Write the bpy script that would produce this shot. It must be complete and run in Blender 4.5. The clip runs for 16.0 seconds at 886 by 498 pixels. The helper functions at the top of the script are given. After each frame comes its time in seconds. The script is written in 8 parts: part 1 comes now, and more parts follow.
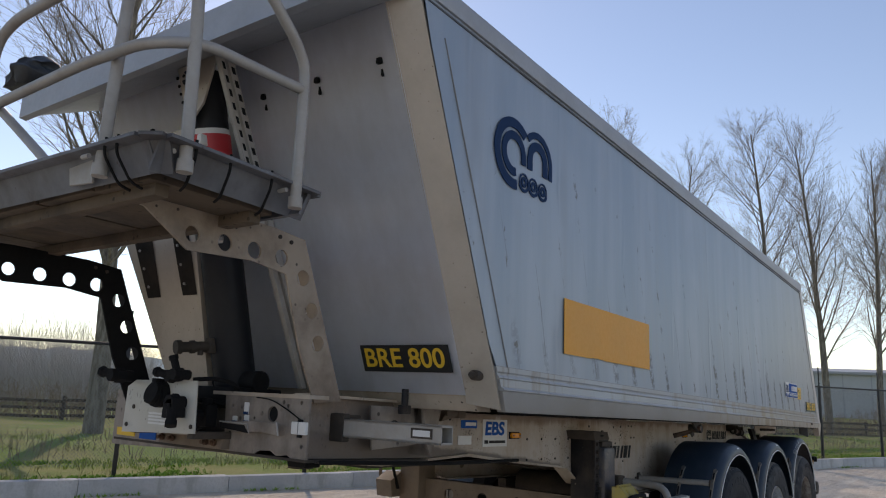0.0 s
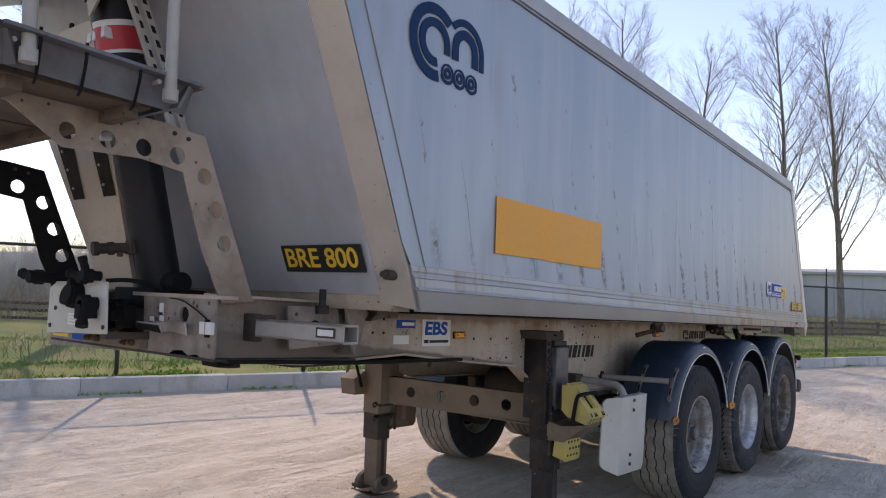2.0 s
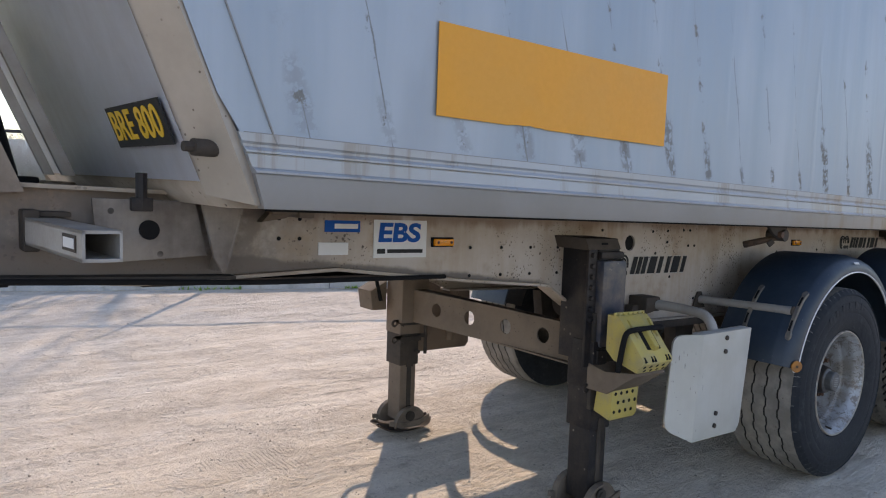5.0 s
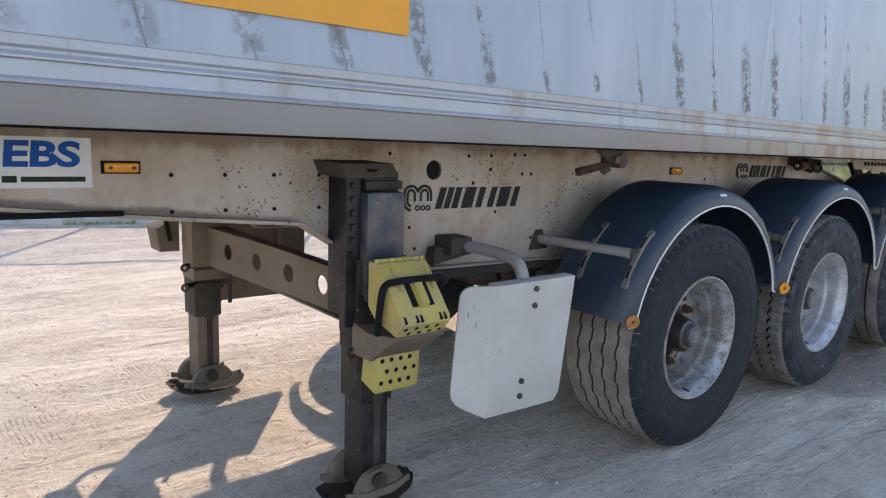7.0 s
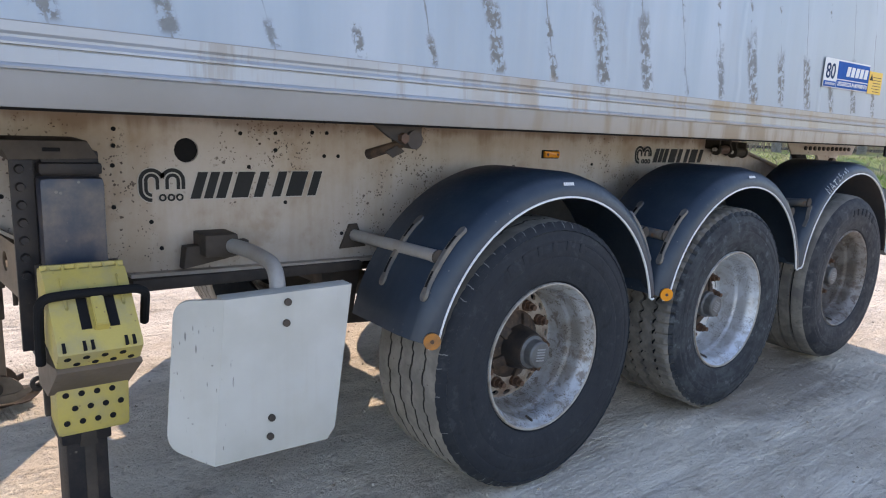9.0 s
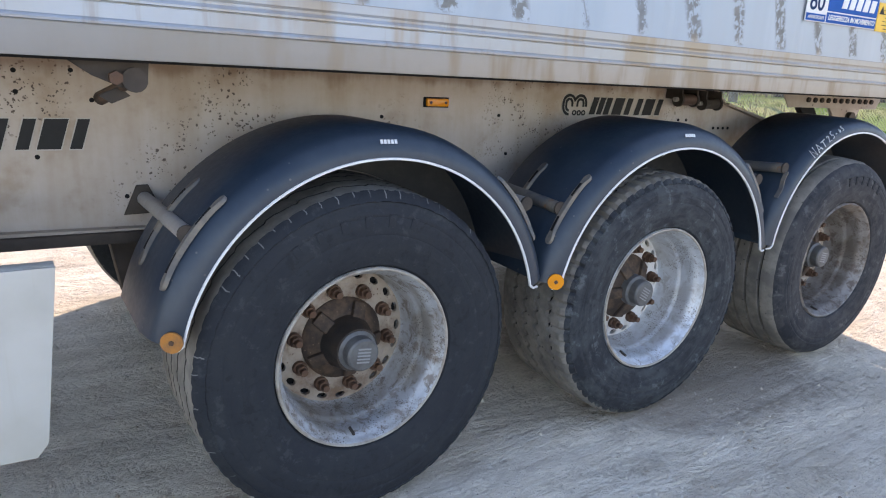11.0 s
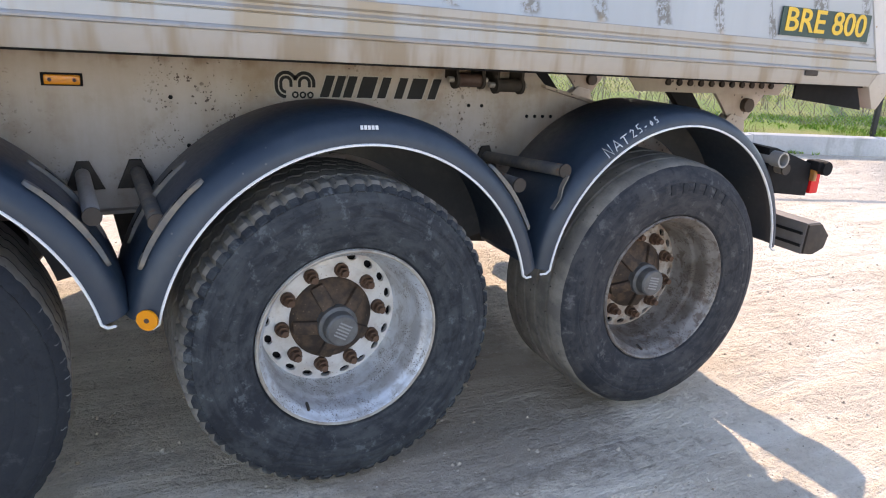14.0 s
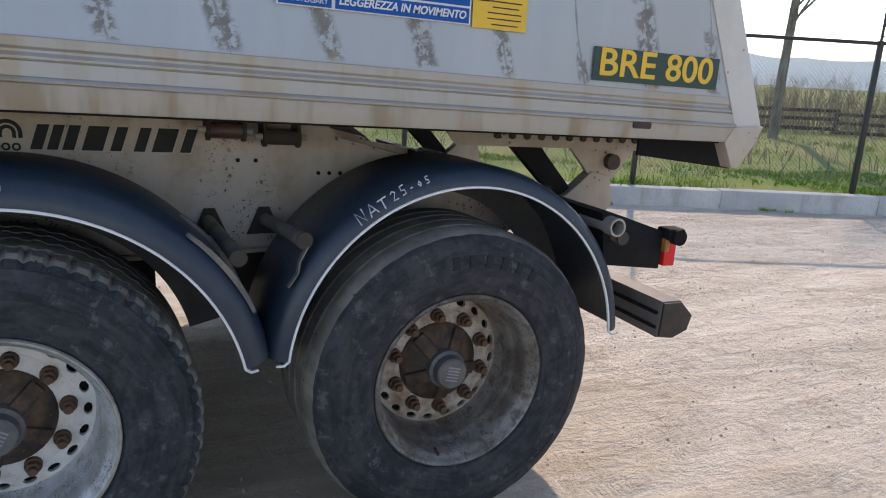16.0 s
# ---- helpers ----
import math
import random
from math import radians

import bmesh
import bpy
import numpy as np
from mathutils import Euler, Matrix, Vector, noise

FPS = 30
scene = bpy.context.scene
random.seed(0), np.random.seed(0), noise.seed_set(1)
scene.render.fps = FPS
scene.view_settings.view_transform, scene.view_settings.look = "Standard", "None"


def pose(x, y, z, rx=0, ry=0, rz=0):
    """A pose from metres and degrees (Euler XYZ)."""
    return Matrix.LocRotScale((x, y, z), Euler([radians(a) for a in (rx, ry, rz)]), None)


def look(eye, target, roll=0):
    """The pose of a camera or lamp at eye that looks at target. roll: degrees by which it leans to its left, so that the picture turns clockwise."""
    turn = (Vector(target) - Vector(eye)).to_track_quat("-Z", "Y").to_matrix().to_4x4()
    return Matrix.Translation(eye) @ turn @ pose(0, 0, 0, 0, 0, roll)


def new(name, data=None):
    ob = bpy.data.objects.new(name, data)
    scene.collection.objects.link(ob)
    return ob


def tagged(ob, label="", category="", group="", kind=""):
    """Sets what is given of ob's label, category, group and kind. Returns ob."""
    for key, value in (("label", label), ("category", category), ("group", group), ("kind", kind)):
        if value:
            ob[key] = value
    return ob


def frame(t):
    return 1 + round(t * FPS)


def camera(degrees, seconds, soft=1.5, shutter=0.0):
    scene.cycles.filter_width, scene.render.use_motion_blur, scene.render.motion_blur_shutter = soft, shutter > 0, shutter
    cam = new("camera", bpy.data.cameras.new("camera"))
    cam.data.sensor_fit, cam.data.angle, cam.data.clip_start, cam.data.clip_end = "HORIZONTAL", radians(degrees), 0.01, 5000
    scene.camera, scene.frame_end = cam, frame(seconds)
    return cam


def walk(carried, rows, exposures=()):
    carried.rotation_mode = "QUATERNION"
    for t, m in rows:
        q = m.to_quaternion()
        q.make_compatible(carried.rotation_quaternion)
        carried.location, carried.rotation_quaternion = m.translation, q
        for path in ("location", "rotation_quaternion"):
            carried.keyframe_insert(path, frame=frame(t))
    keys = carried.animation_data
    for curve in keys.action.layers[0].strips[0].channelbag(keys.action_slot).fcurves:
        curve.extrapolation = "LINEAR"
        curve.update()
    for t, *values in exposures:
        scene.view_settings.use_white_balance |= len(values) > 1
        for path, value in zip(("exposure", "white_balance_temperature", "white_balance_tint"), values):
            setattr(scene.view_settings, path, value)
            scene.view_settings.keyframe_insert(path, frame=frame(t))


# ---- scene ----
cam = camera(62.4, 16.0, 1.1)
PATH = [
    (0, (-6.208, -1.75, 1.555), (-4.636, -0.573, 1.936), 2.2),
    (0.5, (-6.178, -1.925, 1.541), (-4.624, -0.71, 1.871), 2.2),
    (1, (-6.1, -2.011, 1.545), (-4.548, -0.771, 1.775), 2.2),
    (1.5, (-5.965, -2.071, 1.561), (-4.402, -0.834, 1.722), 2.0),
    (2, (-5.839, -2.049, 1.558), (-4.272, -0.812, 1.678), 1.9),
    (2.5, (-5.591, -1.889, 1.562), (-4.015, -0.663, 1.66), 2.1),
    (3, (-5.375, -1.815, 1.575), (-3.955, -0.409, 1.649), 2.4),
    (3.2, (-5.289, -1.805, 1.569), (-4.006, -0.272, 1.627), 2.4),
    (5.3, (-4.053, -1.834, 1.555), (-2.817, -0.273, 1.367), 2.0),
    (5.5, (-3.927, -1.877, 1.553), (-2.693, -0.316, 1.354), 2.0),
    (6, (-3.655, -1.935, 1.556), (-2.426, -0.396, 1.207), 2.0),
    (6.5, (-3.349, -1.879, 1.507), (-2.11, -0.35, 1.149), 2.0),
    (7, (-3.061, -1.832, 1.511), (-1.804, -0.319, 1.149), 2.1),
    (7.5, (-2.806, -1.91, 1.519), (-1.535, -0.409, 1.151), 2.2),
    (8, (-2.568, -2.003, 1.516), (-1.316, -0.488, 1.143), 2.2),
    (8.5, (-2.307, -1.973, 1.502), (-1.077, -0.446, 1.105), 2.6),
    (9, (-2.017, -1.904, 1.489), (-0.786, -0.381, 1.084), 2.4),
    (9.2, (-1.921, -1.908, 1.492), (-0.689, -0.395, 1.05), 2.5),
    (11.3, (-0.822, -1.929, 1.484), (0.229, -0.321, 0.929), 2.9),
    (11.5, (-0.728, -1.939, 1.472), (0.328, -0.333, 0.919), 2.9),
    (12, (-0.46, -1.994, 1.491), (0.48, -0.323, 0.922), 2.3),
    (12.5, (-0.236, -1.977, 1.469), (0.687, -0.3, 0.892), 2.8),
    (13, (0.043, -1.865, 1.451), (0.969, -0.185, 0.884), 2.9),
    (13.5, (0.312, -1.9, 1.469), (1.232, -0.23, 0.867), 3.0),
    (14, (0.579, -2.034, 1.5), (1.47, -0.353, 0.884), 3.1),
    (14.5, (0.81, -2.059, 1.48), (1.679, -0.349, 0.914), 3.2),
    (15, (1.096, -1.966, 1.473), (1.954, -0.241, 0.937), 3.3),
    (15.5, (1.302, -1.948, 1.475), (2.158, -0.217, 0.954), 3.4),
    (16, (1.582, -1.997, 1.505), (2.429, -0.253, 1.016), 3.3),
]
EXPOSURES = [(0, 0.12, 7350, 20), (1, 0.56, 7240, 27), (1.5, 0.62, 7290, 27), (2.5, 0.60, 7290, 27), (3, 0.62, 7290, 26), (5.5, 1.0, 7150, 22), (7, 1.3, 7150, 22), (9, 1.48, 7020, 22), (11.5, 1.89, 7250, 22), (13, 2.0, 7400, 22), (14, 1.77, 7450, 23), (15, 1.36, 7280, 20), (16, 0.91, 7230, 20)]
walk(cam, [(t, look(eye, target, roll)) for t, eye, target, roll in PATH], EXPOSURES)

# ---- world and sun ----
SUN_AZ, SUN_EL = math.atan2(0.78, 0.625), radians(34)
world = bpy.data.worlds.new("sky")
scene.world = world
world.use_nodes = True
wn = world.node_tree.nodes
sky = wn.new("ShaderNodeTexSky")
sky.sky_type, sky.sun_disc = "NISHITA", False
sky.sun_elevation, sky.sun_rotation = SUN_EL, math.pi / 2 - SUN_AZ
sky.air_density, sky.dust_density, sky.ozone_density = 1.0, 0.08, 1.4
wn["Background"].inputs["Strength"].default_value = 0.143
world.node_tree.links.new(sky.outputs[0], wn["Background"].inputs["Color"])
sun_data = bpy.data.lights.new("sun", "SUN")
sun_data.energy, sun_data.angle, sun_data.color = 2.05, radians(0.6), (1.0, 0.905, 0.76)
sun = new("sun", sun_data)
sun_way = Vector((math.cos(SUN_AZ) * math.cos(SUN_EL), math.sin(SUN_AZ) * math.cos(SUN_EL), math.sin(SUN_EL)))
sun.matrix_world = look(sun_way * 60, (0, 0, 0))

# ---- materials ----


def material(name, rough=0.6, metal=0.0, spec=0.5):
    m = bpy.data.materials.new(name)
    m.use_nodes = True
    b = m.node_tree.nodes["Principled BSDF"]
    b.inputs["Roughness"].default_value, b.inputs["Metallic"].default_value = rough, metal
    b.inputs["Specular IOR Level"].default_value = spec
    return m, m.node_tree.nodes, m.node_tree.links, b


def rgba(c):
    return (*c, 1.0)


class Graph:
    """Small helper to write node chains."""

    def __init__(self, name, rough=0.6, metal=0.0, spec=0.5):
        self.m, self.n, self.l, self.b = material(name, rough, metal, spec)
        tc = self.n.new("ShaderNodeTexCoord")
        self.co = tc.outputs["Object"]

    def put(self, value, socket):
        if isinstance(value, bpy.types.NodeSocket):
            self.l.new(value, socket)
        elif isinstance(value, tuple) and len(value) == 3 and socket.type == "RGBA":
            socket.default_value = rgba(value)
        else:
            socket.default_value = value

    def scaled(self, sx=1, sy=1, sz=1, loc=(0, 0, 0), co=None):
        k = self.n.new("ShaderNodeMapping")
        k.inputs["Scale"].default_value, k.inputs["Location"].default_value = (sx, sy, sz), loc
        self.l.new(co or self.co, k.inputs["Vector"])
        return k.outputs[0]

    def noise(self, scale, detail=4, rough=0.55, co=None, distort=0.0):
        k = self.n.new("ShaderNodeTexNoise")
        k.inputs["Scale"].default_value, k.inputs["Detail"].default_value = scale, detail
        k.inputs["Roughness"].default_value, k.inputs["Distortion"].default_value = rough, distort
        self.l.new(co or self.co, k.inputs["Vector"])
        return k.outputs[0]

    def voronoi(self, scale, co=None, feature="F1", rand=1.0, out=0):
        k = self.n.new("ShaderNodeTexVoronoi")
        k.feature = feature
        k.inputs["Scale"].default_value, k.inputs["Randomness"].default_value = scale, rand
        self.l.new(co or self.co, k.inputs["Vector"])
        return k.outputs[out]

    def math(self, op, a, b=0.0, c=0.0, clamp=False):
        k = self.n.new("ShaderNodeMath")
        k.operation, k.use_clamp = op, clamp
        for v, s in zip((a, b, c), k.inputs):
            self.put(v, s)
        return k.outputs[0]

    def ramp(self, fac, lo, hi, a=0.0, b=1.0):
        k = self.n.new("ShaderNodeMapRange")
        k.interpolation_type = "SMOOTHSTEP"
        for v, s in zip((fac, lo, hi, a, b), k.inputs):
            self.put(v, s)
        return k.outputs[0]

    def mix(self, fac, a, b, mode="MIX"):
        k = self.n.new("ShaderNodeMix")
        k.data_type, k.blend_type = "RGBA", mode
        self.put(fac, k.inputs[0])
        self.put(a, k.inputs[6])
        self.put(b, k.inputs[7])
        return k.outputs[2]

    def axes(self):
        k = self.n.new("ShaderNodeSeparateXYZ")
        self.l.new(self.co, k.inputs[0])
        return k.outputs[0], k.outputs[1], k.outputs[2]

    def island(self):
        return self.n.new("ShaderNodeNewGeometry").outputs["Random Per Island"]

    def random(self):
        return self.n.new("ShaderNodeObjectInfo").outputs["Random"]

    def color(self, c):
        self.put(c, self.b.inputs["Base Color"])
        return self

    def rough(self, r):
        self.put(r, self.b.inputs["Roughness"])
        return self

    def bump(self, height, strength=0.3, distance=0.01):
        k = self.n.new("ShaderNodeBump")
        k.inputs["Strength"].default_value, k.inputs["Distance"].default_value = strength, distance
        self.put(height, k.inputs["Height"])
        self.l.new(k.outputs[0], self.b.inputs["Normal"])
        return self


def worn(name, base, dirt, rough=0.55, metal=0.0, amount=0.5, scale=3.0, chips=None, chip_scale=40.0, chip_cut=0.12, bump=0.15, streak=0.0, spec=0.5):
    """Paint or metal with broad dirt, fine grain and small chips."""
    g = Graph(name, rough, metal, spec)
    broad = g.noise(scale, 6, 0.62)
    fine = g.noise(scale * 14, 4, 0.6)
    if streak:
        run = g.noise(1.0, 5, 0.6, g.scaled(9, 9, 0.9))
        broad = g.math("ADD", g.math("MULTIPLY", broad, 1 - streak), g.math("MULTIPLY", run, streak))
    mask = g.math("MULTIPLY", g.ramp(broad, 0.38, 0.68), amount)
    c = g.mix(mask, base, dirt)
    c = g.mix(g.math("MULTIPLY", fine, 0.35), c, tuple(v * 0.72 for v in base))
    if chips:
        spot = g.voronoi(chip_scale)
        gate = g.ramp(g.noise(scale * 1.7, 3), 0.45, 0.62)
        hit = g.math("MULTIPLY", g.ramp(spot, chip_cut, chip_cut + 0.06, 1.0, 0.0), gate)
        c = g.mix(hit, c, chips)
    g.color(c)
    g.rough(g.math("ADD", g.math("MULTIPLY", fine, 0.25), rough - 0.1))
    g.bump(fine, bump, 0.004)
    return g.m


def plain(name, c, rough=0.5, metal=0.0, vary=0.12, spec=0.5, scale=30):
    g = Graph(name, rough, metal, spec)
    f = g.noise(scale, 4)
    big = g.noise(2.5, 3)
    g.color(g.mix(g.math("MULTIPLY", g.math("ADD", f, big), vary * 2), c, tuple(v * 0.45 for v in c)))
    g.rough(g.math("ADD", g.math("MULTIPLY", f, 0.2), rough - 0.1))
    return g.m


def side_panel_material():
    """Weathered aluminium-grey side sheet: leaning corrosion streaks where the inner posts stand, pale runs, dust towards the edges."""
    g = Graph("weathered_side_sheet", 0.42, 0.32, 0.3)
    x, y, z = g.axes()
    lean = g.math("ADD", x, g.math("MULTIPLY", z, 0.27))
    wob = g.noise(2.2, 3)
    lx = g.math("ADD", lean, g.math("MULTIPLY", g.math("SUBTRACT", wob, 0.5), 0.06))
    cell = g.math("DIVIDE", lx, 0.272)
    cid = g.math("FLOOR", cell)
    near0 = g.math("ABSOLUTE", g.math("SUBTRACT", g.math("FRACT", cell), 0.5))
    rag = g.math("SUBTRACT", g.noise(13, 5, 0.7), 0.5)
    near = g.math("ABSOLUTE", g.math("ADD", near0, g.math("MULTIPLY", rag, 0.26)))
    seed = g.n.new("ShaderNodeTexWhiteNoise")
    seed.noise_dimensions = "1D"
    g.l.new(cid, seed.inputs["W"])
    rnd = seed.outputs["Value"]
    # height of each patch above the sill, and its width
    zz = g.math("ADD", z, g.math("MULTIPLY", x, 0.0315))
    up = g.math("SUBTRACT", zz, 1.56)
    tall = g.math("ADD", 0.08, g.math("MULTIPLY", rnd, 0.34))
    inz = g.math("MULTIPLY", g.ramp(up, 0.0, 0.02), g.ramp(g.math("ADD", g.math("DIVIDE", up, tall), g.math("MULTIPLY", rag, 1.4)), 0.7, 1.0, 1.0, 0.0))
    width = g.math("ADD", 0.07, g.math("MULTIPLY", rnd, 0.12))
    blot = g.noise(26, 5, 0.7)
    patch = g.math("MULTIPLY", g.ramp(g.math("DIVIDE", near, width), 0.55, 1.1, 1.0, 0.0), g.ramp(blot, 0.45, 0.52))
    patch = g.math("MULTIPLY", patch, g.math("MULTIPLY", inz, g.ramp(x, -3.0, -1.2, 0.28, 1.0)))
    # sparse flakes higher up along the same lines
    line = g.ramp(near, 0.02, 0.075, 1.0, 0.0)
    flake = g.math("MULTIPLY", g.math("MULTIPLY", line, g.ramp(g.noise(9, 5, 0.75), 0.57, 0.63)), g.ramp(up, 0.9, 1.2, 1.0, 0.0))
    flake = g.math("MULTIPLY", flake, g.ramp(up, 0.0, 0.05))
    hair = g.math("MULTIPLY", g.ramp(g.math("ABSOLUTE", g.math("ADD", near0, g.math("MULTIPLY", rag, 0.05))), 0.005, 0.015, 1.0, 0.0), g.ramp(g.noise(3.1, 3), 0.44, 0.52))
    hair = g.math("MULTIPLY", hair, g.ramp(up, 0.35, 0.8, 1.0, 0.0))
    corr = g.math("MAXIMUM", patch, g.math("MAXIMUM", flake, g.math("MULTIPLY", hair, 0.75)), clamp=True)
    # broad runs of washed and dusty sheet
    run = g.noise(1.0, 5, 0.6, g.scaled(3.2, 3.2, 0.28))
    runs2 = g.noise(1.0, 4, 0.6, g.scaled(11, 11, 0.5))
    base = g.mix(g.ramp(run, 0.35, 0.68), (0.285, 0.352, 0.425), (0.372, 0.432, 0.50))
    base = g.mix(g.math("MULTIPLY", g.ramp(runs2, 0.50, 0.72), 0.2), base, (0.31, 0.325, 0.345))
    base = g.mix(g.math("MULTIPLY", g.noise(60, 3), 0.14), base, (0.36, 0.37, 0.38))
    dust = g.math("MULTIPLY", g.ramp(g.math("SUBTRACT", x, g.math("MULTIPLY", run, 2.0)), -0.5, 3.2), 0.55)
    base = g.mix(dust, base, (0.40, 0.385, 0.36))
    tone = g.mix(g.noise(45, 4), (0.12, 0.115, 0.10), (0.27, 0.27, 0.25))
    base = g.mix(g.math("MULTIPLY", corr, 0.9), base, tone)
    # rusty runs below the streaks
    rust = g.math("MULTIPLY", g.ramp(near, 0.04, 0.11, 1.0, 0.0), g.ramp(g.noise(5, 4), 0.52, 0.62))
    rust = g.math("MULTIPLY", rust, g.ramp(up, -0.02, 0.05, 1.0, 0.0))
    rust = g.math("MULTIPLY", rust, g.ramp(x, -0.8, 0.5))
    base = g.mix(g.math("MULTIPLY", rust, 0.75), base, (0.36, 0.25, 0.12))
    # soft standing bands where the posts press from inside
    band = g.math("MULTIPLY", g.ramp(near0, 0.30, 0.5), g.ramp(g.noise(1.0, 2, 0.5, g.scaled(1.5, 1.5, 0.4)), 0.35, 0.6))
    base = g.mix(g.math("MULTIPLY", band, 0.20), base, (0.33, 0.355, 0.395))
    # a few upright creases with broader, darker smears along them
    cr = g.math("DIVIDE", g.math("ADD", x, g.math("MULTIPLY", wob, 0.10)), 0.83)
    off = g.math("ABSOLUTE", g.math("SUBTRACT", g.math("FRACT", cr), 0.5))
    gate = g.ramp(g.noise(1.0, 3, 0.5, g.scaled(1.3, 1.3, 0.9, (5, 0, 2))), 0.50, 0.60)
    crease = g.math("MULTIPLY", g.ramp(off, 0.0, 0.035, 1.0, 0.0), gate)
    smear = g.math("MULTIPLY", g.ramp(off, 0.02, 0.22, 1.0, 0.0), g.math("MULTIPLY", gate, g.ramp(run, 0.45, 0.6)))
    base = g.mix(g.math("MULTIPLY", smear, 0.35), base, (0.22, 0.255, 0.30))
    cloud = g.noise(0.8, 4, 0.55)
    base = g.mix(g.math("MULTIPLY", g.ramp(cloud, 0.48, 0.66), 0.4), base, (0.265, 0.337, 0.412))
    g.color(base)
    g.rough(g.math("ADD", 0.34, g.math("ADD", g.math("MULTIPLY", run, 0.16), g.math("MULTIPLY", corr, 0.35))))
    dent = g.noise(1.0, 3, 0.5, g.scaled(1.6, 1.6, 0.5))
    g.bump(g.math("ADD", g.math("ADD", g.math("MULTIPLY", dent, 6.0), g.math("MULTIPLY", crease, 1.2)), g.math("MULTIPLY", corr, -0.25)), 0.2, 0.012)
    return g.m


def ground_material():
    """Beaten sandy earth: long wheel tracks, crossing lug prints, crumbs of dry mud, small stones."""
    g = Graph("sandy_yard", 0.95, 0.0, 0.2)
    track = g.noise(1.0, 6, 0.62, g.scaled(0.28, 2.6, 1.0), 0.6)
    track2 = g.noise(1.0, 5, 0.6, g.scaled(0.9, 6.5, 1.0, (3, 1, 0)), 0.8)
    track3 = g.noise(1.0, 6, 0.7, g.scaled(2.6, 19.0, 1.0, (7, 2, 0)), 0.5)
    broad = g.noise(0.35, 4)
    clod = g.noise(24, 6, 0.7)
    grit = g.noise(60, 5, 0.7)
    fine = g.noise(220, 3, 0.6)
    c = g.mix(g.ramp(track, 0.34, 0.68), (0.66, 0.55, 0.42), (0.88, 0.77, 0.62))
    c = g.mix(g.math("MULTIPLY", g.ramp(track2, 0.42, 0.62), 0.55), c, (0.64, 0.535, 0.415))
    c = g.mix(g.math("MULTIPLY", g.ramp(track3, 0.52, 0.66), 0.30), c, (0.46, 0.365, 0.265))
    c = g.mix(g.math("MULTIPLY", g.ramp(track3, 0.46, 0.36), 0.45), c, (0.90, 0.81, 0.68))
    c = g.mix(g.math("MULTIPLY", g.ramp(broad, 0.4, 0.65), 0.4), c, (0.78, 0.675, 0.55))
    patch = g.noise(1.0, 6, 0.7, g.scaled(2.2, 3.6, 1.0, (9, 4, 0)), 0.4)
    c = g.mix(g.math("MULTIPLY", g.ramp(patch, 0.54, 0.64), 0.38), c, (0.50, 0.395, 0.285))
    c = g.mix(g.math("MULTIPLY", g.ramp(patch, 0.46, 0.36), 0.4), c, (0.86, 0.775, 0.66))
    # loose crumbs lie in drifts, the rest is pressed smooth
    drift = g.ramp(g.noise(1.0, 5, 0.65, g.scaled(1.1, 2.4, 1.0, (1, 8, 0)), 0.6), 0.42, 0.62)
    c = g.mix(g.math("MULTIPLY", g.math("MULTIPLY", g.ramp(clod, 0.52, 0.64), drift), 0.5), c, (0.42, 0.33, 0.24))
    c = g.mix(g.math("MULTIPLY", g.math("MULTIPLY", g.ramp(grit, 0.52, 0.68), g.math("ADD", g.math("MULTIPLY", drift, 0.7), 0.3)), 0.45), c, (0.36, 0.285, 0.21))
    c = g.mix(g.math("MULTIPLY", g.ramp(fine, 0.40, 0.66), 0.3), c, (0.79, 0.70, 0.585))
    lump = g.noise(7.5, 6, 0.72)
    c = g.mix(g.math("MULTIPLY", g.ramp(lump, 0.55, 0.66), g.ramp(g.noise(1.3, 4), 0.42, 0.60, 0.05, 0.5)), c, (0.36, 0.275, 0.195))
    c = g.mix(g.math("MULTIPLY", g.ramp(lump, 0.47, 0.36), 0.35), c, (0.92, 0.82, 0.68))
    # bars pressed by tyre lugs, in narrow lanes along the tracks
    prints = None
    for sx, sy, lane, loc, scale in ((1.0, 0.35, (0.12, 3.2, 1), (2, 5, 0), 16.0), (0.9, -0.5, (0.22, 2.4, 1), (6, 1, 0), 14.0)):
        wave = g.n.new("ShaderNodeTexWave")
        wave.inputs["Scale"].default_value, wave.inputs["Distortion"].default_value, wave.inputs["Detail"].default_value = scale, 3.5, 4.0
        wave.inputs["Detail Scale"].default_value = 2.5
        g.l.new(g.scaled(sx, sy, 1.0, loc), wave.inputs["Vector"])
        band = g.ramp(g.noise(1.0, 2, 0.5, g.scaled(*lane, loc)), 0.60, 0.68)
        one = g.math("MULTIPLY", g.math("MULTIPLY", g.ramp(wave.outputs["Fac"], 0.5, 0.85), band), g.ramp(g.noise(3.4, 4), 0.50, 0.62))
        prints = one if prints is None else g.math("MAXIMUM", prints, one)
    c = g.mix(g.math("MULTIPLY", prints, 0.25), c, (0.45, 0.35, 0.25))
    # darker brown patch with ragged edges between the rear wheels
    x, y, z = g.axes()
    dark_patch = g.math("MULTIPLY", g.ramp(g.math("ABSOLUTE", g.math("SUBTRACT", x, 1.85)), 0.35, 0.95, 1.0, 0.0), g.ramp(g.math("ABSOLUTE", g.math("SUBTRACT", y, 0.75)), 0.7, 1.5, 1.0, 0.0))
    dark_patch = g.ramp(g.math("ADD", dark_patch, g.math("ADD", g.math("SUBTRACT", patch, 0.5), g.math("MULTIPLY", g.math("SUBTRACT", clod, 0.5), 0.8))), 0.30, 0.80)
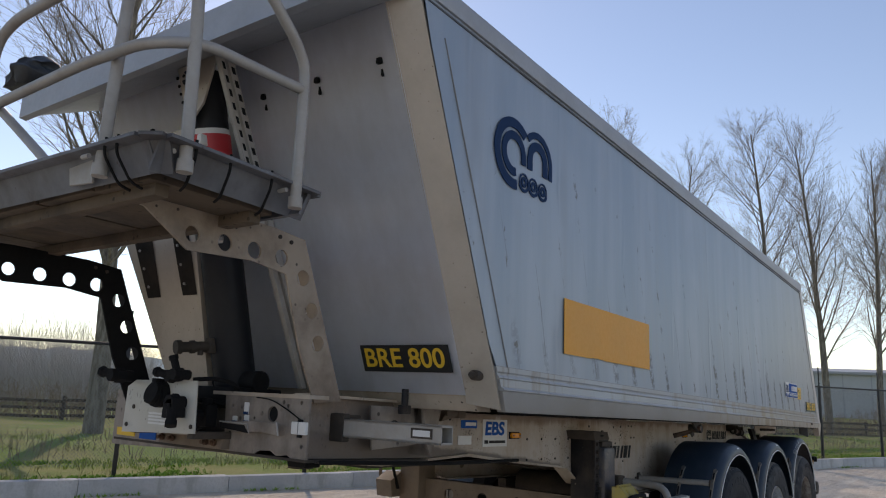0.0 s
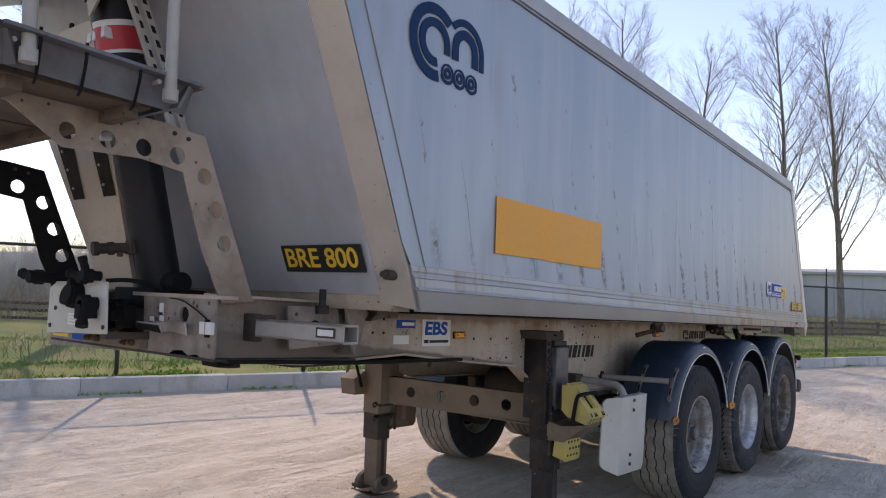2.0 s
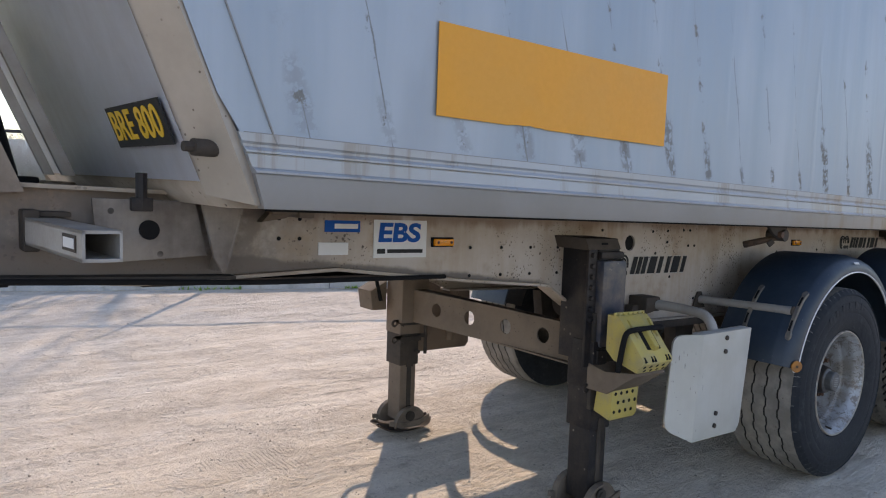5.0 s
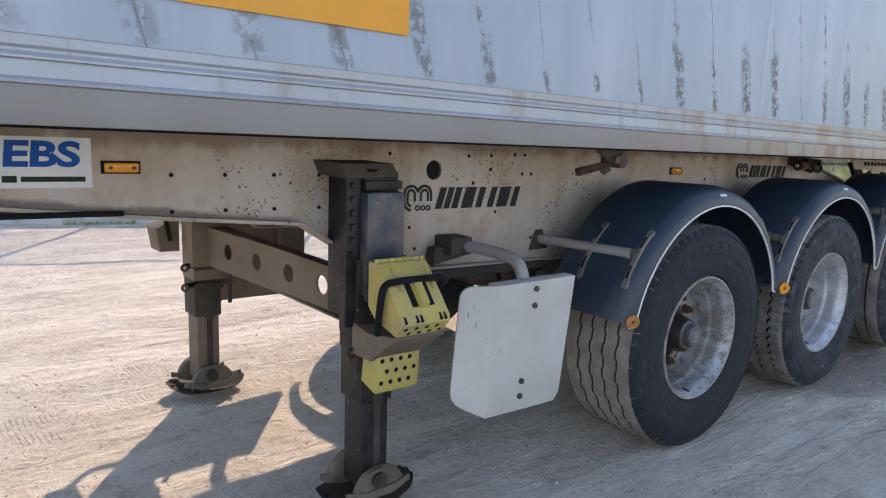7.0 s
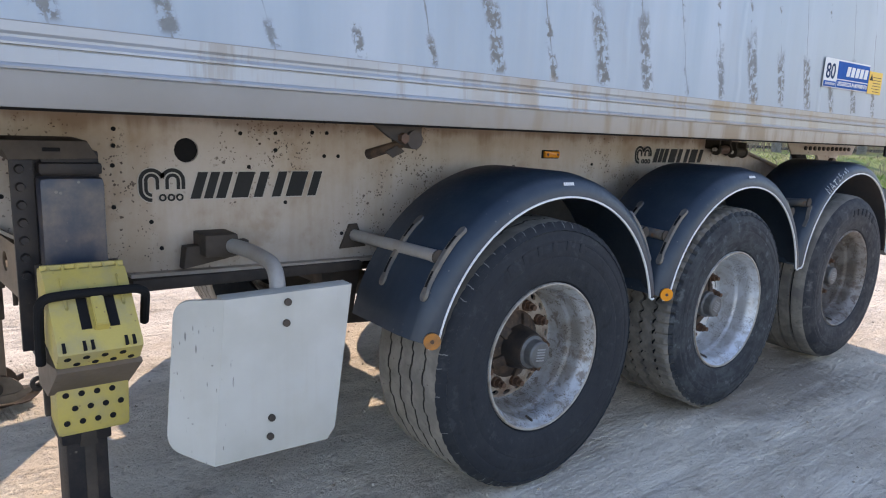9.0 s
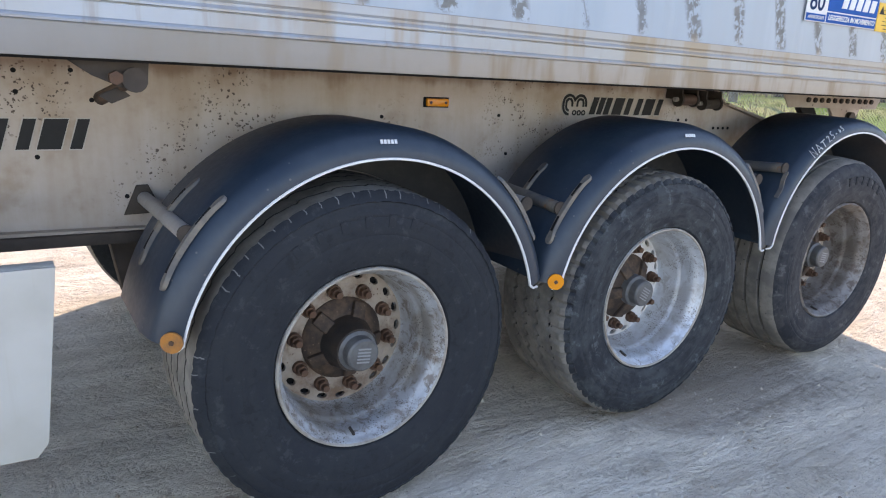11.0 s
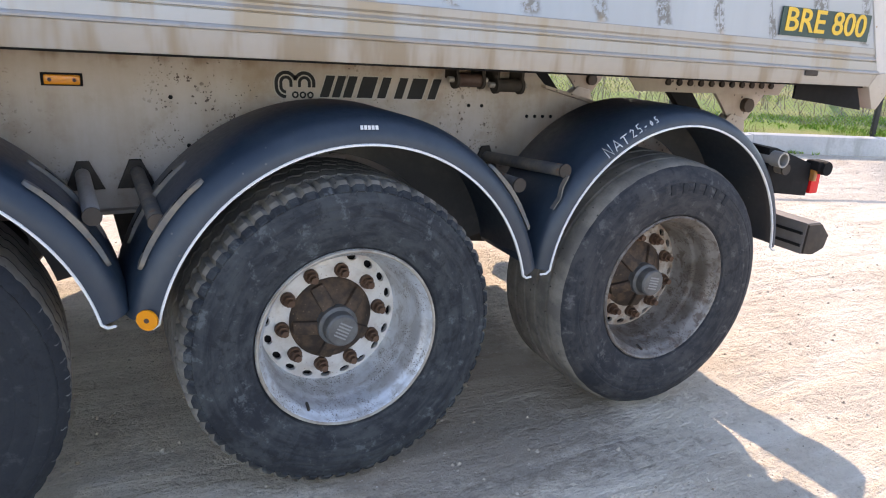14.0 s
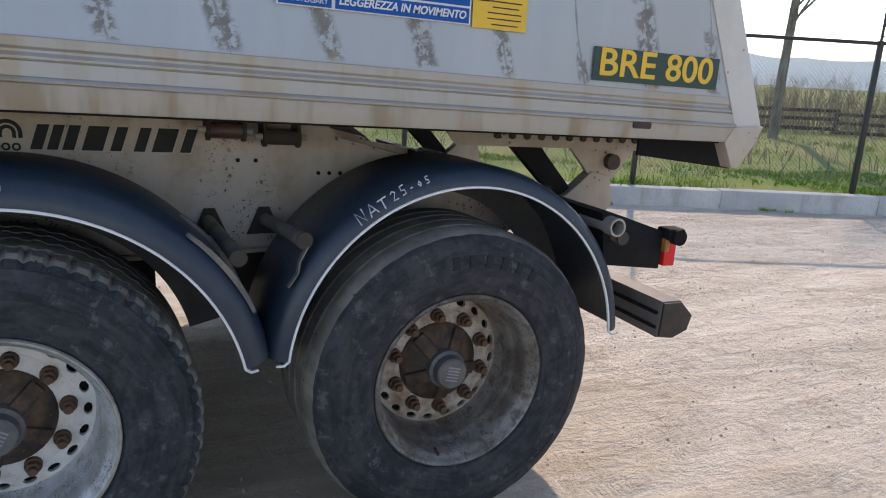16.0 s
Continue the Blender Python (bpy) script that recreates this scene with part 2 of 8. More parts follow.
    c = g.mix(g.math("MULTIPLY", dark_patch, 0.62), c, (0.25, 0.195, 0.15))
    for scale, cut, tint, amount in ((31, 0.13, (0.30, 0.22, 0.155), 0.7), (38, 0.15, (0.80, 0.72, 0.62), 0.8), (90, 0.2, (0.27, 0.20, 0.14), 0.5), (120, 0.24, (0.76, 0.69, 0.60), 0.6)):
        stone = g.math("MULTIPLY", g.ramp(g.voronoi(scale), cut * 0.6, cut, 1.0, 0.0), g.ramp(g.noise(5.0 + scale * 0.07, 3), 0.50, 0.62))
        c = g.mix(g.math("MULTIPLY", stone, amount), c, tint)
    g.color(c)
    h = g.math("ADD", g.math("MULTIPLY", track2, 1.1), g.math("ADD", g.math("MULTIPLY", grit, 0.35), g.math("MULTIPLY", prints, -0.3)))
    h = g.math("ADD", h, g.math("MULTIPLY", lump, 0.8))
    h = g.math("ADD", h, g.math("ADD", g.math("MULTIPLY", g.math("MULTIPLY", clod, g.math("ADD", drift, 0.2)), 1.0), g.math("MULTIPLY", track3, 0.6)))
    g.bump(h, 1.0, 0.030)
    return g.m


def grass_ground_material():
    g = Graph("verge_soil", 0.95, 0.0, 0.2)
    n1, n2 = g.noise(0.7, 5), g.noise(12, 5, 0.7)
    c = g.mix(g.ramp(n1, 0.36, 0.62), (0.17, 0.26, 0.045), (0.28, 0.28, 0.09))
    c = g.mix(g.math("MULTIPLY", n2, 0.35), c, (0.10, 0.085, 0.05))
    g.color(c).bump(n2, 0.8, 0.05)
    return g.m


def blade_material(name, a, b):
    g = Graph(name, 0.7, 0.0, 0.3)
    g.color(g.mix(g.island(), a, b))
    return g.m


def bark_material(name, a, b, scale=14):
    g = Graph(name, 0.9, 0.0, 0.2)
    n = g.noise(1.0, 5, 0.65, g.scaled(scale, scale, scale * 0.25))
    g.color(g.mix(g.ramp(n, 0.35, 0.7), a, b)).bump(n, 0.6, 0.02)
    return g.m


def concrete_material():
    g = Graph("kerb_concrete", 0.9, 0.0, 0.25)
    n1, n2 = g.noise(1.6, 5), g.noise(26, 5, 0.7)
    c = g.mix(g.ramp(n1, 0.36, 0.66), (0.42, 0.43, 0.44), (0.56, 0.56, 0.55))
    c = g.mix(g.math("MULTIPLY", g.ramp(n2, 0.4, 0.7), 0.4), c, (0.33, 0.33, 0.32))
    stain = g.noise(1.0, 4, 0.6, g.scaled(3.0, 3.0, 0.7))
    c = g.mix(g.math("MULTIPLY", g.ramp(stain, 0.56, 0.7), 0.5), c, (0.25, 0.245, 0.22))
    g.color(c).bump(n2, 0.35, 0.01)
    return g.m


def rail_material():
    """Grey rail, turning beige towards the rear, with brown runs."""
    g = Graph("grey_lower_rail", 0.5, 0.25, 0.5)
    x, y, z = g.axes()
    n1, n2 = g.noise(1.4, 5), g.noise(40, 4)
    run = g.noise(1.0, 4, 0.6, g.scaled(7, 7, 1.2))
    c = g.mix(g.ramp(n1, 0.35, 0.7), (0.265, 0.26, 0.255), (0.22, 0.21, 0.195))
    c = g.mix(g.math("MULTIPLY", g.ramp(g.math("ADD", x, g.math("MULTIPLY", n1, 1.5)), -0.6, 2.6), 0.8), c, (0.40, 0.345, 0.28))
    c = g.mix(g.math("MULTIPLY", g.ramp(run, 0.48, 0.64), g.math("MULTIPLY", g.ramp(x, -1.0, 0.6), 0.75)), c, (0.22, 0.155, 0.085))
    c = g.mix(g.math("MULTIPLY", n2, 0.25), c, (0.2, 0.19, 0.17))
    g.color(c).bump(n2, 0.08, 0.004)
    return g.m


def tyre_material(name, dust_amount, dust=(0.20, 0.185, 0.165), nicks=False):
    """Rubber with dust and scuffs that follow the wheel's turning."""
    g = Graph(name, 0.8, 0.0, 0.22)
    x, y, z = g.axes()
    r = g.math("SQRT", g.math("ADD", g.math("MULTIPLY", x, x), g.math("MULTIPLY", z, z)))
    turn = g.math("ARCTAN2", x, z)
    ring_co = g.n.new("ShaderNodeCombineXYZ")
    g.put(g.math("MULTIPLY", r, 34.0), ring_co.inputs[0])
    g.put(g.math("MULTIPLY", turn, 3.2), ring_co.inputs[1])
    g.put(g.math("MULTIPLY", y, 18.0), ring_co.inputs[2])
    rings = g.noise(1.0, 5, 0.6, ring_co.outputs[0], 0.5)
    n1 = g.math("ADD", g.math("MULTIPLY", rings, 0.52), g.math("MULTIPLY", g.noise(6.5, 6, 0.7, None, 0.8), 0.48))
    n2 = g.noise(34, 4, 0.6)
    c = g.mix(g.math("MULTIPLY", g.ramp(n1, 0.40, 0.62), dust_amount), (0.018, 0.021, 0.027), dust)
    c = g.mix(g.math("MULTIPLY", g.ramp(n2, 0.5, 0.75), 0.3 * dust_amount + 0.08), c, dust)
    n3 = g.noise(17, 6, 0.75, None, 0.3)
    c = g.mix(g.math("MULTIPLY", g.ramp(n3, 0.55, 0.66), 0.7 * dust_amount), c, tuple(min(v * 2.0, 0.4) for v in dust))
    c = g.mix(g.math("MULTIPLY", g.ramp(n3, 0.46, 0.36), 0.6), c, (0.013, 0.014, 0.017))
    if nicks:
        # dust caught in the fine slits along the shoulder
        cell = g.math("ADD", g.math("MULTIPLY", turn, 10.3), g.math("MULTIPLY", g.math("SUBTRACT", rings, 0.5), 0.5))
        slit = g.ramp(g.math("ABSOLUTE", g.math("SUBTRACT", g.math("FRACT", cell), 0.5)), 0.02, 0.05, 1.0, 0.0)
        edge = g.math("ADD", r, g.math("MULTIPLY", g.math("SUBTRACT", g.noise(9, 3), 0.5), 0.05))
        slit = g.math("MULTIPLY", slit, g.math("MULTIPLY", g.ramp(edge, 0.513, 0.517), g.ramp(g.noise(6.5, 2), 0.46, 0.56)))
        c = g.mix(g.math("MULTIPLY", slit, 0.55), c, (0.30, 0.30, 0.29))
    g.color(c)
    g.rough(g.math("ADD", 0.58, g.math("MULTIPLY", n1, 0.3)))
    g.bump(g.math("ADD", n2, g.math("MULTIPLY", rings, 1.3)), 0.4, 0.005)
    return g.m


M = {}
M["side"] = side_panel_material()
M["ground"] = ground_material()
M["verge"] = grass_ground_material()
M["concrete"] = concrete_material()
M["grass"] = blade_material("grass_blades", (0.14, 0.27, 0.03), (0.38, 0.43, 0.09))
M["weeds"] = blade_material("broad_weeds", (0.11, 0.24, 0.025), (0.27, 0.42, 0.06))
M["straw"] = blade_material("dry_grass", (0.22, 0.22, 0.08), (0.36, 0.34, 0.15))
M["pebble"] = blade_material("pebbles", (0.30, 0.235, 0.17), (0.66, 0.57, 0.455))
M["bark"] = bark_material("grey_bark", (0.13, 0.115, 0.095), (0.27, 0.25, 0.21))
M["twig"] = bark_material("twig_bark", (0.22, 0.19, 0.16), (0.33, 0.29, 0.25), 40)
# far twigs kept pale: distance haze is put into their colour
M["thicket"] = bark_material("hazed_thicket_twigs", (0.42, 0.40, 0.38), (0.58, 0.55, 0.52), 20)
M["brush"] = bark_material("dead_brush", (0.20, 0.15, 0.10), (0.40, 0.33, 0.24), 20)
M["wood"] = bark_material("dark_fence_wood", (0.05, 0.042, 0.036), (0.11, 0.095, 0.08), 20)
M["rail"] = rail_material()


def ledge_material():
    """Pale extrusion with brown runs below the sheet's streaks."""
    g = Graph("pale_ledge", 0.42, 0.3, 0.5)
    x, y, z = g.axes()
    n1, n2 = g.noise(1.8, 5), g.noise(45, 4)
    run = g.noise(1.0, 4, 0.6, g.scaled(6, 6, 0.8))
    run2 = g.noise(1.0, 4, 0.65, g.scaled(16, 16, 1.0, (4, 0, 0)))
    c = g.mix(g.ramp(n1, 0.38, 0.68, 0.0, 0.5), (0.365, 0.40, 0.44), (0.31, 0.305, 0.285))
    c = g.mix(g.math("MULTIPLY", n2, 0.25), c, (0.36, 0.36, 0.36))
    far = g.ramp(x, -1.1, 0.5)
    c = g.mix(g.math("MULTIPLY", g.math("MULTIPLY", g.ramp(run, 0.47, 0.62), far), 0.8), c, (0.27, 0.185, 0.085))
    c = g.mix(g.math("MULTIPLY", g.ramp(run2, 0.53, 0.66), 0.5), c, (0.24, 0.205, 0.155))
    c = g.mix(g.math("MULTIPLY", g.ramp(g.math("ADD", x, g.math("MULTIPLY", n1, 2.0)), 0.8, 3.2), 0.65), c, (0.34, 0.30, 0.245))
    g.color(c).bump(n2, 0.07, 0.004)
    return g.m


M["ledge"] = ledge_material()
M["corner"] = worn("beige_corner_sheet", (0.47, 0.415, 0.35), (0.33, 0.28, 0.225), 0.5, 0.25, 0.6, 2.2, (0.16, 0.13, 0.10), 30, 0.07, 0.1)
M["front"] = worn("dull_front_sheet", (0.82, 0.84, 0.90), (0.68, 0.67, 0.68), 0.40, 0.28, 0.6, 1.3, None, bump=0.08, streak=0.5)
M["post"] = worn("pale_rear_post", (0.56, 0.56, 0.555), (0.42, 0.385, 0.33), 0.42, 0.3, 0.7, 2.4, (0.30, 0.20, 0.11), 20, 0.06, 0.06, 0.5)
M["cap"] = worn("grey_cap_rail", (0.40, 0.42, 0.45), (0.30, 0.31, 0.33), 0.5, 0.3, 0.5, 3.0, bump=0.08)
M["chassis"] = worn("dusty_chassis_paint", (0.45, 0.385, 0.315), (0.25, 0.185, 0.13), 0.6, 0.0, 0.9, 2.6, (0.06, 0.045, 0.035), 28, 0.13, 0.14, 0.3)


def web_material():
    """Dusty beige beam: brown grime towards its edges' seams, rust specks in clusters, soft runs."""
    g = Graph("dusty_beam_paint", 0.6, 0.0, 0.4)
    broad, mid, fine = g.noise(1.5, 6, 0.62), g.noise(6, 5, 0.65), g.noise(40, 4, 0.6)
    run = g.noise(1.0, 5, 0.6, g.scaled(8, 8, 0.9))
    c = g.mix(g.ramp(g.math("ADD", g.math("MULTIPLY", broad, 0.6), g.math("MULTIPLY", run, 0.4)), 0.40, 0.64), (0.50, 0.45, 0.405), (0.385, 0.30, 0.225))
    c = g.mix(g.math("MULTIPLY", g.ramp(mid, 0.52, 0.72), 0.45), c, (0.29, 0.20, 0.13))
    c = g.mix(g.math("MULTIPLY", fine, 0.3), c, (0.36, 0.29, 0.22))
    gate = g.ramp(g.noise(2.1, 3), 0.42, 0.56)
    for scale, cut, jitter in ((24, 0.11, 5), (44, 0.15, 7), (85, 0.2, 13)):
        co = g.n.new("ShaderNodeVectorMath")
        co.operation = "ADD"
        g.l.new(g.co, co.inputs[0])
        warp = g.n.new("ShaderNodeTexNoise")
        warp.inputs["Scale"].default_value = 120
        g.l.new(g.co, warp.inputs["Vector"])
        small = g.n.new("ShaderNodeVectorMath")
        small.operation = "SCALE"
        small.inputs["Scale"].default_value = 0.012
        g.l.new(warp.outputs["Color"], small.inputs[0])
        g.l.new(small.outputs[0], co.inputs[1])
        hit = g.math("MULTIPLY", g.ramp(g.voronoi(scale, co.outputs[0]), cut, cut + 0.08, 1.0, 0.0), g.math("MULTIPLY", gate, g.ramp(g.noise(jitter, 2), 0.48, 0.56)))
        c = g.mix(g.math("MULTIPLY", hit, 0.9), c, (0.05, 0.03, 0.022))
    # rust and grime in the upper seam with runs below it, and along the lower edge before the leg
    x, y, z = g.axes()
    up = g.math("ADD", z, g.math("MULTIPLY", x, 0.024))
    seam = g.ramp(g.math("ADD", up, g.math("ADD", g.math("MULTIPLY", g.math("SUBTRACT", run, 0.5), 0.16), g.math("MULTIPLY", g.math("SUBTRACT", mid, 0.5), 0.05))), 1.315, 1.362)
    c = g.mix(g.math("MULTIPLY", seam, 0.62), c, (0.19, 0.115, 0.07))
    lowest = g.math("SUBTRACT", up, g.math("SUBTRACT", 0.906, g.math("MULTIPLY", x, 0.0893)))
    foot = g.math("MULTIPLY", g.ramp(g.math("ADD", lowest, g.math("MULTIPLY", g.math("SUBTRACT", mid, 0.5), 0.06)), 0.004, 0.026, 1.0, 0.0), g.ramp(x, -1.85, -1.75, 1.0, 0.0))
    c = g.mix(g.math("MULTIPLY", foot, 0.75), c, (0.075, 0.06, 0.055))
    neck = g.math("MULTIPLY", g.ramp(g.math("ADD", x, g.math("MULTIPLY", mid, 0.8)), -2.9, -2.3, 1.0, 0.0), g.ramp(g.noise(4.0, 6, 0.7), 0.34, 0.54))
    c = g.mix(g.math("MULTIPLY", neck, 0.78), c, (0.16, 0.13, 0.11))
    g.color(c)
    g.rough(g.math("ADD", 0.5, g.math("MULTIPLY", fine, 0.25)))
    g.bump(fine, 0.12, 0.004)
    return g.m


M["web"] = web_material()
M["under"] = worn("dark_under_steel", (0.042, 0.036, 0.031), (0.105, 0.08, 0.062), 0.75, 0.0, 0.7, 3.0, spec=0.3)
M["brown"] = worn("muddy_brown_steel", (0.20, 0.15, 0.11), (0.09, 0.068, 0.05), 0.75, 0.0, 0.6, 3.5, (0.05, 0.04, 0.03), 40, 0.1)
M["legblack"] = worn("scuffed_black_leg", (0.011, 0.011, 0.014), (0.080, 0.060, 0.046), 0.5, 0.0, 0.55, 8.0, (0.22, 0.19, 0.155), 22, 0.09, 0.2, 0.3, 0.3)
M["foot"] = worn("dusty_brown_foot", (0.175, 0.14, 0.11), (0.085, 0.066, 0.052), 0.75, 0.0, 0.8, 7.0, (0.26, 0.22, 0.175), 30, 0.10, 0.2, spec=0.3)
M["legnavy"] = worn("grimy_navy_housing", (0.017, 0.029, 0.056), (0.20, 0.155, 0.115), 0.36, 0.0, 0.75, 6.5, (0.20, 0.18, 0.15), 30, 0.10, 0.15, 0.25)
# real black paint, and the shade drawn in holes, slots and gaps
M["black"] = plain("black_paint_and_shade", (0.008, 0.008, 0.009), 0.8, spec=0.25)
M["rubber"] = plain("black_rubber", (0.009, 0.009, 0.010), 0.9, spec=0.25)
M["ram"] = worn("dark_ram_paint", (0.007, 0.009, 0.014), (0.020, 0.020, 0.022), 0.45, 0.0, 0.5, 3.0, spec=0.3)
M["framegrime"] = worn("grimy_frame_paint", (0.36, 0.295, 0.235), (0.14, 0.10, 0.075), 0.55, 0.0, 0.95, 4.2, (0.05, 0.036, 0.028), 26, 0.12, 0.15, 0.2)
M["plywood"] = worn("stained_plywood", (0.12, 0.088, 0.06), (0.030, 0.023, 0.019), 0.8, 0.0, 0.9, 3.0, (0.04, 0.03, 0.02), 25, 0.15, 0.2)
M["tray"] = worn("weathered_tray", (0.165, 0.175, 0.195), (0.06, 0.05, 0.045), 0.55, 0.2, 0.8, 3.0, (0.08, 0.06, 0.05), 30, 0.1, 0.12, 0.4)
M["tread_dust"] = worn("dusty_tread", (0.19, 0.175, 0.155), (0.31, 0.285, 0.25), 0.9, 0.0, 0.9, 9.0, (0.08, 0.07, 0.06), 40, 0.10, 0.3, spec=0.2)
M["groove_grey"] = plain("grey_groove", (0.045, 0.042, 0.039), 0.9, spec=0.2)
M["tread_grey"] = worn("grey_tread", (0.13, 0.122, 0.11), (0.25, 0.23, 0.20), 0.88, 0.0, 0.9, 9.0, (0.03, 0.03, 0.03), 40, 0.10, 0.3, spec=0.2)
M["guard"] = worn("navy_black_plastic", (0.011, 0.024, 0.042), (0.034, 0.049, 0.066), 0.40, 0.0, 0.8, 3.5, (0.09, 0.09, 0.09), 24, 0.05, 0.06, 0.3)
M["skirt"] = worn("dusty_skirt", (0.055, 0.056, 0.058), (0.13, 0.12, 0.105), 0.7, 0.0, 0.8, 5.0, spec=0.3)
M["trim"] = plain("white_edge_trim", (0.78, 0.78, 0.77), 0.45)


def sheet_material():
    """White painted sheet with brown runs below the bolts, rubbed scratches and grey scuffs towards its free edge."""
    g = Graph("scuffed_white_paint", 0.42, 0.0, 0.5)
    x, y, z = g.axes()
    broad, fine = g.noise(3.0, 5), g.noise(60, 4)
    run = g.noise(1.0, 5, 0.6, g.scaled(14, 14, 0.7))
    c = g.mix(g.ramp(broad, 0.35, 0.68), (0.50, 0.493, 0.455), (0.42, 0.41, 0.365))
    c = g.mix(g.math("MULTIPLY", g.ramp(run, 0.52, 0.72), g.ramp(x, -1.1, -0.9, 0.12, 0.55)), c, (0.40, 0.355, 0.28))
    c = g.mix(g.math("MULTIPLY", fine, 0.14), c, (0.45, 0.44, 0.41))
    rub = g.ramp(x, -1.27, -1.16, 1.0, 0.0)
    for sx, sz, cut, loc in ((48, 9, 0.10, (0, 0, 0)), (60, 16, 0.09, (3, 1, 2)), (22, 28, 0.06, (1, 5, 3))):
        mark = g.math("MULTIPLY", g.ramp(g.voronoi(1.0, g.scaled(sx, sx, sz, loc)), cut, cut + 0.07, 1.0, 0.0), g.ramp(g.noise(9, 4, 0.7), 0.47, 0.56))
        c = g.mix(g.math("MULTIPLY", g.math("MULTIPLY", mark, rub), 0.75), c, (0.11, 0.10, 0.095))
    g.color(c)
    g.rough(g.math("ADD", 0.34, g.math("MULTIPLY", broad, 0.2)))
    g.bump(g.math("ADD", g.noise(5, 3), g.math("MULTIPLY", fine, 0.1)), 0.12, 0.01)
    return g.m


M["white"] = sheet_material()
M["yellow"] = worn("faded_yellow_plastic", (0.49, 0.385, 0.095), (0.38, 0.32, 0.15), 0.55, 0.0, 0.95, 11.0, (0.24, 0.17, 0.06), 46, 0.09)
M["orange"] = worn("orange_film", (0.80, 0.34, 0.02), (0.70, 0.33, 0.05), 0.45, 0.0, 0.4, 4.0, bump=0.03)
M["label"] = plain("white_label", (0.74, 0.74, 0.73), 0.45)
M["ink_blue"] = plain("blue_print", (0.008, 0.095, 0.37), 0.7, spec=0.2)
M["ink_navy"] = plain("navy_print", (0.012, 0.042, 0.115), 0.75, spec=0.15)
M["ink_black"] = plain("black_print", (0.010, 0.010, 0.011), 0.7)
M["ink_green"] = plain("green_print", (0.008, 0.045, 0.038), 0.45)
M["ink_yellow"] = plain("yellow_print", (0.82, 0.50, 0.04), 0.45)
M["ink_red"] = plain("red_print", (0.55, 0.03, 0.04), 0.45)
M["chalk"] = plain("white_chalk", (0.62, 0.64, 0.66), 0.9)
M["lens_orange"] = plain("orange_lens", (0.85, 0.30, 0.01), 0.2)
M["lens_red"] = plain("red_lens", (0.75, 0.02, 0.02), 0.2)
M["tyre_black"] = tyre_material("tyre_blackened", 0.5, (0.030, 0.034, 0.037), True)
M["tyre_dusty"] = tyre_material("tyre_dusty", 0.62, (0.066, 0.074, 0.078))
M["tyre_grey"] = tyre_material("tyre_grey", 0.62, (0.068, 0.067, 0.068))


def rim_material(name, clean, film, rust, blotch, metal):
    """Painted rim: thin dirt film, rust blotches and fine specks gathered in the steps."""
    g = Graph(name, 0.45, metal, 0.5)
    broad, mid, fine = g.noise(7, 6, 0.65), g.noise(24, 6, 0.72, None, 0.5), g.noise(110, 4, 0.65)
    c = g.mix(g.ramp(broad, 0.36, 0.64), clean, film)
    c = g.mix(g.math("MULTIPLY", g.ramp(mid, 0.50, 0.62), blotch), c, rust)
    gate = g.ramp(g.noise(11, 4), 0.44, 0.58)
    for scale, cut in ((85, 0.20), (150, 0.24)):
        speck = g.math("MULTIPLY", g.ramp(g.voronoi(scale), cut, cut + 0.07, 1.0, 0.0), gate)
        c = g.mix(g.math("MULTIPLY", speck, 0.8), c, tuple(v * 0.5 for v in rust))
    c = g.mix(g.math("MULTIPLY", fine, 0.2), c, tuple(v * 0.6 for v in clean))
    g.color(c)
    g.rough(g.math("ADD", 0.32, g.math("MULTIPLY", mid, 0.4)))
    g.bump(g.math("ADD", mid, fine), 0.15, 0.003)
    return g.m


M["rim_silver"] = rim_material("silver_rim", (0.47, 0.49, 0.51), (0.30, 0.275, 0.24), (0.17, 0.125, 0.09), 0.75, 0.4)
M["rim_edge"] = worn("pale_rim_edge", (0.40, 0.375, 0.33), (0.20, 0.155, 0.12), 0.6, 0.1, 0.9, 14.0)
M["lens_dirty"] = worn("dirty_orange_lens", (0.45, 0.17, 0.025), (0.15, 0.09, 0.05), 0.4, 0.0, 0.8, 30.0)
M["cleat"] = worn("oily_rust_cleat", (0.075, 0.038, 0.030), (0.15, 0.11, 0.09), 0.5, 0.2, 0.7, 9.0)
M["rim_bright"] = rim_material("bright_rim", (0.64, 0.675, 0.71), (0.46, 0.465, 0.465), (0.26, 0.215, 0.175), 0.4, 0.6)
M["rim_dull"] = rim_material("dirty_rim", (0.27, 0.25, 0.23), (0.13, 0.105, 0.085), (0.085, 0.05, 0.032), 0.7, 0.3)
M["disc_rust"] = worn("rust_spotted_disc", (0.50, 0.45, 0.39), (0.21, 0.12, 0.07), 0.55, 0.1, 0.95, 16.0, (0.12, 0.06, 0.03), 70, 0.16, 0.15)
M["disc_brown"] = worn("rust_brown_disc", (0.37, 0.31, 0.25), (0.15, 0.085, 0.05), 0.6, 0.1, 1.0, 12.0, (0.13, 0.075, 0.045), 66, 0.14, 0.15)
M["disc_white"] = worn("white_disc", (0.70, 0.68, 0.65), (0.42, 0.34, 0.27), 0.5, 0.1, 0.6, 12.0, (0.25, 0.16, 0.1), 70, 0.08)
M["hub"] = worn("rusty_hub", (0.040, 0.028, 0.021), (0.145, 0.090, 0.056), 0.7, 0.2, 0.95, 13.0, (0.20, 0.14, 0.095), 60, 0.10)
M["hub_black"] = worn("greasy_black_hub", (0.018, 0.016, 0.015), (0.07, 0.045, 0.03), 0.5, 0.1, 0.6, 12.0)
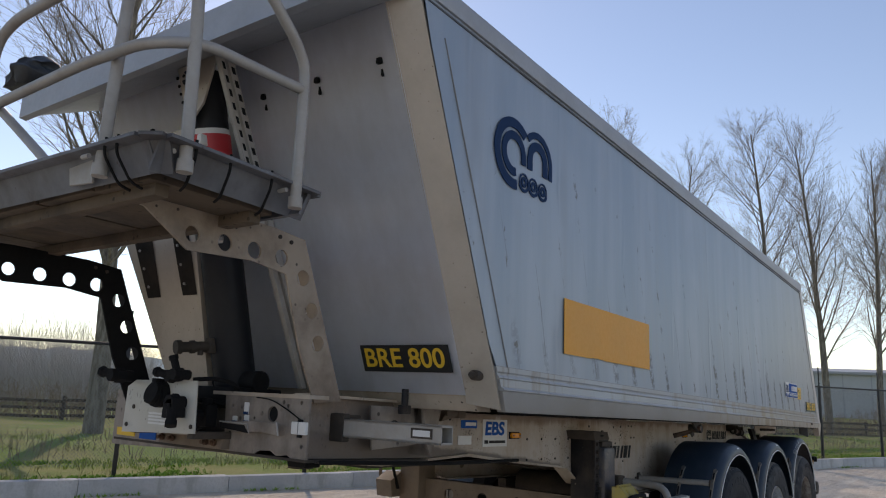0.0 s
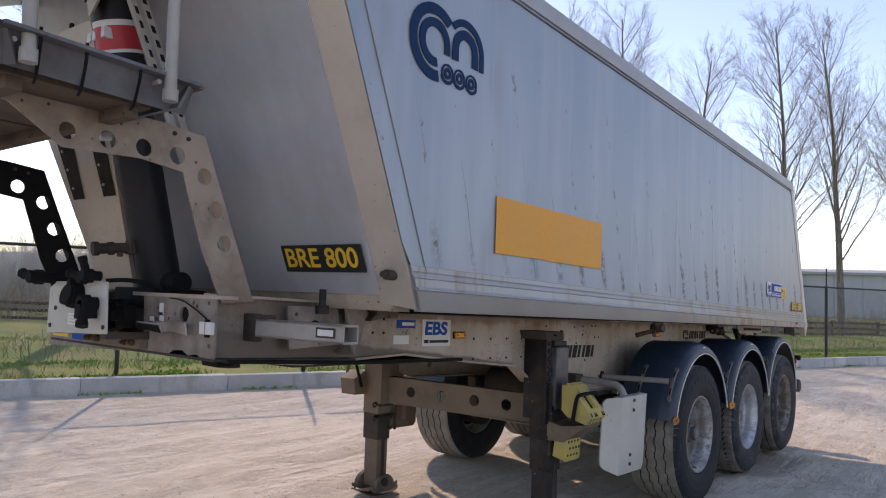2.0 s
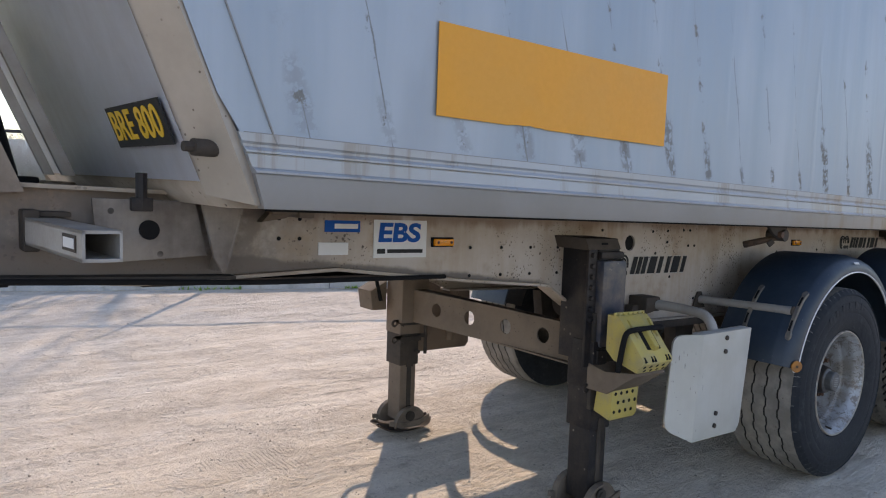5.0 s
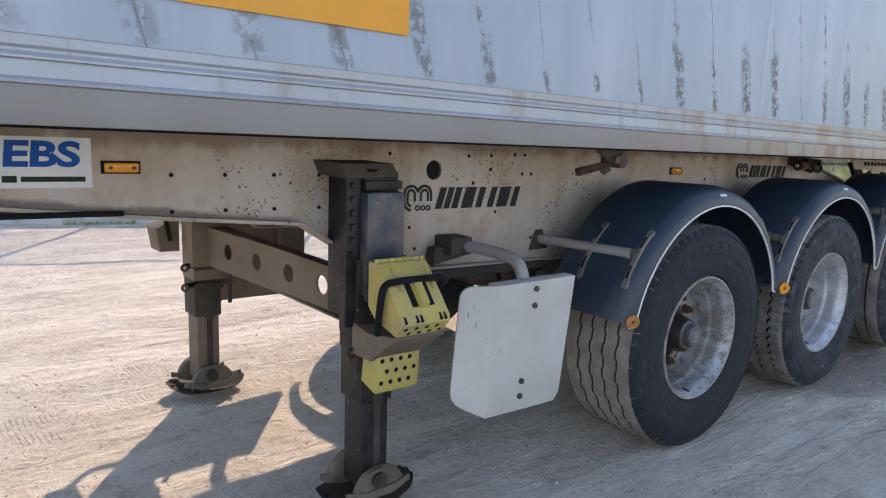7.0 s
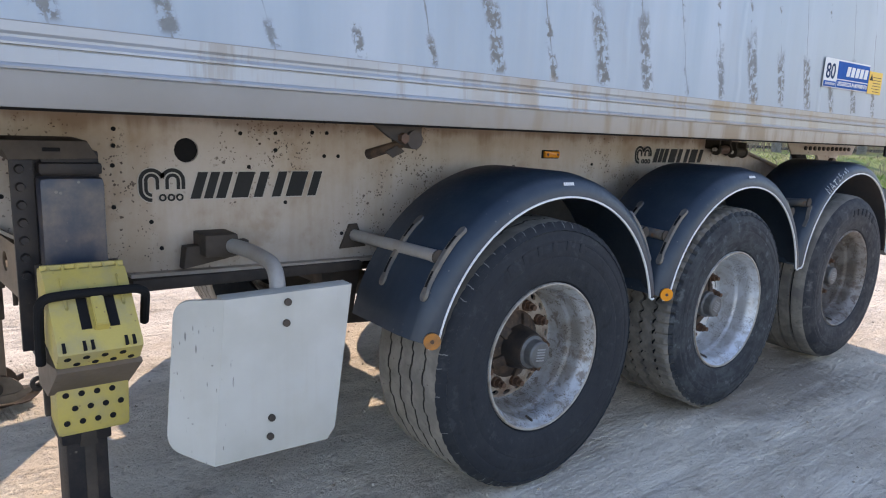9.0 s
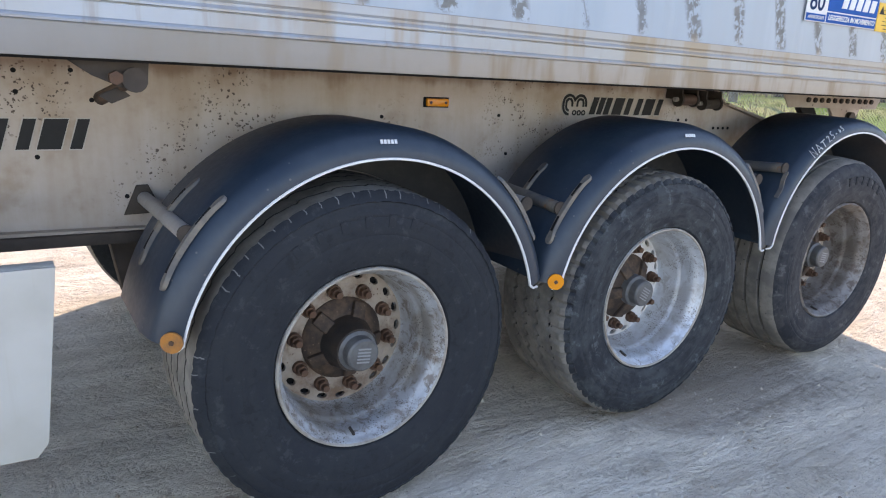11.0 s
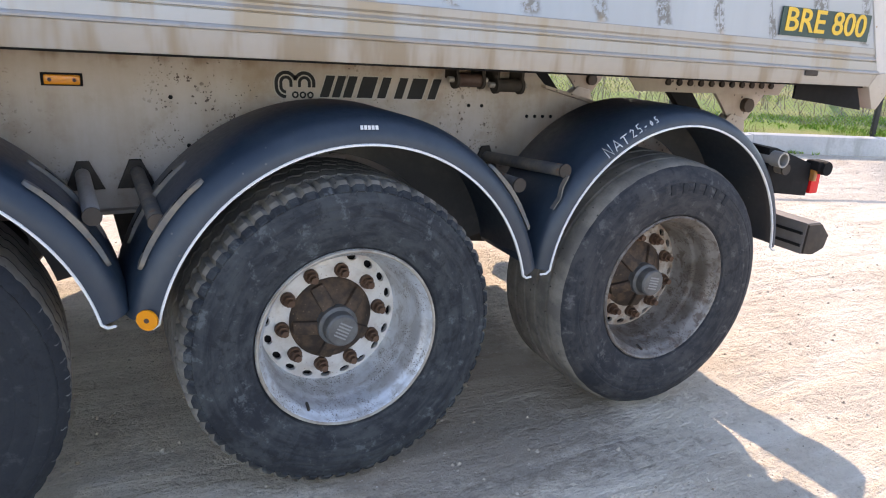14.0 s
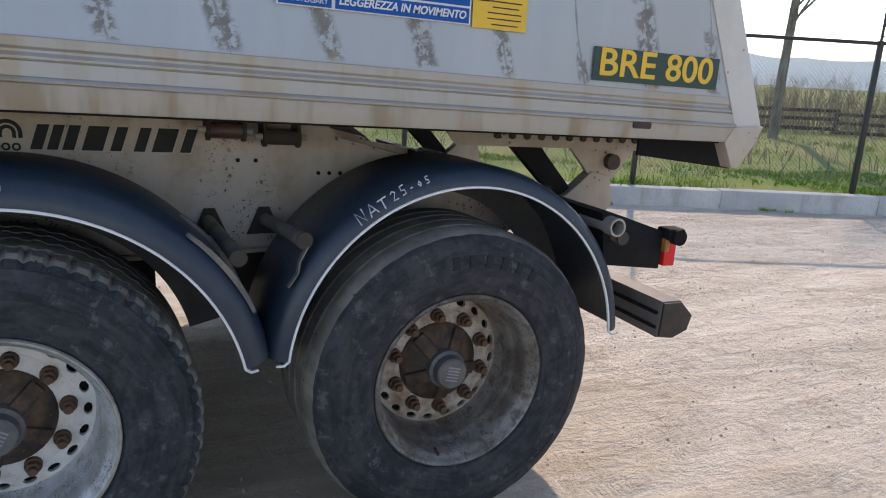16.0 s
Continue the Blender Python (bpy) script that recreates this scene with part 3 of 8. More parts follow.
M["nut"] = worn("rusty_nut", (0.12, 0.065, 0.04), (0.06, 0.04, 0.03), 0.65, 0.3, 0.6, 30.0)
M["cap_mark"] = plain("pale_cap_mark", (0.27, 0.275, 0.28), 0.6)
M["hubcap"] = worn("grey_hub_cap", (0.13, 0.132, 0.132), (0.055, 0.05, 0.046), 0.5, 0.2, 0.7, 16.0)
M["railing"] = worn("grey_tube", (0.37, 0.355, 0.335), (0.26, 0.225, 0.185), 0.5, 0.2, 0.6, 6.0)
M["fence_black"] = plain("fence_black", (0.02, 0.021, 0.022), 0.5)
M["wire"] = plain("fence_wire", (0.22, 0.225, 0.22), 0.5)
M["rail_joint"] = plain("grey_rail_joint", (0.10, 0.105, 0.115), 0.7)
M["groove"] = plain("dirty_joint", (0.29, 0.29, 0.29), 0.8)
M["paledge"] = plain("pale_print_edge", (0.50, 0.47, 0.42), 0.6)
M["strap"] = worn("dusty_strap", (0.085, 0.090, 0.095), (0.24, 0.20, 0.15), 0.55, 0.0, 0.9, 9.0, (0.22, 0.10, 0.04), 12, 0.16)
M["grimy"] = worn("grimy_beige_plate", (0.29, 0.25, 0.215), (0.085, 0.062, 0.05), 0.65, 0.0, 0.95, 5.0, (0.035, 0.028, 0.022), 20, 0.16, 0.2, 0.35)
M["building"] = worn("pale_cladding", (0.47, 0.49, 0.51), (0.40, 0.42, 0.44), 0.7, 0.0, 0.5, 0.15)
M["roof"] = worn("pale_roof", (0.38, 0.40, 0.43), (0.33, 0.35, 0.37), 0.7, 0.0, 0.5, 0.2)
M["mesh_grey"] = worn("steel_grate", (0.17, 0.155, 0.145), (0.10, 0.08, 0.07), 0.65, 0.1, 0.7, 5.0)
M["tarp"] = worn("black_tarpaulin", (0.018, 0.02, 0.022), (0.04, 0.042, 0.045), 0.55, 0.0, 0.5, 6.0, bump=0.3)

# ---- mesh helpers ----


def box(bm, x0, x1, y0, y1, z0, z1, bevel=0.0, m=None):
    r = bmesh.ops.create_cube(bm, size=1.0)
    vs = r["verts"]
    bmesh.ops.transform(bm, matrix=Matrix.LocRotScale(((x0 + x1) / 2, (y0 + y1) / 2, (z0 + z1) / 2), None, (abs(x1 - x0), abs(y1 - y0), abs(z1 - z0))), verts=vs)
    if bevel:
        es = list({e for v in vs for e in v.link_edges})
        vs = bmesh.ops.bevel(bm, geom=es, offset=bevel, segments=2, affect="EDGES", profile=0.6)["verts"]
    if m is not None:
        bmesh.ops.transform(bm, matrix=m, verts=list(vs))
    return vs


def cyl(bm, a, b, r, seg=14, r2=None, caps=True):
    a, b = Vector(a), Vector(b)
    d = b - a
    m = Matrix.Translation((a + b) / 2) @ d.to_track_quat("Z", "Y").to_matrix().to_4x4()
    return bmesh.ops.create_cone(bm, cap_ends=caps, segments=seg, radius1=r, radius2=r if r2 is None else r2, depth=d.length, matrix=m)["verts"]


def prism(bm, pts, axis, a, b, bevel=0.0):
    """A polygon in the plane across axis ("x": y,z; "y": x,z; "z": x,y), from a to b along it."""
    def at(p, w):
        return {"x": (w, p[0], p[1]), "y": (p[0], w, p[1]), "z": (p[0], p[1], w)}[axis]
    lo, hi = [bm.verts.new(at(p, a)) for p in pts], [bm.verts.new(at(p, b)) for p in pts]
    fs = [bm.faces.new(lo), bm.faces.new(hi[::-1])]
    n = len(pts)
    for i in range(n):
        fs.append(bm.faces.new((lo[i], hi[i], hi[(i + 1) % n], lo[(i + 1) % n])))
    bmesh.ops.recalc_face_normals(bm, faces=fs)
    if bevel:
        bmesh.ops.bevel(bm, geom=[e for e in fs[0].edges] + [e for e in fs[1].edges], offset=bevel, segments=2, affect="EDGES", profile=0.6)
    return lo + hi


def plate_with_holes(bm, outline, holes, axis, a, b):
    """A plate with real round holes: outline and holes [(u, v, r)] in the plane across axis."""
    def at(p, w):
        return {"x": (w, p[0], p[1]), "y": (p[0], w, p[1]), "z": (p[0], p[1], w)}[axis]
    loops = [list(outline)] + [[(u + r * math.cos(k * math.tau / 16), v + r * math.sin(k * math.tau / 16)) for k in range(16)] for u, v, r in holes]
    faces = []
    rings = []
    for w in (a, b):
        edges, ring = [], []
        for lp in loops:
            vs = [bm.verts.new(at(p, w)) for p in lp]
            ring.append(vs)
            edges += [bm.edges.new((vs[i], vs[(i + 1) % len(vs)])) for i in range(len(vs))]
        r = bmesh.ops.triangle_fill(bm, use_beauty=True, use_dissolve=False, edges=edges)
        faces += [f for f in r["geom"] if isinstance(f, bmesh.types.BMFace)]
        rings.append(ring)
    for la, lb in zip(*rings):
        n = len(la)
        for i in range(n):
            faces.append(bm.faces.new((la[i], lb[i], lb[(i + 1) % n], la[(i + 1) % n])))
    bmesh.ops.recalc_face_normals(bm, faces=faces)


def tube(bm, pts, r, seg=10, closed=False):
    """A round tube along a bent line."""
    pts = [Vector(p) for p in pts]
    rings = []
    up = Vector((0.13, 0.31, 0.94))
    for i, p in enumerate(pts):
        d = ((pts[min(i + 1, len(pts) - 1)] - p).normalized() + (p - pts[max(i - 1, 0)]).normalized()).normalized()
        s = d.cross(up).normalized()
        t = s.cross(d).normalized()
        rr = r[i] if isinstance(r, (list, tuple)) else r
        rings.append([bm.verts.new(p + rr * (math.cos(k * math.tau / seg) * s + math.sin(k * math.tau / seg) * t)) for k in range(seg)])
    fs = []
    for a, b in zip(rings, rings[1:]):
        for k in range(seg):
            fs.append(bm.faces.new((a[k], a[(k + 1) % seg], b[(k + 1) % seg], b[k])))
    fs += [bm.faces.new(rings[0][::-1]), bm.faces.new(rings[-1])]
    bmesh.ops.recalc_face_normals(bm, faces=fs)


def curve_points(corners, radius=0.06, steps=5):
    """A line with its corners rounded."""
    c = [Vector(p) for p in corners]
    out = [c[0]]
    for a, p, b in zip(c, c[1:], c[2:]):
        u, v = (a - p), (b - p)
        k = min(radius, u.length * 0.45, v.length * 0.45)
        s, e = p + u.normalized() * k, p + v.normalized() * k
        for i in range(steps + 1):
            t = i / steps
            out.append((1 - t) ** 2 * s + 2 * t * (1 - t) * p + t * t * e)
    return out + [c[-1]]


def lathe(bm, profile, seg=64, closed=True, a0=0.0, a1=math.tau, wobble=None):
    """Turns (y, r) pairs round the y axis."""
    full = abs(a1 - a0 - math.tau) < 1e-6
    n = seg if full else seg + 1
    rings = []
    for i in range(n):
        a = a0 + (a1 - a0) * i / seg
        rings.append([bm.verts.new((r * math.cos(a), y, r * math.sin(a))) for y, r in (wobble(i, profile) if wobble else profile)])
    m = len(profile)
    fs = []
    for i in range(seg):
        p, q = rings[i], rings[(i + 1) % n]
        for k in range(m if closed else m - 1):
            fs.append(bm.faces.new((p[k], p[(k + 1) % m], q[(k + 1) % m], q[k])))
    if not full and closed:
        fs += [bm.faces.new(rings[0]), bm.faces.new(rings[-1][::-1])]
    bmesh.ops.recalc_face_normals(bm, faces=fs)


def finish(bm, mat, smooth=35, name="mesh"):
    me = bpy.data.meshes.new(name)
    bm.normal_update()
    bm.to_mesh(me)
    bm.free()
    for mm in (mat if isinstance(mat, (list, tuple)) else [mat]):
        me.materials.append(mm)
    if smooth:
        me.polygons.foreach_set("use_smooth", [True] * len(me.polygons))
        me.set_sharp_from_angle(angle=radians(smooth))
    return me


def part(name, bm, mat, parent=None, label="", m=None, smooth=35, shear=0.0):
    """One bmesh as one object under a thing or a part."""
    if shear:
        for v in bm.verts:
            v.co.z -= shear * v.co.x
    ob = new(name, finish(bm, mat, smooth, name))
    if parent is not None:
        ob.parent = parent
    if m is not None:
        ob.matrix_basis = m
    return tagged(ob, label)


def shared(name, me, parent, m, label=""):
    ob = new(name, me)
    ob.parent, ob.matrix_basis = parent, m
    return tagged(ob, label)


def lettering(text, size, depth=0.002, width=None, bold=0.0, slant=0.0):
    """The mesh of a line of built-in-font text in its x-z plane, facing -y, from its lower left corner."""
    cu = bpy.data.curves.new("text", "FONT")
    cu.body, cu.size, cu.extrude, cu.offset, cu.shear, cu.resolution_u = text, 1.0, depth / size, bold / size * 0.6, slant, 6
    ob = bpy.data.objects.new("text", cu)
    scene.collection.objects.link(ob)
    bpy.context.view_layer.update()
    me = bpy.data.meshes.new_from_object(ob.evaluated_get(bpy.context.evaluated_depsgraph_get()))
    bpy.data.objects.remove(ob)
    bpy.data.curves.remove(cu)
    co = np.empty(len(me.vertices) * 3)
    me.vertices.foreach_get("co", co)
    co = co.reshape(-1, 3)
    co[:, :2] -= co[:, :2].min(0)
    k = width / co[:, 0].max() if width else size
    out = np.stack([co[:, 0] * k, -co[:, 2] * size, co[:, 1] * size], 1)
    me.vertices.foreach_set("co", out.ravel())
    me.update()
    return me


def letter_part(name, text, size, mat, parent, m, **kw):
    me = lettering(text, size, **kw)
    me.materials.clear()
    me.materials.append(mat)
    return shared(name, me, parent, m)


# ---- the large structure: yard, kerb, verge ----
KERB = lambda x: 7.7 - 0.39 * x
FENCE = lambda x: 8.2 - 0.405 * x
KU = Vector((1, -0.39, 0)).normalized()
KN = Vector((0.39, 1, 0)).normalized()

def yard_height(x, y):
    """Low ridges along the wheel tracks, fading out away from the trailer."""
    d = max(abs(x + 1) / 14, abs(y - 3) / 11)
    if d > 2.0:
        return 0.0
    z = -0.008 + 0.010 * noise.noise((x * 0.8, y * 0.8, 2))
    if d < 1.0:
        f = min(1.0, 4 * (1 - d))
        bent = y + 0.10 * noise.noise((x * 0.45, y * 0.3, 9))
        z += f * 0.0075 * noise.noise((x * 0.55, bent * 6.0, 5))
        z += f * 0.0055 * noise.noise((x * 1.7, bent * 13.0, 7))
        lane = noise.noise((x * 0.35, bent * 2.3, 11))
        if lane > 0.22:
            z -= f * 0.003 * min(1.0, (lane - 0.22) * 8) * (0.5 + 0.5 * math.sin(46 * (x + 0.4 * y) + 3 * noise.noise((x * 2, y * 2, 3))))
        z += f * 0.005 * noise.noise((x * 6.0, y * 8.0, 1))
    return min(z, 0.002)


def spread_lines(lo, hi, step):
    near = [lo + step * i for i in range(int(round((hi - lo) / step)) + 1)]
    out = [1.5 * 1.55 ** k for k in range(16)]
    return [lo - d for d in reversed(out)] + near + [hi + d for d in out]


gx, gy = spread_lines(-6.4, 6.4, 0.045), spread_lines(-1.6, 8.6, 0.04)
verts = [(x, y, yard_height(x, y)) for y in gy for x in gx]
W = len(gx)
faces = [(j * W + i, j * W + i + 1, (j + 1) * W + i + 1, (j + 1) * W + i) for j in range(len(gy) - 1) for i in range(W - 1)]
ground_me = bpy.data.meshes.new("ground")
ground_me.from_pydata(verts, [], faces)
ground_me.polygons.foreach_set("use_smooth", [True] * len(faces))
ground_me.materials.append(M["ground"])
ground = tagged(new("ground", ground_me), "pale sandy beaten earth yard with tyre tracks", "ground", kind="structure")

kerb_me = []
for k in range(3):
    bm = bmesh.new()
    box(bm, -0.9985, 0.9985, -0.11, 0.11, -0.2, 0.215, 0.014)
    for v in bm.verts:
        v.co += 0.006 * noise.noise_vector(v.co * 3 + Vector((k * 7, 0, 0)))
    kerb_me.append(finish(bm, M["concrete"], 35, "kerb_stone"))
kerb = tagged(new("kerb"), "long grey concrete kerb wall at the yard's edge", "kerb", kind="structure")
ang = math.degrees(math.atan2(KU.y, KU.x))
for i in range(-9, 17):
    p = Vector((0, KERB(0), 0)) + KU * (i * 2.0) + KN * 0.11
    shared("kerb_stone", kerb_me[i % 3], kerb, pose(p.x, p.y, random.uniform(-0.006, 0.006), 0, 0, ang + random.uniform(-0.15, 0.15)))

bm = bmesh.new()
rows_v = []
for j in range(29):
    off = 0.2 + (j / 28) ** 3 * 900
    row = []
    for i in range(91):
        w = (i - 40) / 50
        al = (w * 24 + math.copysign(abs(w) ** 5, w) * 350)
        p = Vector((0, KERB(0), 0)) + KU * al + KN * off
        rise = 0.185 + (0.06 * noise.noise((p.x * 0.5, p.y * 0.5, 0)) if 0.5 < off < 60 else 0)
        if off > 1.2:
            rise += 0.05 - 0.22 * math.exp(-((off - 3.4) / 0.8) ** 2) + (0.12 * math.exp(-((off - 5.2) / 1.2) ** 2))
        row.append(bm.verts.new((p.x, p.y, rise)))
    rows_v.append(row)
for a, b in zip(rows_v, rows_v[1:]):
    for i in range(90):
        bm.faces.new((a[i], a[i + 1], b[i + 1], b[i]))
verge = tagged(part("grass_verge", bm, M["verge"]), "rough grassy verge and field behind the kerb", "ground", kind="structure")


def verge_height(p):
    off = (p - Vector((0, KERB(0), 0))).dot(KN)
    rise = 0.185 + (0.06 * noise.noise((p.x * 0.5, p.y * 0.5, 0)) if off > 0.5 else 0)
    if off > 1.2:
        rise += 0.05 - 0.22 * math.exp(-((off - 3.4) / 0.8) ** 2) + (0.12 * math.exp(-((off - 5.2) / 1.2) ** 2))
    return rise


def tufts(name, count, mat, lo, hi, h0, h1, width, label, seed, gate=-9.0, along=(-7, 27)):
    rng = random.Random(seed)
    verts, faces = [], []
    while len(faces) < count:
        off = lo + (hi - lo) * rng.random() ** 1.6
        p = Vector((0, KERB(0), 0)) + KU * rng.uniform(*along) + KN * off
        if noise.noise((p.x * 0.7, p.y * 0.7, seed)) < gate + 0.3 * rng.random():
            continue
        z = verge_height(p) - 0.01
        for _ in range(rng.randint(4, 9)):
            a = rng.uniform(0, math.tau)
            h = rng.uniform(h0, h1)
            q = Vector((p.x + rng.gauss(0, 0.05), p.y + rng.gauss(0, 0.05), z))
            side = Vector((math.cos(a), math.sin(a), 0)) * width * rng.uniform(0.6, 1.3)
            tip = q + Vector((rng.gauss(0, 0.4) * h, rng.gauss(0, 0.4) * h, h))
            mid = q.lerp(tip, 0.55) + Vector((0, 0, 0.1 * h))
            n = len(verts)
            verts += [q - side * 0.6, q + side * 0.6, mid + side, mid - side, tip]
            faces += [(n, n + 1, n + 2, n + 3), (n + 3, n + 2, n + 4)]
    me = bpy.data.meshes.new(name)
    me.from_pydata(verts, [], faces)
    me.materials.append(mat)
    return tagged(new(name, me), label, "grass", kind="stuff")


tufts("grass", 52000, M["grass"], 0.25, 7.5, 0.03, 0.10, 0.006, "short bright green spring grass on the verge", 3, -0.2)
tufts("dry_grass", 14000, M["straw"], 0.25, 9.0, 0.04, 0.16, 0.005, "dry straw-coloured grass among the green", 4, -0.1)
tufts("weeds", 24000, M["weeds"], 0.23, 3.2, 0.02, 0.085, 0.015, "broad-leaved green weeds along the kerb", 5, 0.0)
# weeds at the foot of the kerb
rng = random.Random(11)
verts, faces = [], []
for _ in range(900):
    al = rng.uniform(-8, 26)
    if noise.noise((al * 0.9, 5, 1)) < 0.08:
        continue
    p = Vector((0, KERB(0), 0)) + KU * al - KN * abs(rng.gauss(0.02, 0.05))
    for _ in range(4):
        a, h = rng.uniform(0, math.tau), rng.uniform(0.015, 0.06)
        s = Vector((math.cos(a), math.sin(a), 0)) * 0.012
        t = p + Vector((rng.gauss(0, 0.03), rng.gauss(0, 0.03), h))
        n = len(verts)
        verts += [p - s, p + s, t]
        faces.append((n, n + 1, n + 2))
me = bpy.data.meshes.new("kerb_weeds")
me.from_pydata(verts, [], faces)
me.materials.append(M["weeds"])
tagged(new("kerb_weeds", me), "small dark weeds at the foot of the kerb", "weeds", kind="stuff")

# loose grit on the yard
rng = random.Random(21)
verts, faces = [], []
for k in range(34000):
    x, y = (rng.uniform(-6, 11), rng.uniform(-1.9, 8)) if k < 16000 else (rng.uniform(-5, 8), rng.uniform(-1.6, 3.2))
    if y > KERB(x) - 0.05 or noise.noise((x * 0.9, y * 1.9, 4)) < rng.uniform(-0.55, 0.25):
        continue
    r = 0.0028 + 0.0105 * rng.random() ** 6
    n = len(verts)
    z = yard_height(x, y)
    h = r * rng.uniform(0.35, 0.9)
    for k in range(5):
        a = k * math.tau / 5 + rng.uniform(-0.3, 0.3)
        verts.append((x + r * math.cos(a), y + r * math.sin(a), z - 0.003))
    verts.append((x + rng.uniform(-0.4, 0.4) * r, y + rng.uniform(-0.4, 0.4) * r, z + h))
    faces += [(n + k, n + (k + 1) % 5, n + 5) for k in range(5)]
me = bpy.data.meshes.new("grit")
me.from_pydata(verts, [], faces)
me.materials.append(M["pebble"])
tagged(new("grit", me), "loose small stones scattered on the yard", "gravel", kind="stuff")

# ---- the tipping trailer ----
K = 0.024  # the trailer stands nose-up by this slope
YC = 1.175
trailer = tagged(new("tipper_trailer"), "aluminium-grey tipping semi-trailer with three axles, parked on its landing legs", "trailer")


def tp(name, bm, mat, label="", parent=None, smooth=35):
    return part(name, bm, mat, parent or trailer, label, smooth=smooth, shear=K)


def mirrored(y):
    return 2 * YC - y


XF = lambda z: -3.485 - 0.42 * (z - 1.495)
XE = lambda z: -3.498 - 0.42 * (z - 1.495)
XR = lambda z: 3.80 - 0.46 * (z - 1.46)
TOP = lambda x: 3.055 - 0.0165 * x
YS = -0.035
SILL = lambda x: 1.558 - 0.0075 * x  # lower edge of the side sheets

# body shell
body_bm = bmesh.new()
prism(body_bm, [(XF(1.42) + 0.12, 1.40), (3.68, 1.40), (3.66, 1.46), (XF(1.46) + 0.12, 1.46)], "y", 0.03, 2.32)
body = tp("body_floor", body_bm, M["under"], "dark underside of the tipping body")
for far in (False, True):
    y0, y1 = (YS, YS + 0.03) if not far else (mirrored(YS) - 0.03, mirrored(YS))
    out = -1 if not far else 1
    ye = y0 if not far else y1
    bm = bmesh.new()
    zt = 3.0
    nx, nz = 40, 10
    grid = []
    for j in range(nz + 1):
        zz = 1.53 + (zt - 1.53) * j / nz
        xa, xb = XE(zz) + 0.012, XR(zz) - 0.14
        row = []
        for i in range(nx + 1):
            x = xa + (xb - xa) * i / nx
            z = TOP(x) - 0.085 if j == nz else (SILL(x) if j == 0 else zz)
            row.append((x, z))
        grid.append(row)
    for w in (ye, ye - out * 0.03):
        g2 = []
        for row in grid:
            vr = []
            for x, z in row:
                bulge = 0.004 * noise.noise((x * 1.3, z * 1.1, 3 + w)) if w == ye else 0
                vr.append(bm.verts.new((x, w + bulge, z)))
            g2.append(vr)
        for a, b in zip(g2, g2[1:]):
            for i in range(nx):
                bm.faces.new((a[i], a[i + 1], b[i + 1], b[i]))
    bmesh.ops.recalc_face_normals(bm, faces=bm.faces)
    tp("side_panel", bm, M["side"], "grey side sheet with leaning corrosion streaks", smooth=60)
    # extruded sill: a lap, a hollow, a joint, a flat and a round bead, stepping down to the rail
    sect = [(-0.02, 0.004), (0.0045, 0.001), (0.0045, -0.020), (0.0, -0.027), (0.0, -0.033), (0.007, -0.042), (0.007, -0.0475), (-0.004, -0.0485), (-0.004, -0.0515), (0.008, -0.0525), (0.010, -0.086), (0.018, -0.089), (0.022, -0.094), (0.021, -0.099), (0.012, -0.102), (-0.02, -0.102)]
    bm = bmesh.new()
    rings = []
    for k in range(25):
        u = k / 24
        ring = []
        for o, dz in sect:
            z = 1.558 + dz
            xa, xb = XF(z) + 0.004, XR(z) - 0.135
            x = xa + (xb - xa) * u
            dent = 0.0022 * noise.noise((x * 2.3, dz * 30, 7)) if o > 0 else 0.0
            ring.append(bm.verts.new((x, ye + out * (o + dent), SILL(x) + dz)))
        rings.append(ring)
    n = len(sect)
    for p, q in zip(rings, rings[1:]):
        for i in range(n):
            bm.faces.new((p[i], p[(i + 1) % n], q[(i + 1) % n], q[i]))
    bm.faces.new(rings[0]), bm.faces.new(rings[-1][::-1])
    bmesh.ops.recalc_face_normals(bm, faces=bm.faces)
    tp("side_ledge", bm, M["ledge"], "pale extruded ledge with grooves along the lower edge", smooth=25)
    bm = bmesh.new()
    a, b = XF(1.56) + 0.02, XR(1.56) - 0.14
    prism(bm, [(a, SILL(a)), (b, SILL(b)), (b, SILL(b) + 0.0035), (a, SILL(a) + 0.0035)], "y", ye - 0.0035 if not far else ye - 0.01, ye + 0.01 if not far else ye + 0.0035)
    tp("panel_joint", bm, M["groove"])
    bm = bmesh.new()
    prism(bm, [(XE(1.56) + 0.122, 1.56), (XE(1.56) + 0.126, 1.56), (XE(2.9) + 0.126, 2.9), (XE(2.9) + 0.122, 2.9)], "y", ye - 0.0055, ye + 0.0055)
    tp("edge_bead", bm, M["groove"])
    bm = bmesh.new()
    prism(bm, [(XF(1.385), 1.392), (XR(1.385) - 0.05, 1.378), (XR(1.45) - 0.03, 1.432), (3.0, 1.435), (-3.4, 1.483), (XF(1.45), 1.483)], "y", ye + out * 0.013, ye - out * 0.03, 0.003)
    tp("lower_rail", bm, M["rail"], "grey lower rail stained brown towards the rear")
    # thin black strip stands in for the shade below the rail
    bm = bmesh.new()
    prism(bm, [(XF(1.385) + 0.03, 1.385), (3.62, 1.371), (3.62, 1.380), (XF(1.385) + 0.03, 1.394)], "y", ye - out * 0.012, ye - out * 0.05)
    tp("rail_shade", bm, M["black"], "black strip drawn as the shade under the rail")
    # top cap
    bm = bmesh.new()
    xa, xb = -4.14, 3.07
    prism(bm, [(xa, TOP(xa) - 0.09), (xb, TOP(xb) - 0.09), (xb, TOP(xb)), (xa, TOP(xa))], "y", ye + out * 0.015, ye - out * 0.07, 0.006)
    tp("top_rail", bm, M["cap"], "grey cap rail")
    bm = bmesh.new()
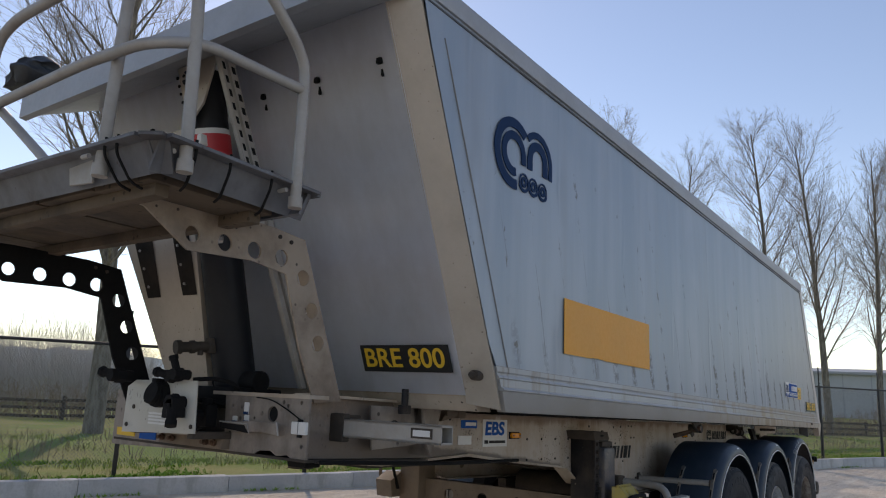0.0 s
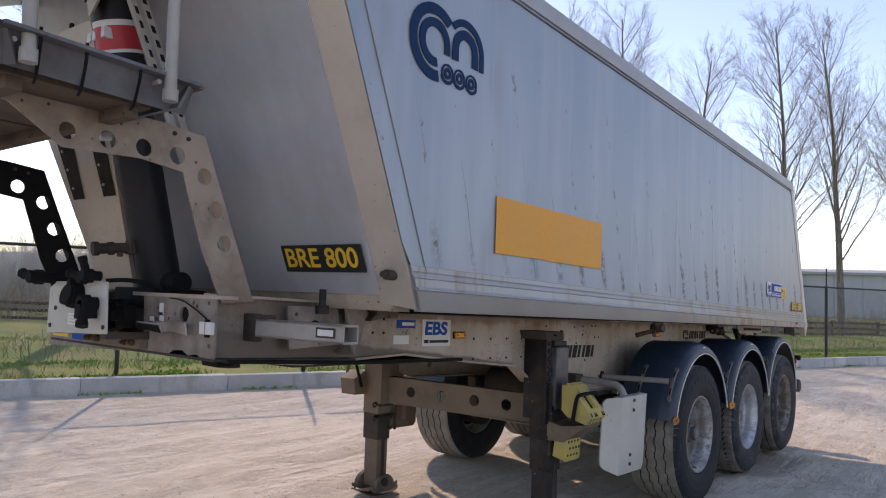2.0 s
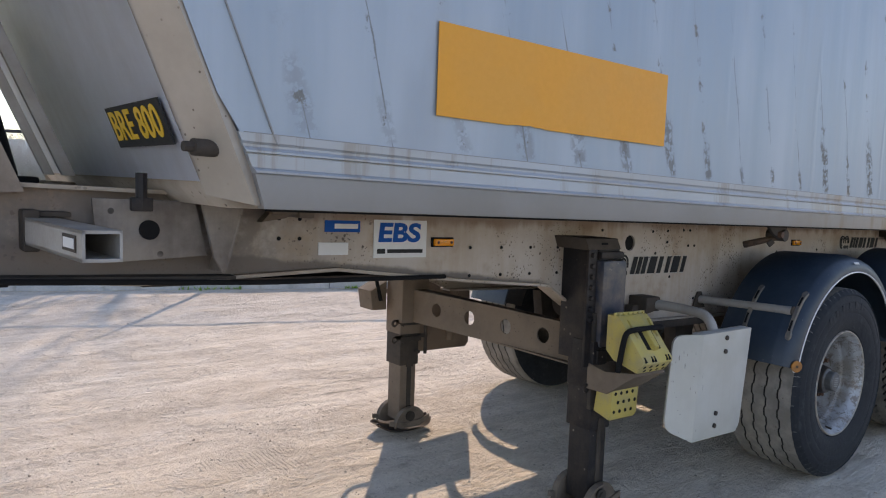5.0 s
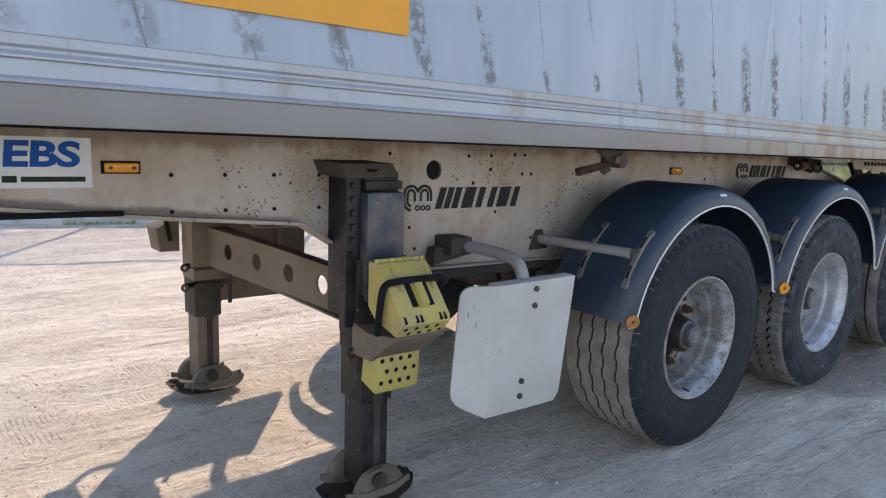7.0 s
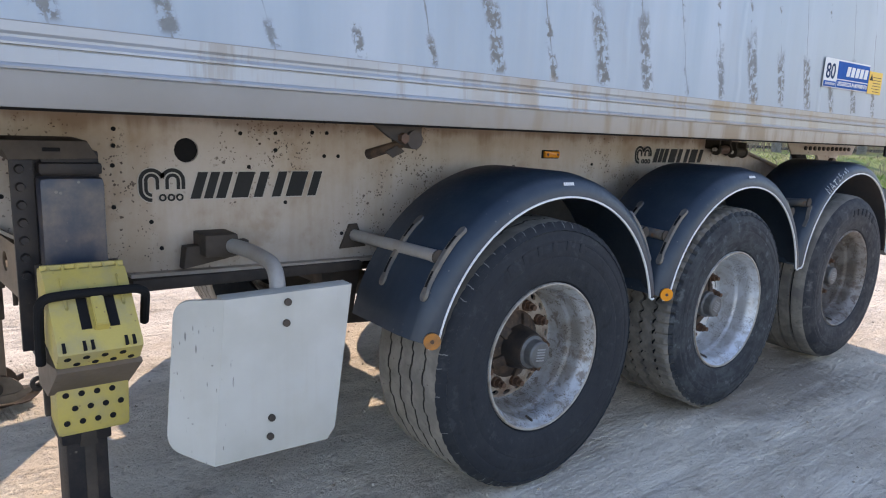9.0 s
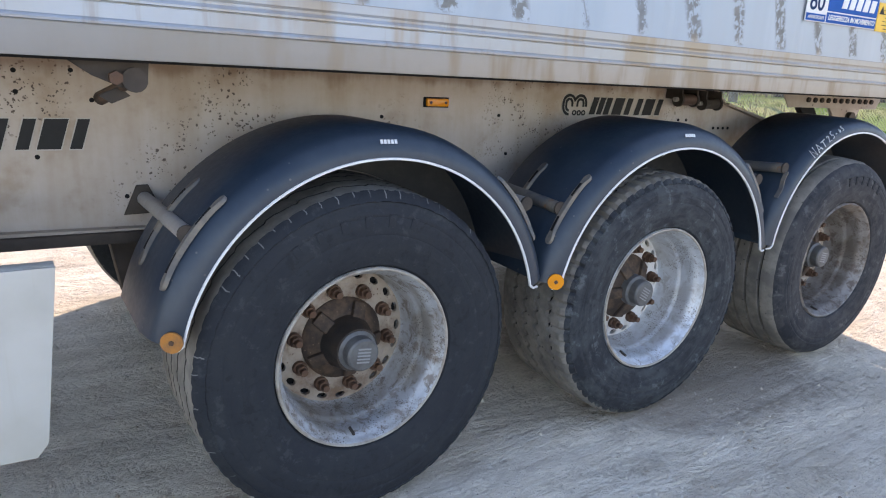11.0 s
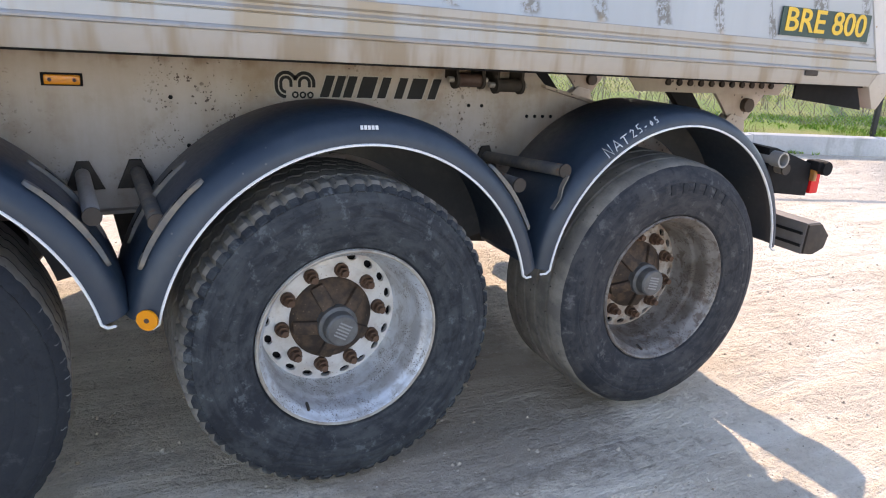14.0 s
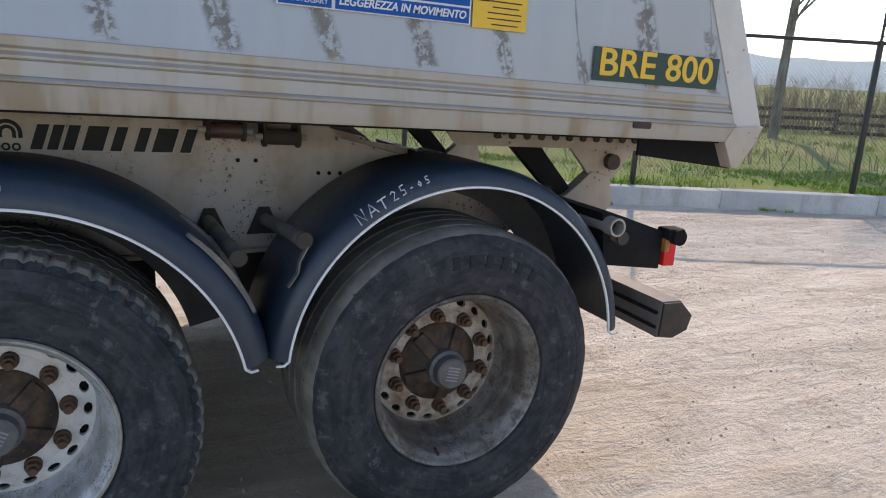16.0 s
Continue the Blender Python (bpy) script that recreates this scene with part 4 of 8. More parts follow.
    prism(bm, [(xa + 0.05, TOP(xa) - 0.112), (xb, TOP(xb) - 0.112), (xb, TOP(xb) - 0.104), (xa + 0.05, TOP(xa) - 0.104)], "y", ye + out * 0.006, ye - out * 0.01)
    tp("rail_groove", bm, M["rail_joint"])
    # slanted corner sheet between side and front wall
    bm = bmesh.new()
    yi = 0.085 if not far else mirrored(0.085)
    zb, zt2 = 1.40, 3.09
    lo = [(XE(zb), ye, zb), (XF(zb) - 0.10, yi, zb + 0.02), (XF(zb) - 0.08, yi, zb + 0.02), (XE(zb) + 0.03, ye - out * 0.01, zb)]
    hi = [(XE(zt2), ye, zt2), (XF(zt2) - 0.10, yi, zt2), (XF(zt2) - 0.08, yi, zt2), (XE(zt2) + 0.03, ye - out * 0.01, zt2)]
    vl, vh = [bm.verts.new(p) for p in lo], [bm.verts.new(p) for p in hi]
    bm.faces.new(vl), bm.faces.new(vh)
    for i in range(4):
        bm.faces.new((vl[i], vl[(i + 1) % 4], vh[(i + 1) % 4], vh[i]))
    bmesh.ops.recalc_face_normals(bm, faces=bm.faces)
    tp("corner_sheet", bm, M["corner"], "beige slanted corner sheet")
    # rear corner frame
    bm = bmesh.new()
    zt2 = 2.98
    prism(bm, [(XR(1.46) - 0.132, 1.432), (XR(1.46), 1.432), (XR(zt2), zt2), (XR(zt2) - 0.132, zt2)], "y", ye + out * 0.007, ye - out * 0.05, 0.005)
    tp("rear_frame_post", bm, M["post"], "pale rear corner post")
    bm = bmesh.new()
    prism(bm, [(3.62, 1.378), (3.66, 1.434), (3.80, 1.440), (3.765, 1.366), (3.70, 1.284), (3.67, 1.286)], "y", ye + out * 0.016, ye - out * 0.04, 0.006)
    tp("rear_lip", bm, M["corner"], "beige folded lip at the rear corner")

# front wall
bm = bmesh.new()
yA, yB = 0.078, mirrored(0.078)
ws = []
for j in range(9):
    z = 1.455 + (3.09 - 1.455) * j / 8
    ws.append([bm.verts.new((XF(z) - 0.095 + 0.004 * noise.noise((i * 0.7, z * 2, 1)), yA + (yB - yA) * i / 12, z)) for i in range(13)])
for a, b in zip(ws, ws[1:]):
    for i in range(12):
        bm.faces.new((a[i], a[i + 1], b[i + 1], b[i]))
bmesh.ops.solidify(bm, geom=list(bm.faces), thickness=0.02)
bmesh.ops.recalc_face_normals(bm, faces=bm.faces)
tp("front_wall", bm, M["front"], "dull grey leaning front wall", smooth=60)
bm = bmesh.new()
prism(bm, [(XF(1.40) - 0.045, 1.388), (XF(1.40) + 0.06, 1.388), (XF(1.46) + 0.05, 1.46), (XF(1.46) - 0.075, 1.46), (XF(1.44) - 0.078, 1.44)], "y", 0.06, mirrored(0.06), 0.006)
tp("front_sill", bm, M["chassis"], "brown folded sill under the front wall")
for y in (0.172, 0.539, 0.897, 1.45, 1.81):
    bm = bmesh.new()
    box(bm, XF(2.79) - 0.108, XF(2.79) - 0.09, y - 0.013, y + 0.013, 2.77, 2.795, 0.004)
    box(bm, XF(2.74) - 0.102, XF(2.74) - 0.09, y - 0.006, y + 0.006, 2.725, 2.77, 0.002)
    tp("lashing_slot", bm, M["black"], "dark slotted lashing eye")
# bolt on the corner
bm = bmesh.new()
cyl(bm, (-3.605, 0.012, 1.54), (-3.53, 0.027, 1.54), 0.022, 12)
cyl(bm, (-3.63, 0.010, 1.54), (-3.60, 0.014, 1.54), 0.013, 8)
tp("corner_bolt", bm, M["under"], "rusty dark bolt")

# hood above the front wall
bm = bmesh.new()
for ya, yb in ((0.0, mirrored(0.0)),):
    prism(bm, [(-4.12, 3.02), (-4.54, 2.83), (-4.57, 2.83), (-4.57, 2.90), (-4.54, 2.95), (-4.12, 3.12)], "y", ya, yb, 0.006)
tp("hood", bm, M["cap"], "grey overhanging hood above the front wall")
bm = bmesh.new()
prism(bm, [(-4.55, 2.80), (-4.585, 2.805), (-4.585, 2.945), (-4.55, 2.95)], "y", -0.01, mirrored(-0.01), 0.004)
tp("hood_fascia", bm, M["cap"], "grey fascia of the hood")
bm = bmesh.new()
prism(bm, [(-4.05, 3.128), (3.02, 3.02), (3.02, 3.03), (-4.05, 3.14)], "y", 0.01, mirrored(0.01))
tp("tarpaulin_cover", bm, M["tarp"], "dark sheet cover over the load space")
bm = bmesh.new()
box(bm, -3.46, -3.16, -0.03, 0.02, TOP(-3.3) - 0.005, TOP(-3.3) + 0.018, 0.005)
tp("cover_clip", bm, M["black"])
# rear door
bm = bmesh.new()
prism(bm, [(XR(1.46) - 0.05, 1.42), (XR(1.46) - 0.01, 1.42), (XR(2.98) - 0.01, 2.98), (XR(2.98) - 0.05, 2.98)], "y", 0.0, mirrored(0.0), 0.004)
tp("rear_door", bm, M["ledge"], "pale leaning rear door")
# slotted hole in the lower rail at the rear
bm = bmesh.new()
box(bm, 3.20, 3.275, YS - 0.0195, YS - 0.012, 1.412, 1.434, 0.006)
tp("rail_slot", bm, M["under"])

# signs on the sides and front
SGN = YS - 0.006


def sign(name, x0, x1, z0, z1, mat, label="", y=None, th=0.003):
    bm = bmesh.new()
    y = SGN if y is None else y
    box(bm, x0, x1, y - th, y, z0, z1)
    return tp(name, bm, mat, label)


def sheared_pose(x, y, z, **kw):
    return pose(x, y, z - K * x, 0, math.degrees(math.atan(K)), 0)


# orange film, frayed along its lower edge where the sheet corrodes
rng = random.Random(8)
edge = []
for k in range(47):
    x = -1.736 - 1.149 * k / 46
    worn_at = max(0.0, noise.noise((x * 4.2, 3, 1)) - 0.12)
    edge.append((x, 1.692 + (0.016 * worn_at * rng.uniform(0.0, 1.8) if 0 < k < 46 else 0.0)))
bm = bmesh.new()
prism(bm, [(-2.885, 1.972), (-1.736, 1.972)] + edge, "y", SGN - 0.003, SGN)
film = tp("reflective_film", bm, M["orange"], "plain orange film rectangle with a frayed lower edge")
plate = sign("fleet_plate", 3.02, 3.548, 1.556, 1.660, M["ink_green"], "dark green plate with yellow lettering")
letter_part("lettering", "BRE 800", 0.12, M["ink_yellow"], plate, sheared_pose(3.045, SGN - 0.004, 1.572), width=0.475, depth=0.001, bold=0.003)
plaque = sign("slogan_sticker", 2.02, 2.575, 1.68, 1.83, M["label"], "white and blue company sticker with a slogan")
for (a, b, c, d) in ((2.175, 2.57, 1.73, 1.822), (2.175, 2.57, 1.683, 1.724), (2.025, 2.165, 1.683, 1.712)):
    bm = bmesh.new()
    box(bm, a, b, SGN - 0.005, SGN - 0.003, c, d)
    tp("print_field", bm, M["ink_blue"], parent=plaque)
letter_part("lettering", "LEGGEREZZA IN MOVIMENTO", 0.03, M["label"], plaque, sheared_pose(2.185, SGN - 0.006, 1.694), width=0.375, depth=0.0006, bold=0.0012, slant=0.2)
letter_part("lettering", "80", 0.11, M["ink_navy"], plaque, sheared_pose(2.04, SGN - 0.004, 1.725), width=0.105, depth=0.0006, bold=0.002)
letter_part("lettering", "ANNIVERSARY", 0.02, M["label"], plaque, sheared_pose(2.035, SGN - 0.006, 1.691), width=0.12, depth=0.0006)
for i in range(5):
    bm = bmesh.new()
    prism(bm, [(2.275 + i * 0.056, 1.748), (2.315 + i * 0.056, 1.748), (2.328 + i * 0.056, 1.80), (2.288 + i * 0.056, 1.80)], "y", SGN - 0.007, SGN - 0.005)
    tp("print_bar", bm, M["label"], parent=plaque)
warn = sign("warning_sticker", 2.582, 2.762, 1.675, 1.80, M["ink_yellow"], "yellow warning sticker with a triangle")
for i in range(6):
    bm = bmesh.new()
    w = 0.07 if i % 3 else 0.055
    box(bm, 2.70 - w, 2.70 + w * 0.6, SGN - 0.0045, SGN - 0.003, 1.687 + i * 0.016, 1.690 + i * 0.016)
    tp("print_bar", bm, M["ink_black"], parent=warn)
bm = bmesh.new()
prism(bm, [(2.592, 1.75), (2.632, 1.75), (2.612, 1.785)], "y", SGN - 0.0045, SGN - 0.003)
tp("print_mark", bm, M["ink_black"], parent=warn)

# plate on the front wall, facing forward
fx = XF(1.55) - 0.108
bm = bmesh.new()
box(bm, -0.003, 0.003, 0.0, 0.507, 0.0, 0.125)
fplate = part("fleet_plate", bm, M["ink_black"], trailer, "black plate with yellow lettering on the front wall", pose(fx, 0.112, 1.634, 0, -22, 0))
me = lettering("BRE 800", 0.125, width=0.455, depth=0.001, bold=0.003)
me.materials.clear()
me.materials.append(M["ink_yellow"])
shared("lettering", me, fplate, pose(-0.005, 0.482, 0.022, 0, 0, -90))


def emblem(mat, y):
    """A plain mark: two joined arches, each split by a thin line, the first curling round to three rings."""
    bm = bmesh.new()

    def arc(cx, cz, r0, r1, a0, a1, n=20):
        lo, hi = [], []
        for k in range(n + 1):
            a = radians(a0 + (a1 - a0) * k / n)
            lo.append((cx + r0 * math.cos(a), cz + r0 * math.sin(a)))
            hi.append((cx + r1 * math.cos(a), cz + r1 * math.sin(a)))
        for k in range(n):
            prism(bm, [lo[k], hi[k], hi[k + 1], lo[k + 1]], "y", y - 0.003, y)
    low, gap = 2.545, 0.008
    (la, lz), (ra, rz) = (-3.397, 2.578), (-3.173, 2.603)
    # first arch: outer band, inner band and its short inner leg
    arc(la, lz, 0.116 + gap, 0.172, 47, 281, 40)
    arc(la, lz, 0.068, 0.116 - gap, 0, 281, 40)
    box(bm, la + 0.068, la + 0.116 - gap, y - 0.003, y, low, lz)
    # second arch: outer band with its long leg, inner band with two legs
    arc(ra, rz, 0.105 + gap, 0.147, 0, 137)
    arc(ra, rz, 0.052, 0.105 - gap, 0, 180)
    box(bm, ra + 0.105 + gap, ra + 0.147, y - 0.003, y, low - 0.006, rz)
    for s in (-1, 1):
        x = ra + s * 0.0760
        box(bm, x - 0.024, x + 0.024, y - 0.003, y, low - 0.004, rz)
    for cx in (-3.303, -3.214, -3.121):
        arc(cx, 2.463, 0.0345, 0.0435, 0, 360, 22)
        arc(cx, 2.463, 0.010, 0.0260, 0, 360, 18)
        arc(cx, 2.463, 0.0435, 0.0500, 200, 340, 14)
    return tp("side_emblem", bm, mat, "dark blue emblem of two arches and three rings", parent=trailer)


emblem(M["ink_navy"], SGN + 0.002)


def loops(bm, x0, z0, w, h, grow, y):
    """Two joined upright loops, double-lined, above three small rings."""
    r = w * 0.27
    zc = z0 + h - r

    def band(pts, wide):
        """A flat strip of a given width along a line in the sheet's plane."""
        n = len(pts)
        lo, hi = [], []
        for k in range(n):
            a, b = Vector(pts[max(k - 1, 0)]), Vector(pts[min(k + 1, n - 1)])
            t = (b - a).normalized() * wide / 2
            p = Vector(pts[k])
            lo.append((p.x - t.y, p.y + t.x))
            hi.append((p.x + t.y, p.y - t.x))
        for k in range(n - 1):
            prism(bm, [lo[k], hi[k], hi[k + 1], lo[k + 1]], "y", y - 0.0018, y)

    for f, wide in ((0.88, r * 0.30), (0.46, r * 0.27)):
        q = r * f
        ca, cb = x0 + r, x0 + w - r
        low = z0 + r * 0.95
        turn = [(math.cos(radians(a)), math.sin(radians(a))) for a in range(0, 181, 15)]
        inner = f < 0.6
        left = [(ca + q * c, zc + q * s) for c, s in turn]
        right = [(cb + q * c, zc + q * s) for c, s in turn]
        bottom = [(ca - q * math.cos(radians(a)), low - q * math.sin(radians(a))) for a in range(0, 91, 15)]
        if inner:
            band([(ca + q, low)] + left + bottom, wide + grow)
            band([(cb + q, low)] + right + [(cb - q, low)], wide + grow)
        else:
            mid = (ca + cb) / 2
            band([(mid, zc + q * 0.72)] + [p for p in left if p[0] < mid] + bottom, wide + grow)
            band([(cb + q, low)] + [p for p in right if p[0] > mid] + [(mid, zc + q * 0.72)], wide + grow)
    for k in range(3):
        cx = x0 + w * (0.50 + 0.19 * k)
        band([(cx + r * 0.24 * math.cos(radians(a)), z0 + r * 0.26 + r * 0.24 * math.sin(radians(a))) for a in range(0, 361, 30)], r * 0.15 + grow * 0.4)


def company_mark(x0, z0, w, h, y):
    """A plain mark with a row of slanted strokes in place of a company's name, with a thin pale edge."""
    sl = h * 0.26
    strokes = ((0.0, 0.055), (0.075, 0.125), (0.145, 0.20), (0.235, 0.335), (0.37, 0.425), (0.485, 0.54), (0.575, 0.68), (0.72, 0.775))
    spans = [(x0 + w * (0.252 + a * 0.93), x0 + w * (0.252 + b * 0.93)) for a, b in strokes]
    full, h = h, h * 0.91
    base = None
    for a, b in spans:
        bm = bmesh.new()
        prism(bm, [(a - 0.003, z0 + 0.004), (b + 0.003, z0 + 0.004), (b + sl + 0.003, z0 + h + 0.001), (a + sl - 0.003, z0 + h + 0.001)], "y", y - 0.0015, y)
        edge = tp("company_mark", bm, M["paledge"], "row of black slanted strokes with a pale edge" if base is None else "", parent=base)
        base = base or edge
    for name, mat, grow, ya in (("mark_edge", M["paledge"], 0.006, y), ("mark_emblem", M["ink_black"], 0.0, y - 0.002)):
        bm = bmesh.new()
        loops(bm, x0, z0 + 0.004, w * 0.225, full - 0.004, grow, ya)
        tp(name, bm, mat, parent=base)
    for a, b in spans:
        bm = bmesh.new()
        prism(bm, [(a, z0 + 0.008), (b, z0 + 0.008), (b + sl, z0 + h - 0.002), (a + sl, z0 + h - 0.002)], "y", y - 0.004, y - 0.002)
        tp("mark_bar", bm, M["ink_black"], parent=base)
    return base


# chassis beams
WEB = 0.535
outline = [(-4.07, 1.165), (-3.60, 1.135), (-2.90, 1.165), (-2.50, 1.125), (-2.25, 1.102), (-1.78, 1.065), (-1.60, 0.955), (-1.36, 0.855), (-0.30, 0.838), (0.6, 0.84), (2.2, 0.90), (3.1, 0.93), (3.30, 1.0), (3.30, 1.10), (2.92, 1.15), (2.40, 1.27), (2.30, 1.36), (-3.2, 1.372), (-3.22, 1.405), (-4.07, 1.415)]
for far in (False, True):
    ya, yb = (WEB, WEB + 0.012) if not far else (mirrored(WEB) - 0.012, mirrored(WEB))
    bm = bmesh.new()
    plate_with_holes(bm, outline, [(-1.158, 1.255, 0.041), (-3.30 + 0.0, 1.27, 0.02)], "y", ya, yb)
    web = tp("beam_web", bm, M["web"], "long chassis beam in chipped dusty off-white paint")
    bm = bmesh.new()
    yo0, yo1 = (ya - 0.035, yb + 0.05) if not far else (ya - 0.05, yb + 0.035)
    for (x0, z0), (x1, z1) in zip(outline[:7], outline[1:7]):
        prism(bm, [(x0, z0 - 0.012), (x1, z1 - 0.012), (x1, z1), (x0, z0)], "y", yo0, yo1)
    prism(bm, [(-1.36, 0.843), (-0.30, 0.826), (0.6, 0.828), (2.2, 0.888), (3.1, 0.918), (3.1, 0.93), (2.2, 0.90), (0.6, 0.84), (-0.30, 0.838), (-1.36, 0.855)], "y", yo0, yo1)
    tp("beam_flange", bm, M["chassis"])
    bm = bmesh.new()
    prism(bm, [(-4.07, 1.415), (-3.22, 1.405), (-3.22, 1.417), (-4.07, 1.427)], "y", yo0, yo1)
    tp("beam_cap", bm, M["chassis"])
    bm = bmesh.new()
    prism(bm, [(2.90, 1.155), (2.36, 1.28), (2.36, 1.292), (2.91, 1.167)], "y", yo0, yo1)
    tp("beam_cap", bm, M["chassis"])
    if far:
        continue
    # black plug behind the drilled opening, drawn as its dark inside
    bm = bmesh.new()
    cyl(bm, (-1.158, WEB + 0.012, 1.255), (-1.158, WEB + 0.06, 1.255), 0.05, 16)
    tp("hole_shade", bm, M["black"])
    # drilled holes and rivets along the beam
    bm = bmesh.new()
    cyl(bm, (0, -0.0025, 0), (0, 0.004, 0), 0.0072, 10)
    rivet = finish(bm, M["black"], 35, "rivet_hole")
    spots = [(x, z) for x in (-2.24, -2.06, -1.88, -1.70) for z in (1.235, 1.115)] + [(x, z) for x in (-3.12, -3.04) for z in (1.27, 1.34)]
    spots += [(-1.384, 1.319), (-1.387, 1.267), (-1.392, 1.205), (-1.394, 1.073), (-0.97, 1.316), (-0.94, 1.20), (-0.838, 1.32), (-0.838, 1.26), (-0.691, 1.326), (-0.63, 1.326), (-0.64, 1.24), (-0.58, 1.24), (-1.28, 1.02), (-0.80, 1.07), (-0.56, 0.94), (-1.25, 0.93)]
    spots += [(2.02, 1.20), (2.08, 1.20), (2.30, 1.16), (2.34, 1.16), (2.38, 1.16), (2.42, 1.16), (0.95, 1.05), (0.90, 1.21), (0.35, 1.2)]
    for x, z in spots:
        shared("rivet_hole", rivet, trailer, pose(x, WEB - 0.001, z - K * x))

# rusty locking lever hung under the side rail
bm = bmesh.new()
prism(bm, [(-0.765, 1.385), (-0.575, 1.385), (-0.580, 1.332), (-0.64, 1.318), (-0.705, 1.345)], "y", 0.012, 0.028, 0.003)
lever = tp("locking_lever", bm, M["under"], "rusty locking lever under the side rail")
bm = bmesh.new()
cyl(bm, (-0.612, -0.002, 1.338), (-0.612, 0.09, 1.338), 0.030, 14)
tp("lever_pivot", bm, M["under"], parent=lever)
bm = bmesh.new()
cyl(bm, (-0.655, -0.008, 1.342), (-0.655, 0.012, 1.342), 0.017, 6)
tp("lever_nut", bm, M["nut"], parent=lever)
bm = bmesh.new()
cyl(bm, (-0.625, 0.03, 1.328), (-0.665, 0.19, 1.276), 0.014, 10, 0.018)
tp("lever_arm", bm, M["hub"], parent=lever)
bm = bmesh.new()
prism(bm, [(-0.69, 1.296), (-0.64, 1.318), (-0.615, 1.296), (-0.66, 1.276)], "y", 0.05, 0.058, 0.002)
tp("lever_tab", bm, M["under"], parent=lever)

# decals on the beam
W0 = WEB - 0.001
ebs = sign("brake_label", -2.728, -2.476, 1.197, 1.344, M["label"], "white label with blue lettering", W0)
letter_part("lettering", "EBS", 0.1, M["ink_blue"], ebs, sheared_pose(-2.708, W0 - 0.004, 1.257), width=0.20, depth=0.0006, bold=0.006, slant=0.06)
bm = bmesh.new()
box(bm, -2.712, -2.675, W0 - 0.0045, W0 - 0.003, 1.213, 1.232)
box(bm, -2.665, -2.495, W0 - 0.0045, W0 - 0.003, 1.215, 1.230)
tp("print_bar", bm, M["ink_black"], parent=ebs)
s = sign("maker_label", -2.94, -2.79, 1.295, 1.338, M["ink_blue"], "small blue label", W0)
bm = bmesh.new()
box(bm, -2.90, -2.80, W0 - 0.0045, W0 - 0.003, 1.308, 1.326)
tp("print_bar", bm, M["label"], parent=s)
sign("paper_label", -2.965, -2.84, 1.21, 1.256, M["label"], "small white label", W0)
company_mark(-1.315, 1.085, 0.655, 0.11, W0)
company_mark(1.245, 1.213, 0.64, 0.095, W0)
for x in (-2.393, 0.588):
    bm = bmesh.new()
    box(bm, x - 0.058, x + 0.058, W0 - 0.004, W0, 1.238, 1.278, 0.002)
    base = tp("marker_light", bm, M["black"], "small orange side marker light")
    bm = bmesh.new()
    box(bm, x - 0.05, x + 0.05, W0 - 0.02, W0 - 0.004, 1.243, 1.273, 0.006)
    tp("lens", bm, M["lens_orange"], parent=base)
    for dx in (-0.034, 0.034):
        bm = bmesh.new()
        cyl(bm, (x + dx, W0 - 0.0225, 1.258), (x + dx, W0 - 0.018, 1.258), 0.006, 8)
        tp("screw", bm, M["nut"], parent=base)

# cross members between the beams
for x in (-3.9, -3.3, -2.6, -1.9, -0.7, 0.0, 0.66, 1.3, 1.97, 2.62):
    bm = bmesh.new()
    z0 = 1.2 if x < -1.7 else 0.95
    box(bm, x - 0.04, x + 0.04, WEB + 0.013, mirrored(WEB) - 0.013, z0, z0 + 0.14, 0.004)
    tp("cross_member", bm, M["under"])
bm = bmesh.new()
box(bm, -3.25, 2.3, WEB + 0.1, mirrored(WEB) - 0.1, 1.372, 1.385)
tp("body_subframe_plate", bm, M["under"])
bm = bmesh.new()
box(bm, -3.55, -2.25, WEB + 0.1, mirrored(WEB) - 0.1, 1.10, 1.118)
tp("skid_plate", bm, M["under"], "dark coupling plate under the neck")
# air tanks between the beams
for x in (-0.45,):
    bm = bmesh.new()
    cyl(bm, (x, 0.75, 0.78), (x, 1.6, 0.78), 0.13, 20)
    tp("air_tank", bm, M["under"])

# oily guide rollers under the body
for x, z, mat in ((1.97, 1.305, "cleat"), (2.15, 1.290, "under")):
    bm = bmesh.new()
    cyl(bm, (x - 0.05, 0.462, z), (x + 0.05, 0.462, z), 0.026, 16)
    roller = tp("guide_roller", bm, M[mat], "oily dark red steel guide roller")
    for d in (-0.062, 0.05):
        bm = bmesh.new()
        cyl(bm, (x + d, 0.462, z), (x + d + 0.012, 0.462, z), 0.034, 16)
        prism(bm, [(x + d, z), (x + d + 0.012, z), (x + d + 0.012, z + 0.06), (x + d, z + 0.06)], "y", 0.44, WEB, 0.003)
        tp("roller_cheek", bm, M["under"], parent=roller)
    bm = bmesh.new()
    cyl(bm, (x - 0.085, 0.462, z), (x + 0.085, 0.462, z), 0.011, 10)
    tp("roller_pin", bm, M["railing"], parent=roller)
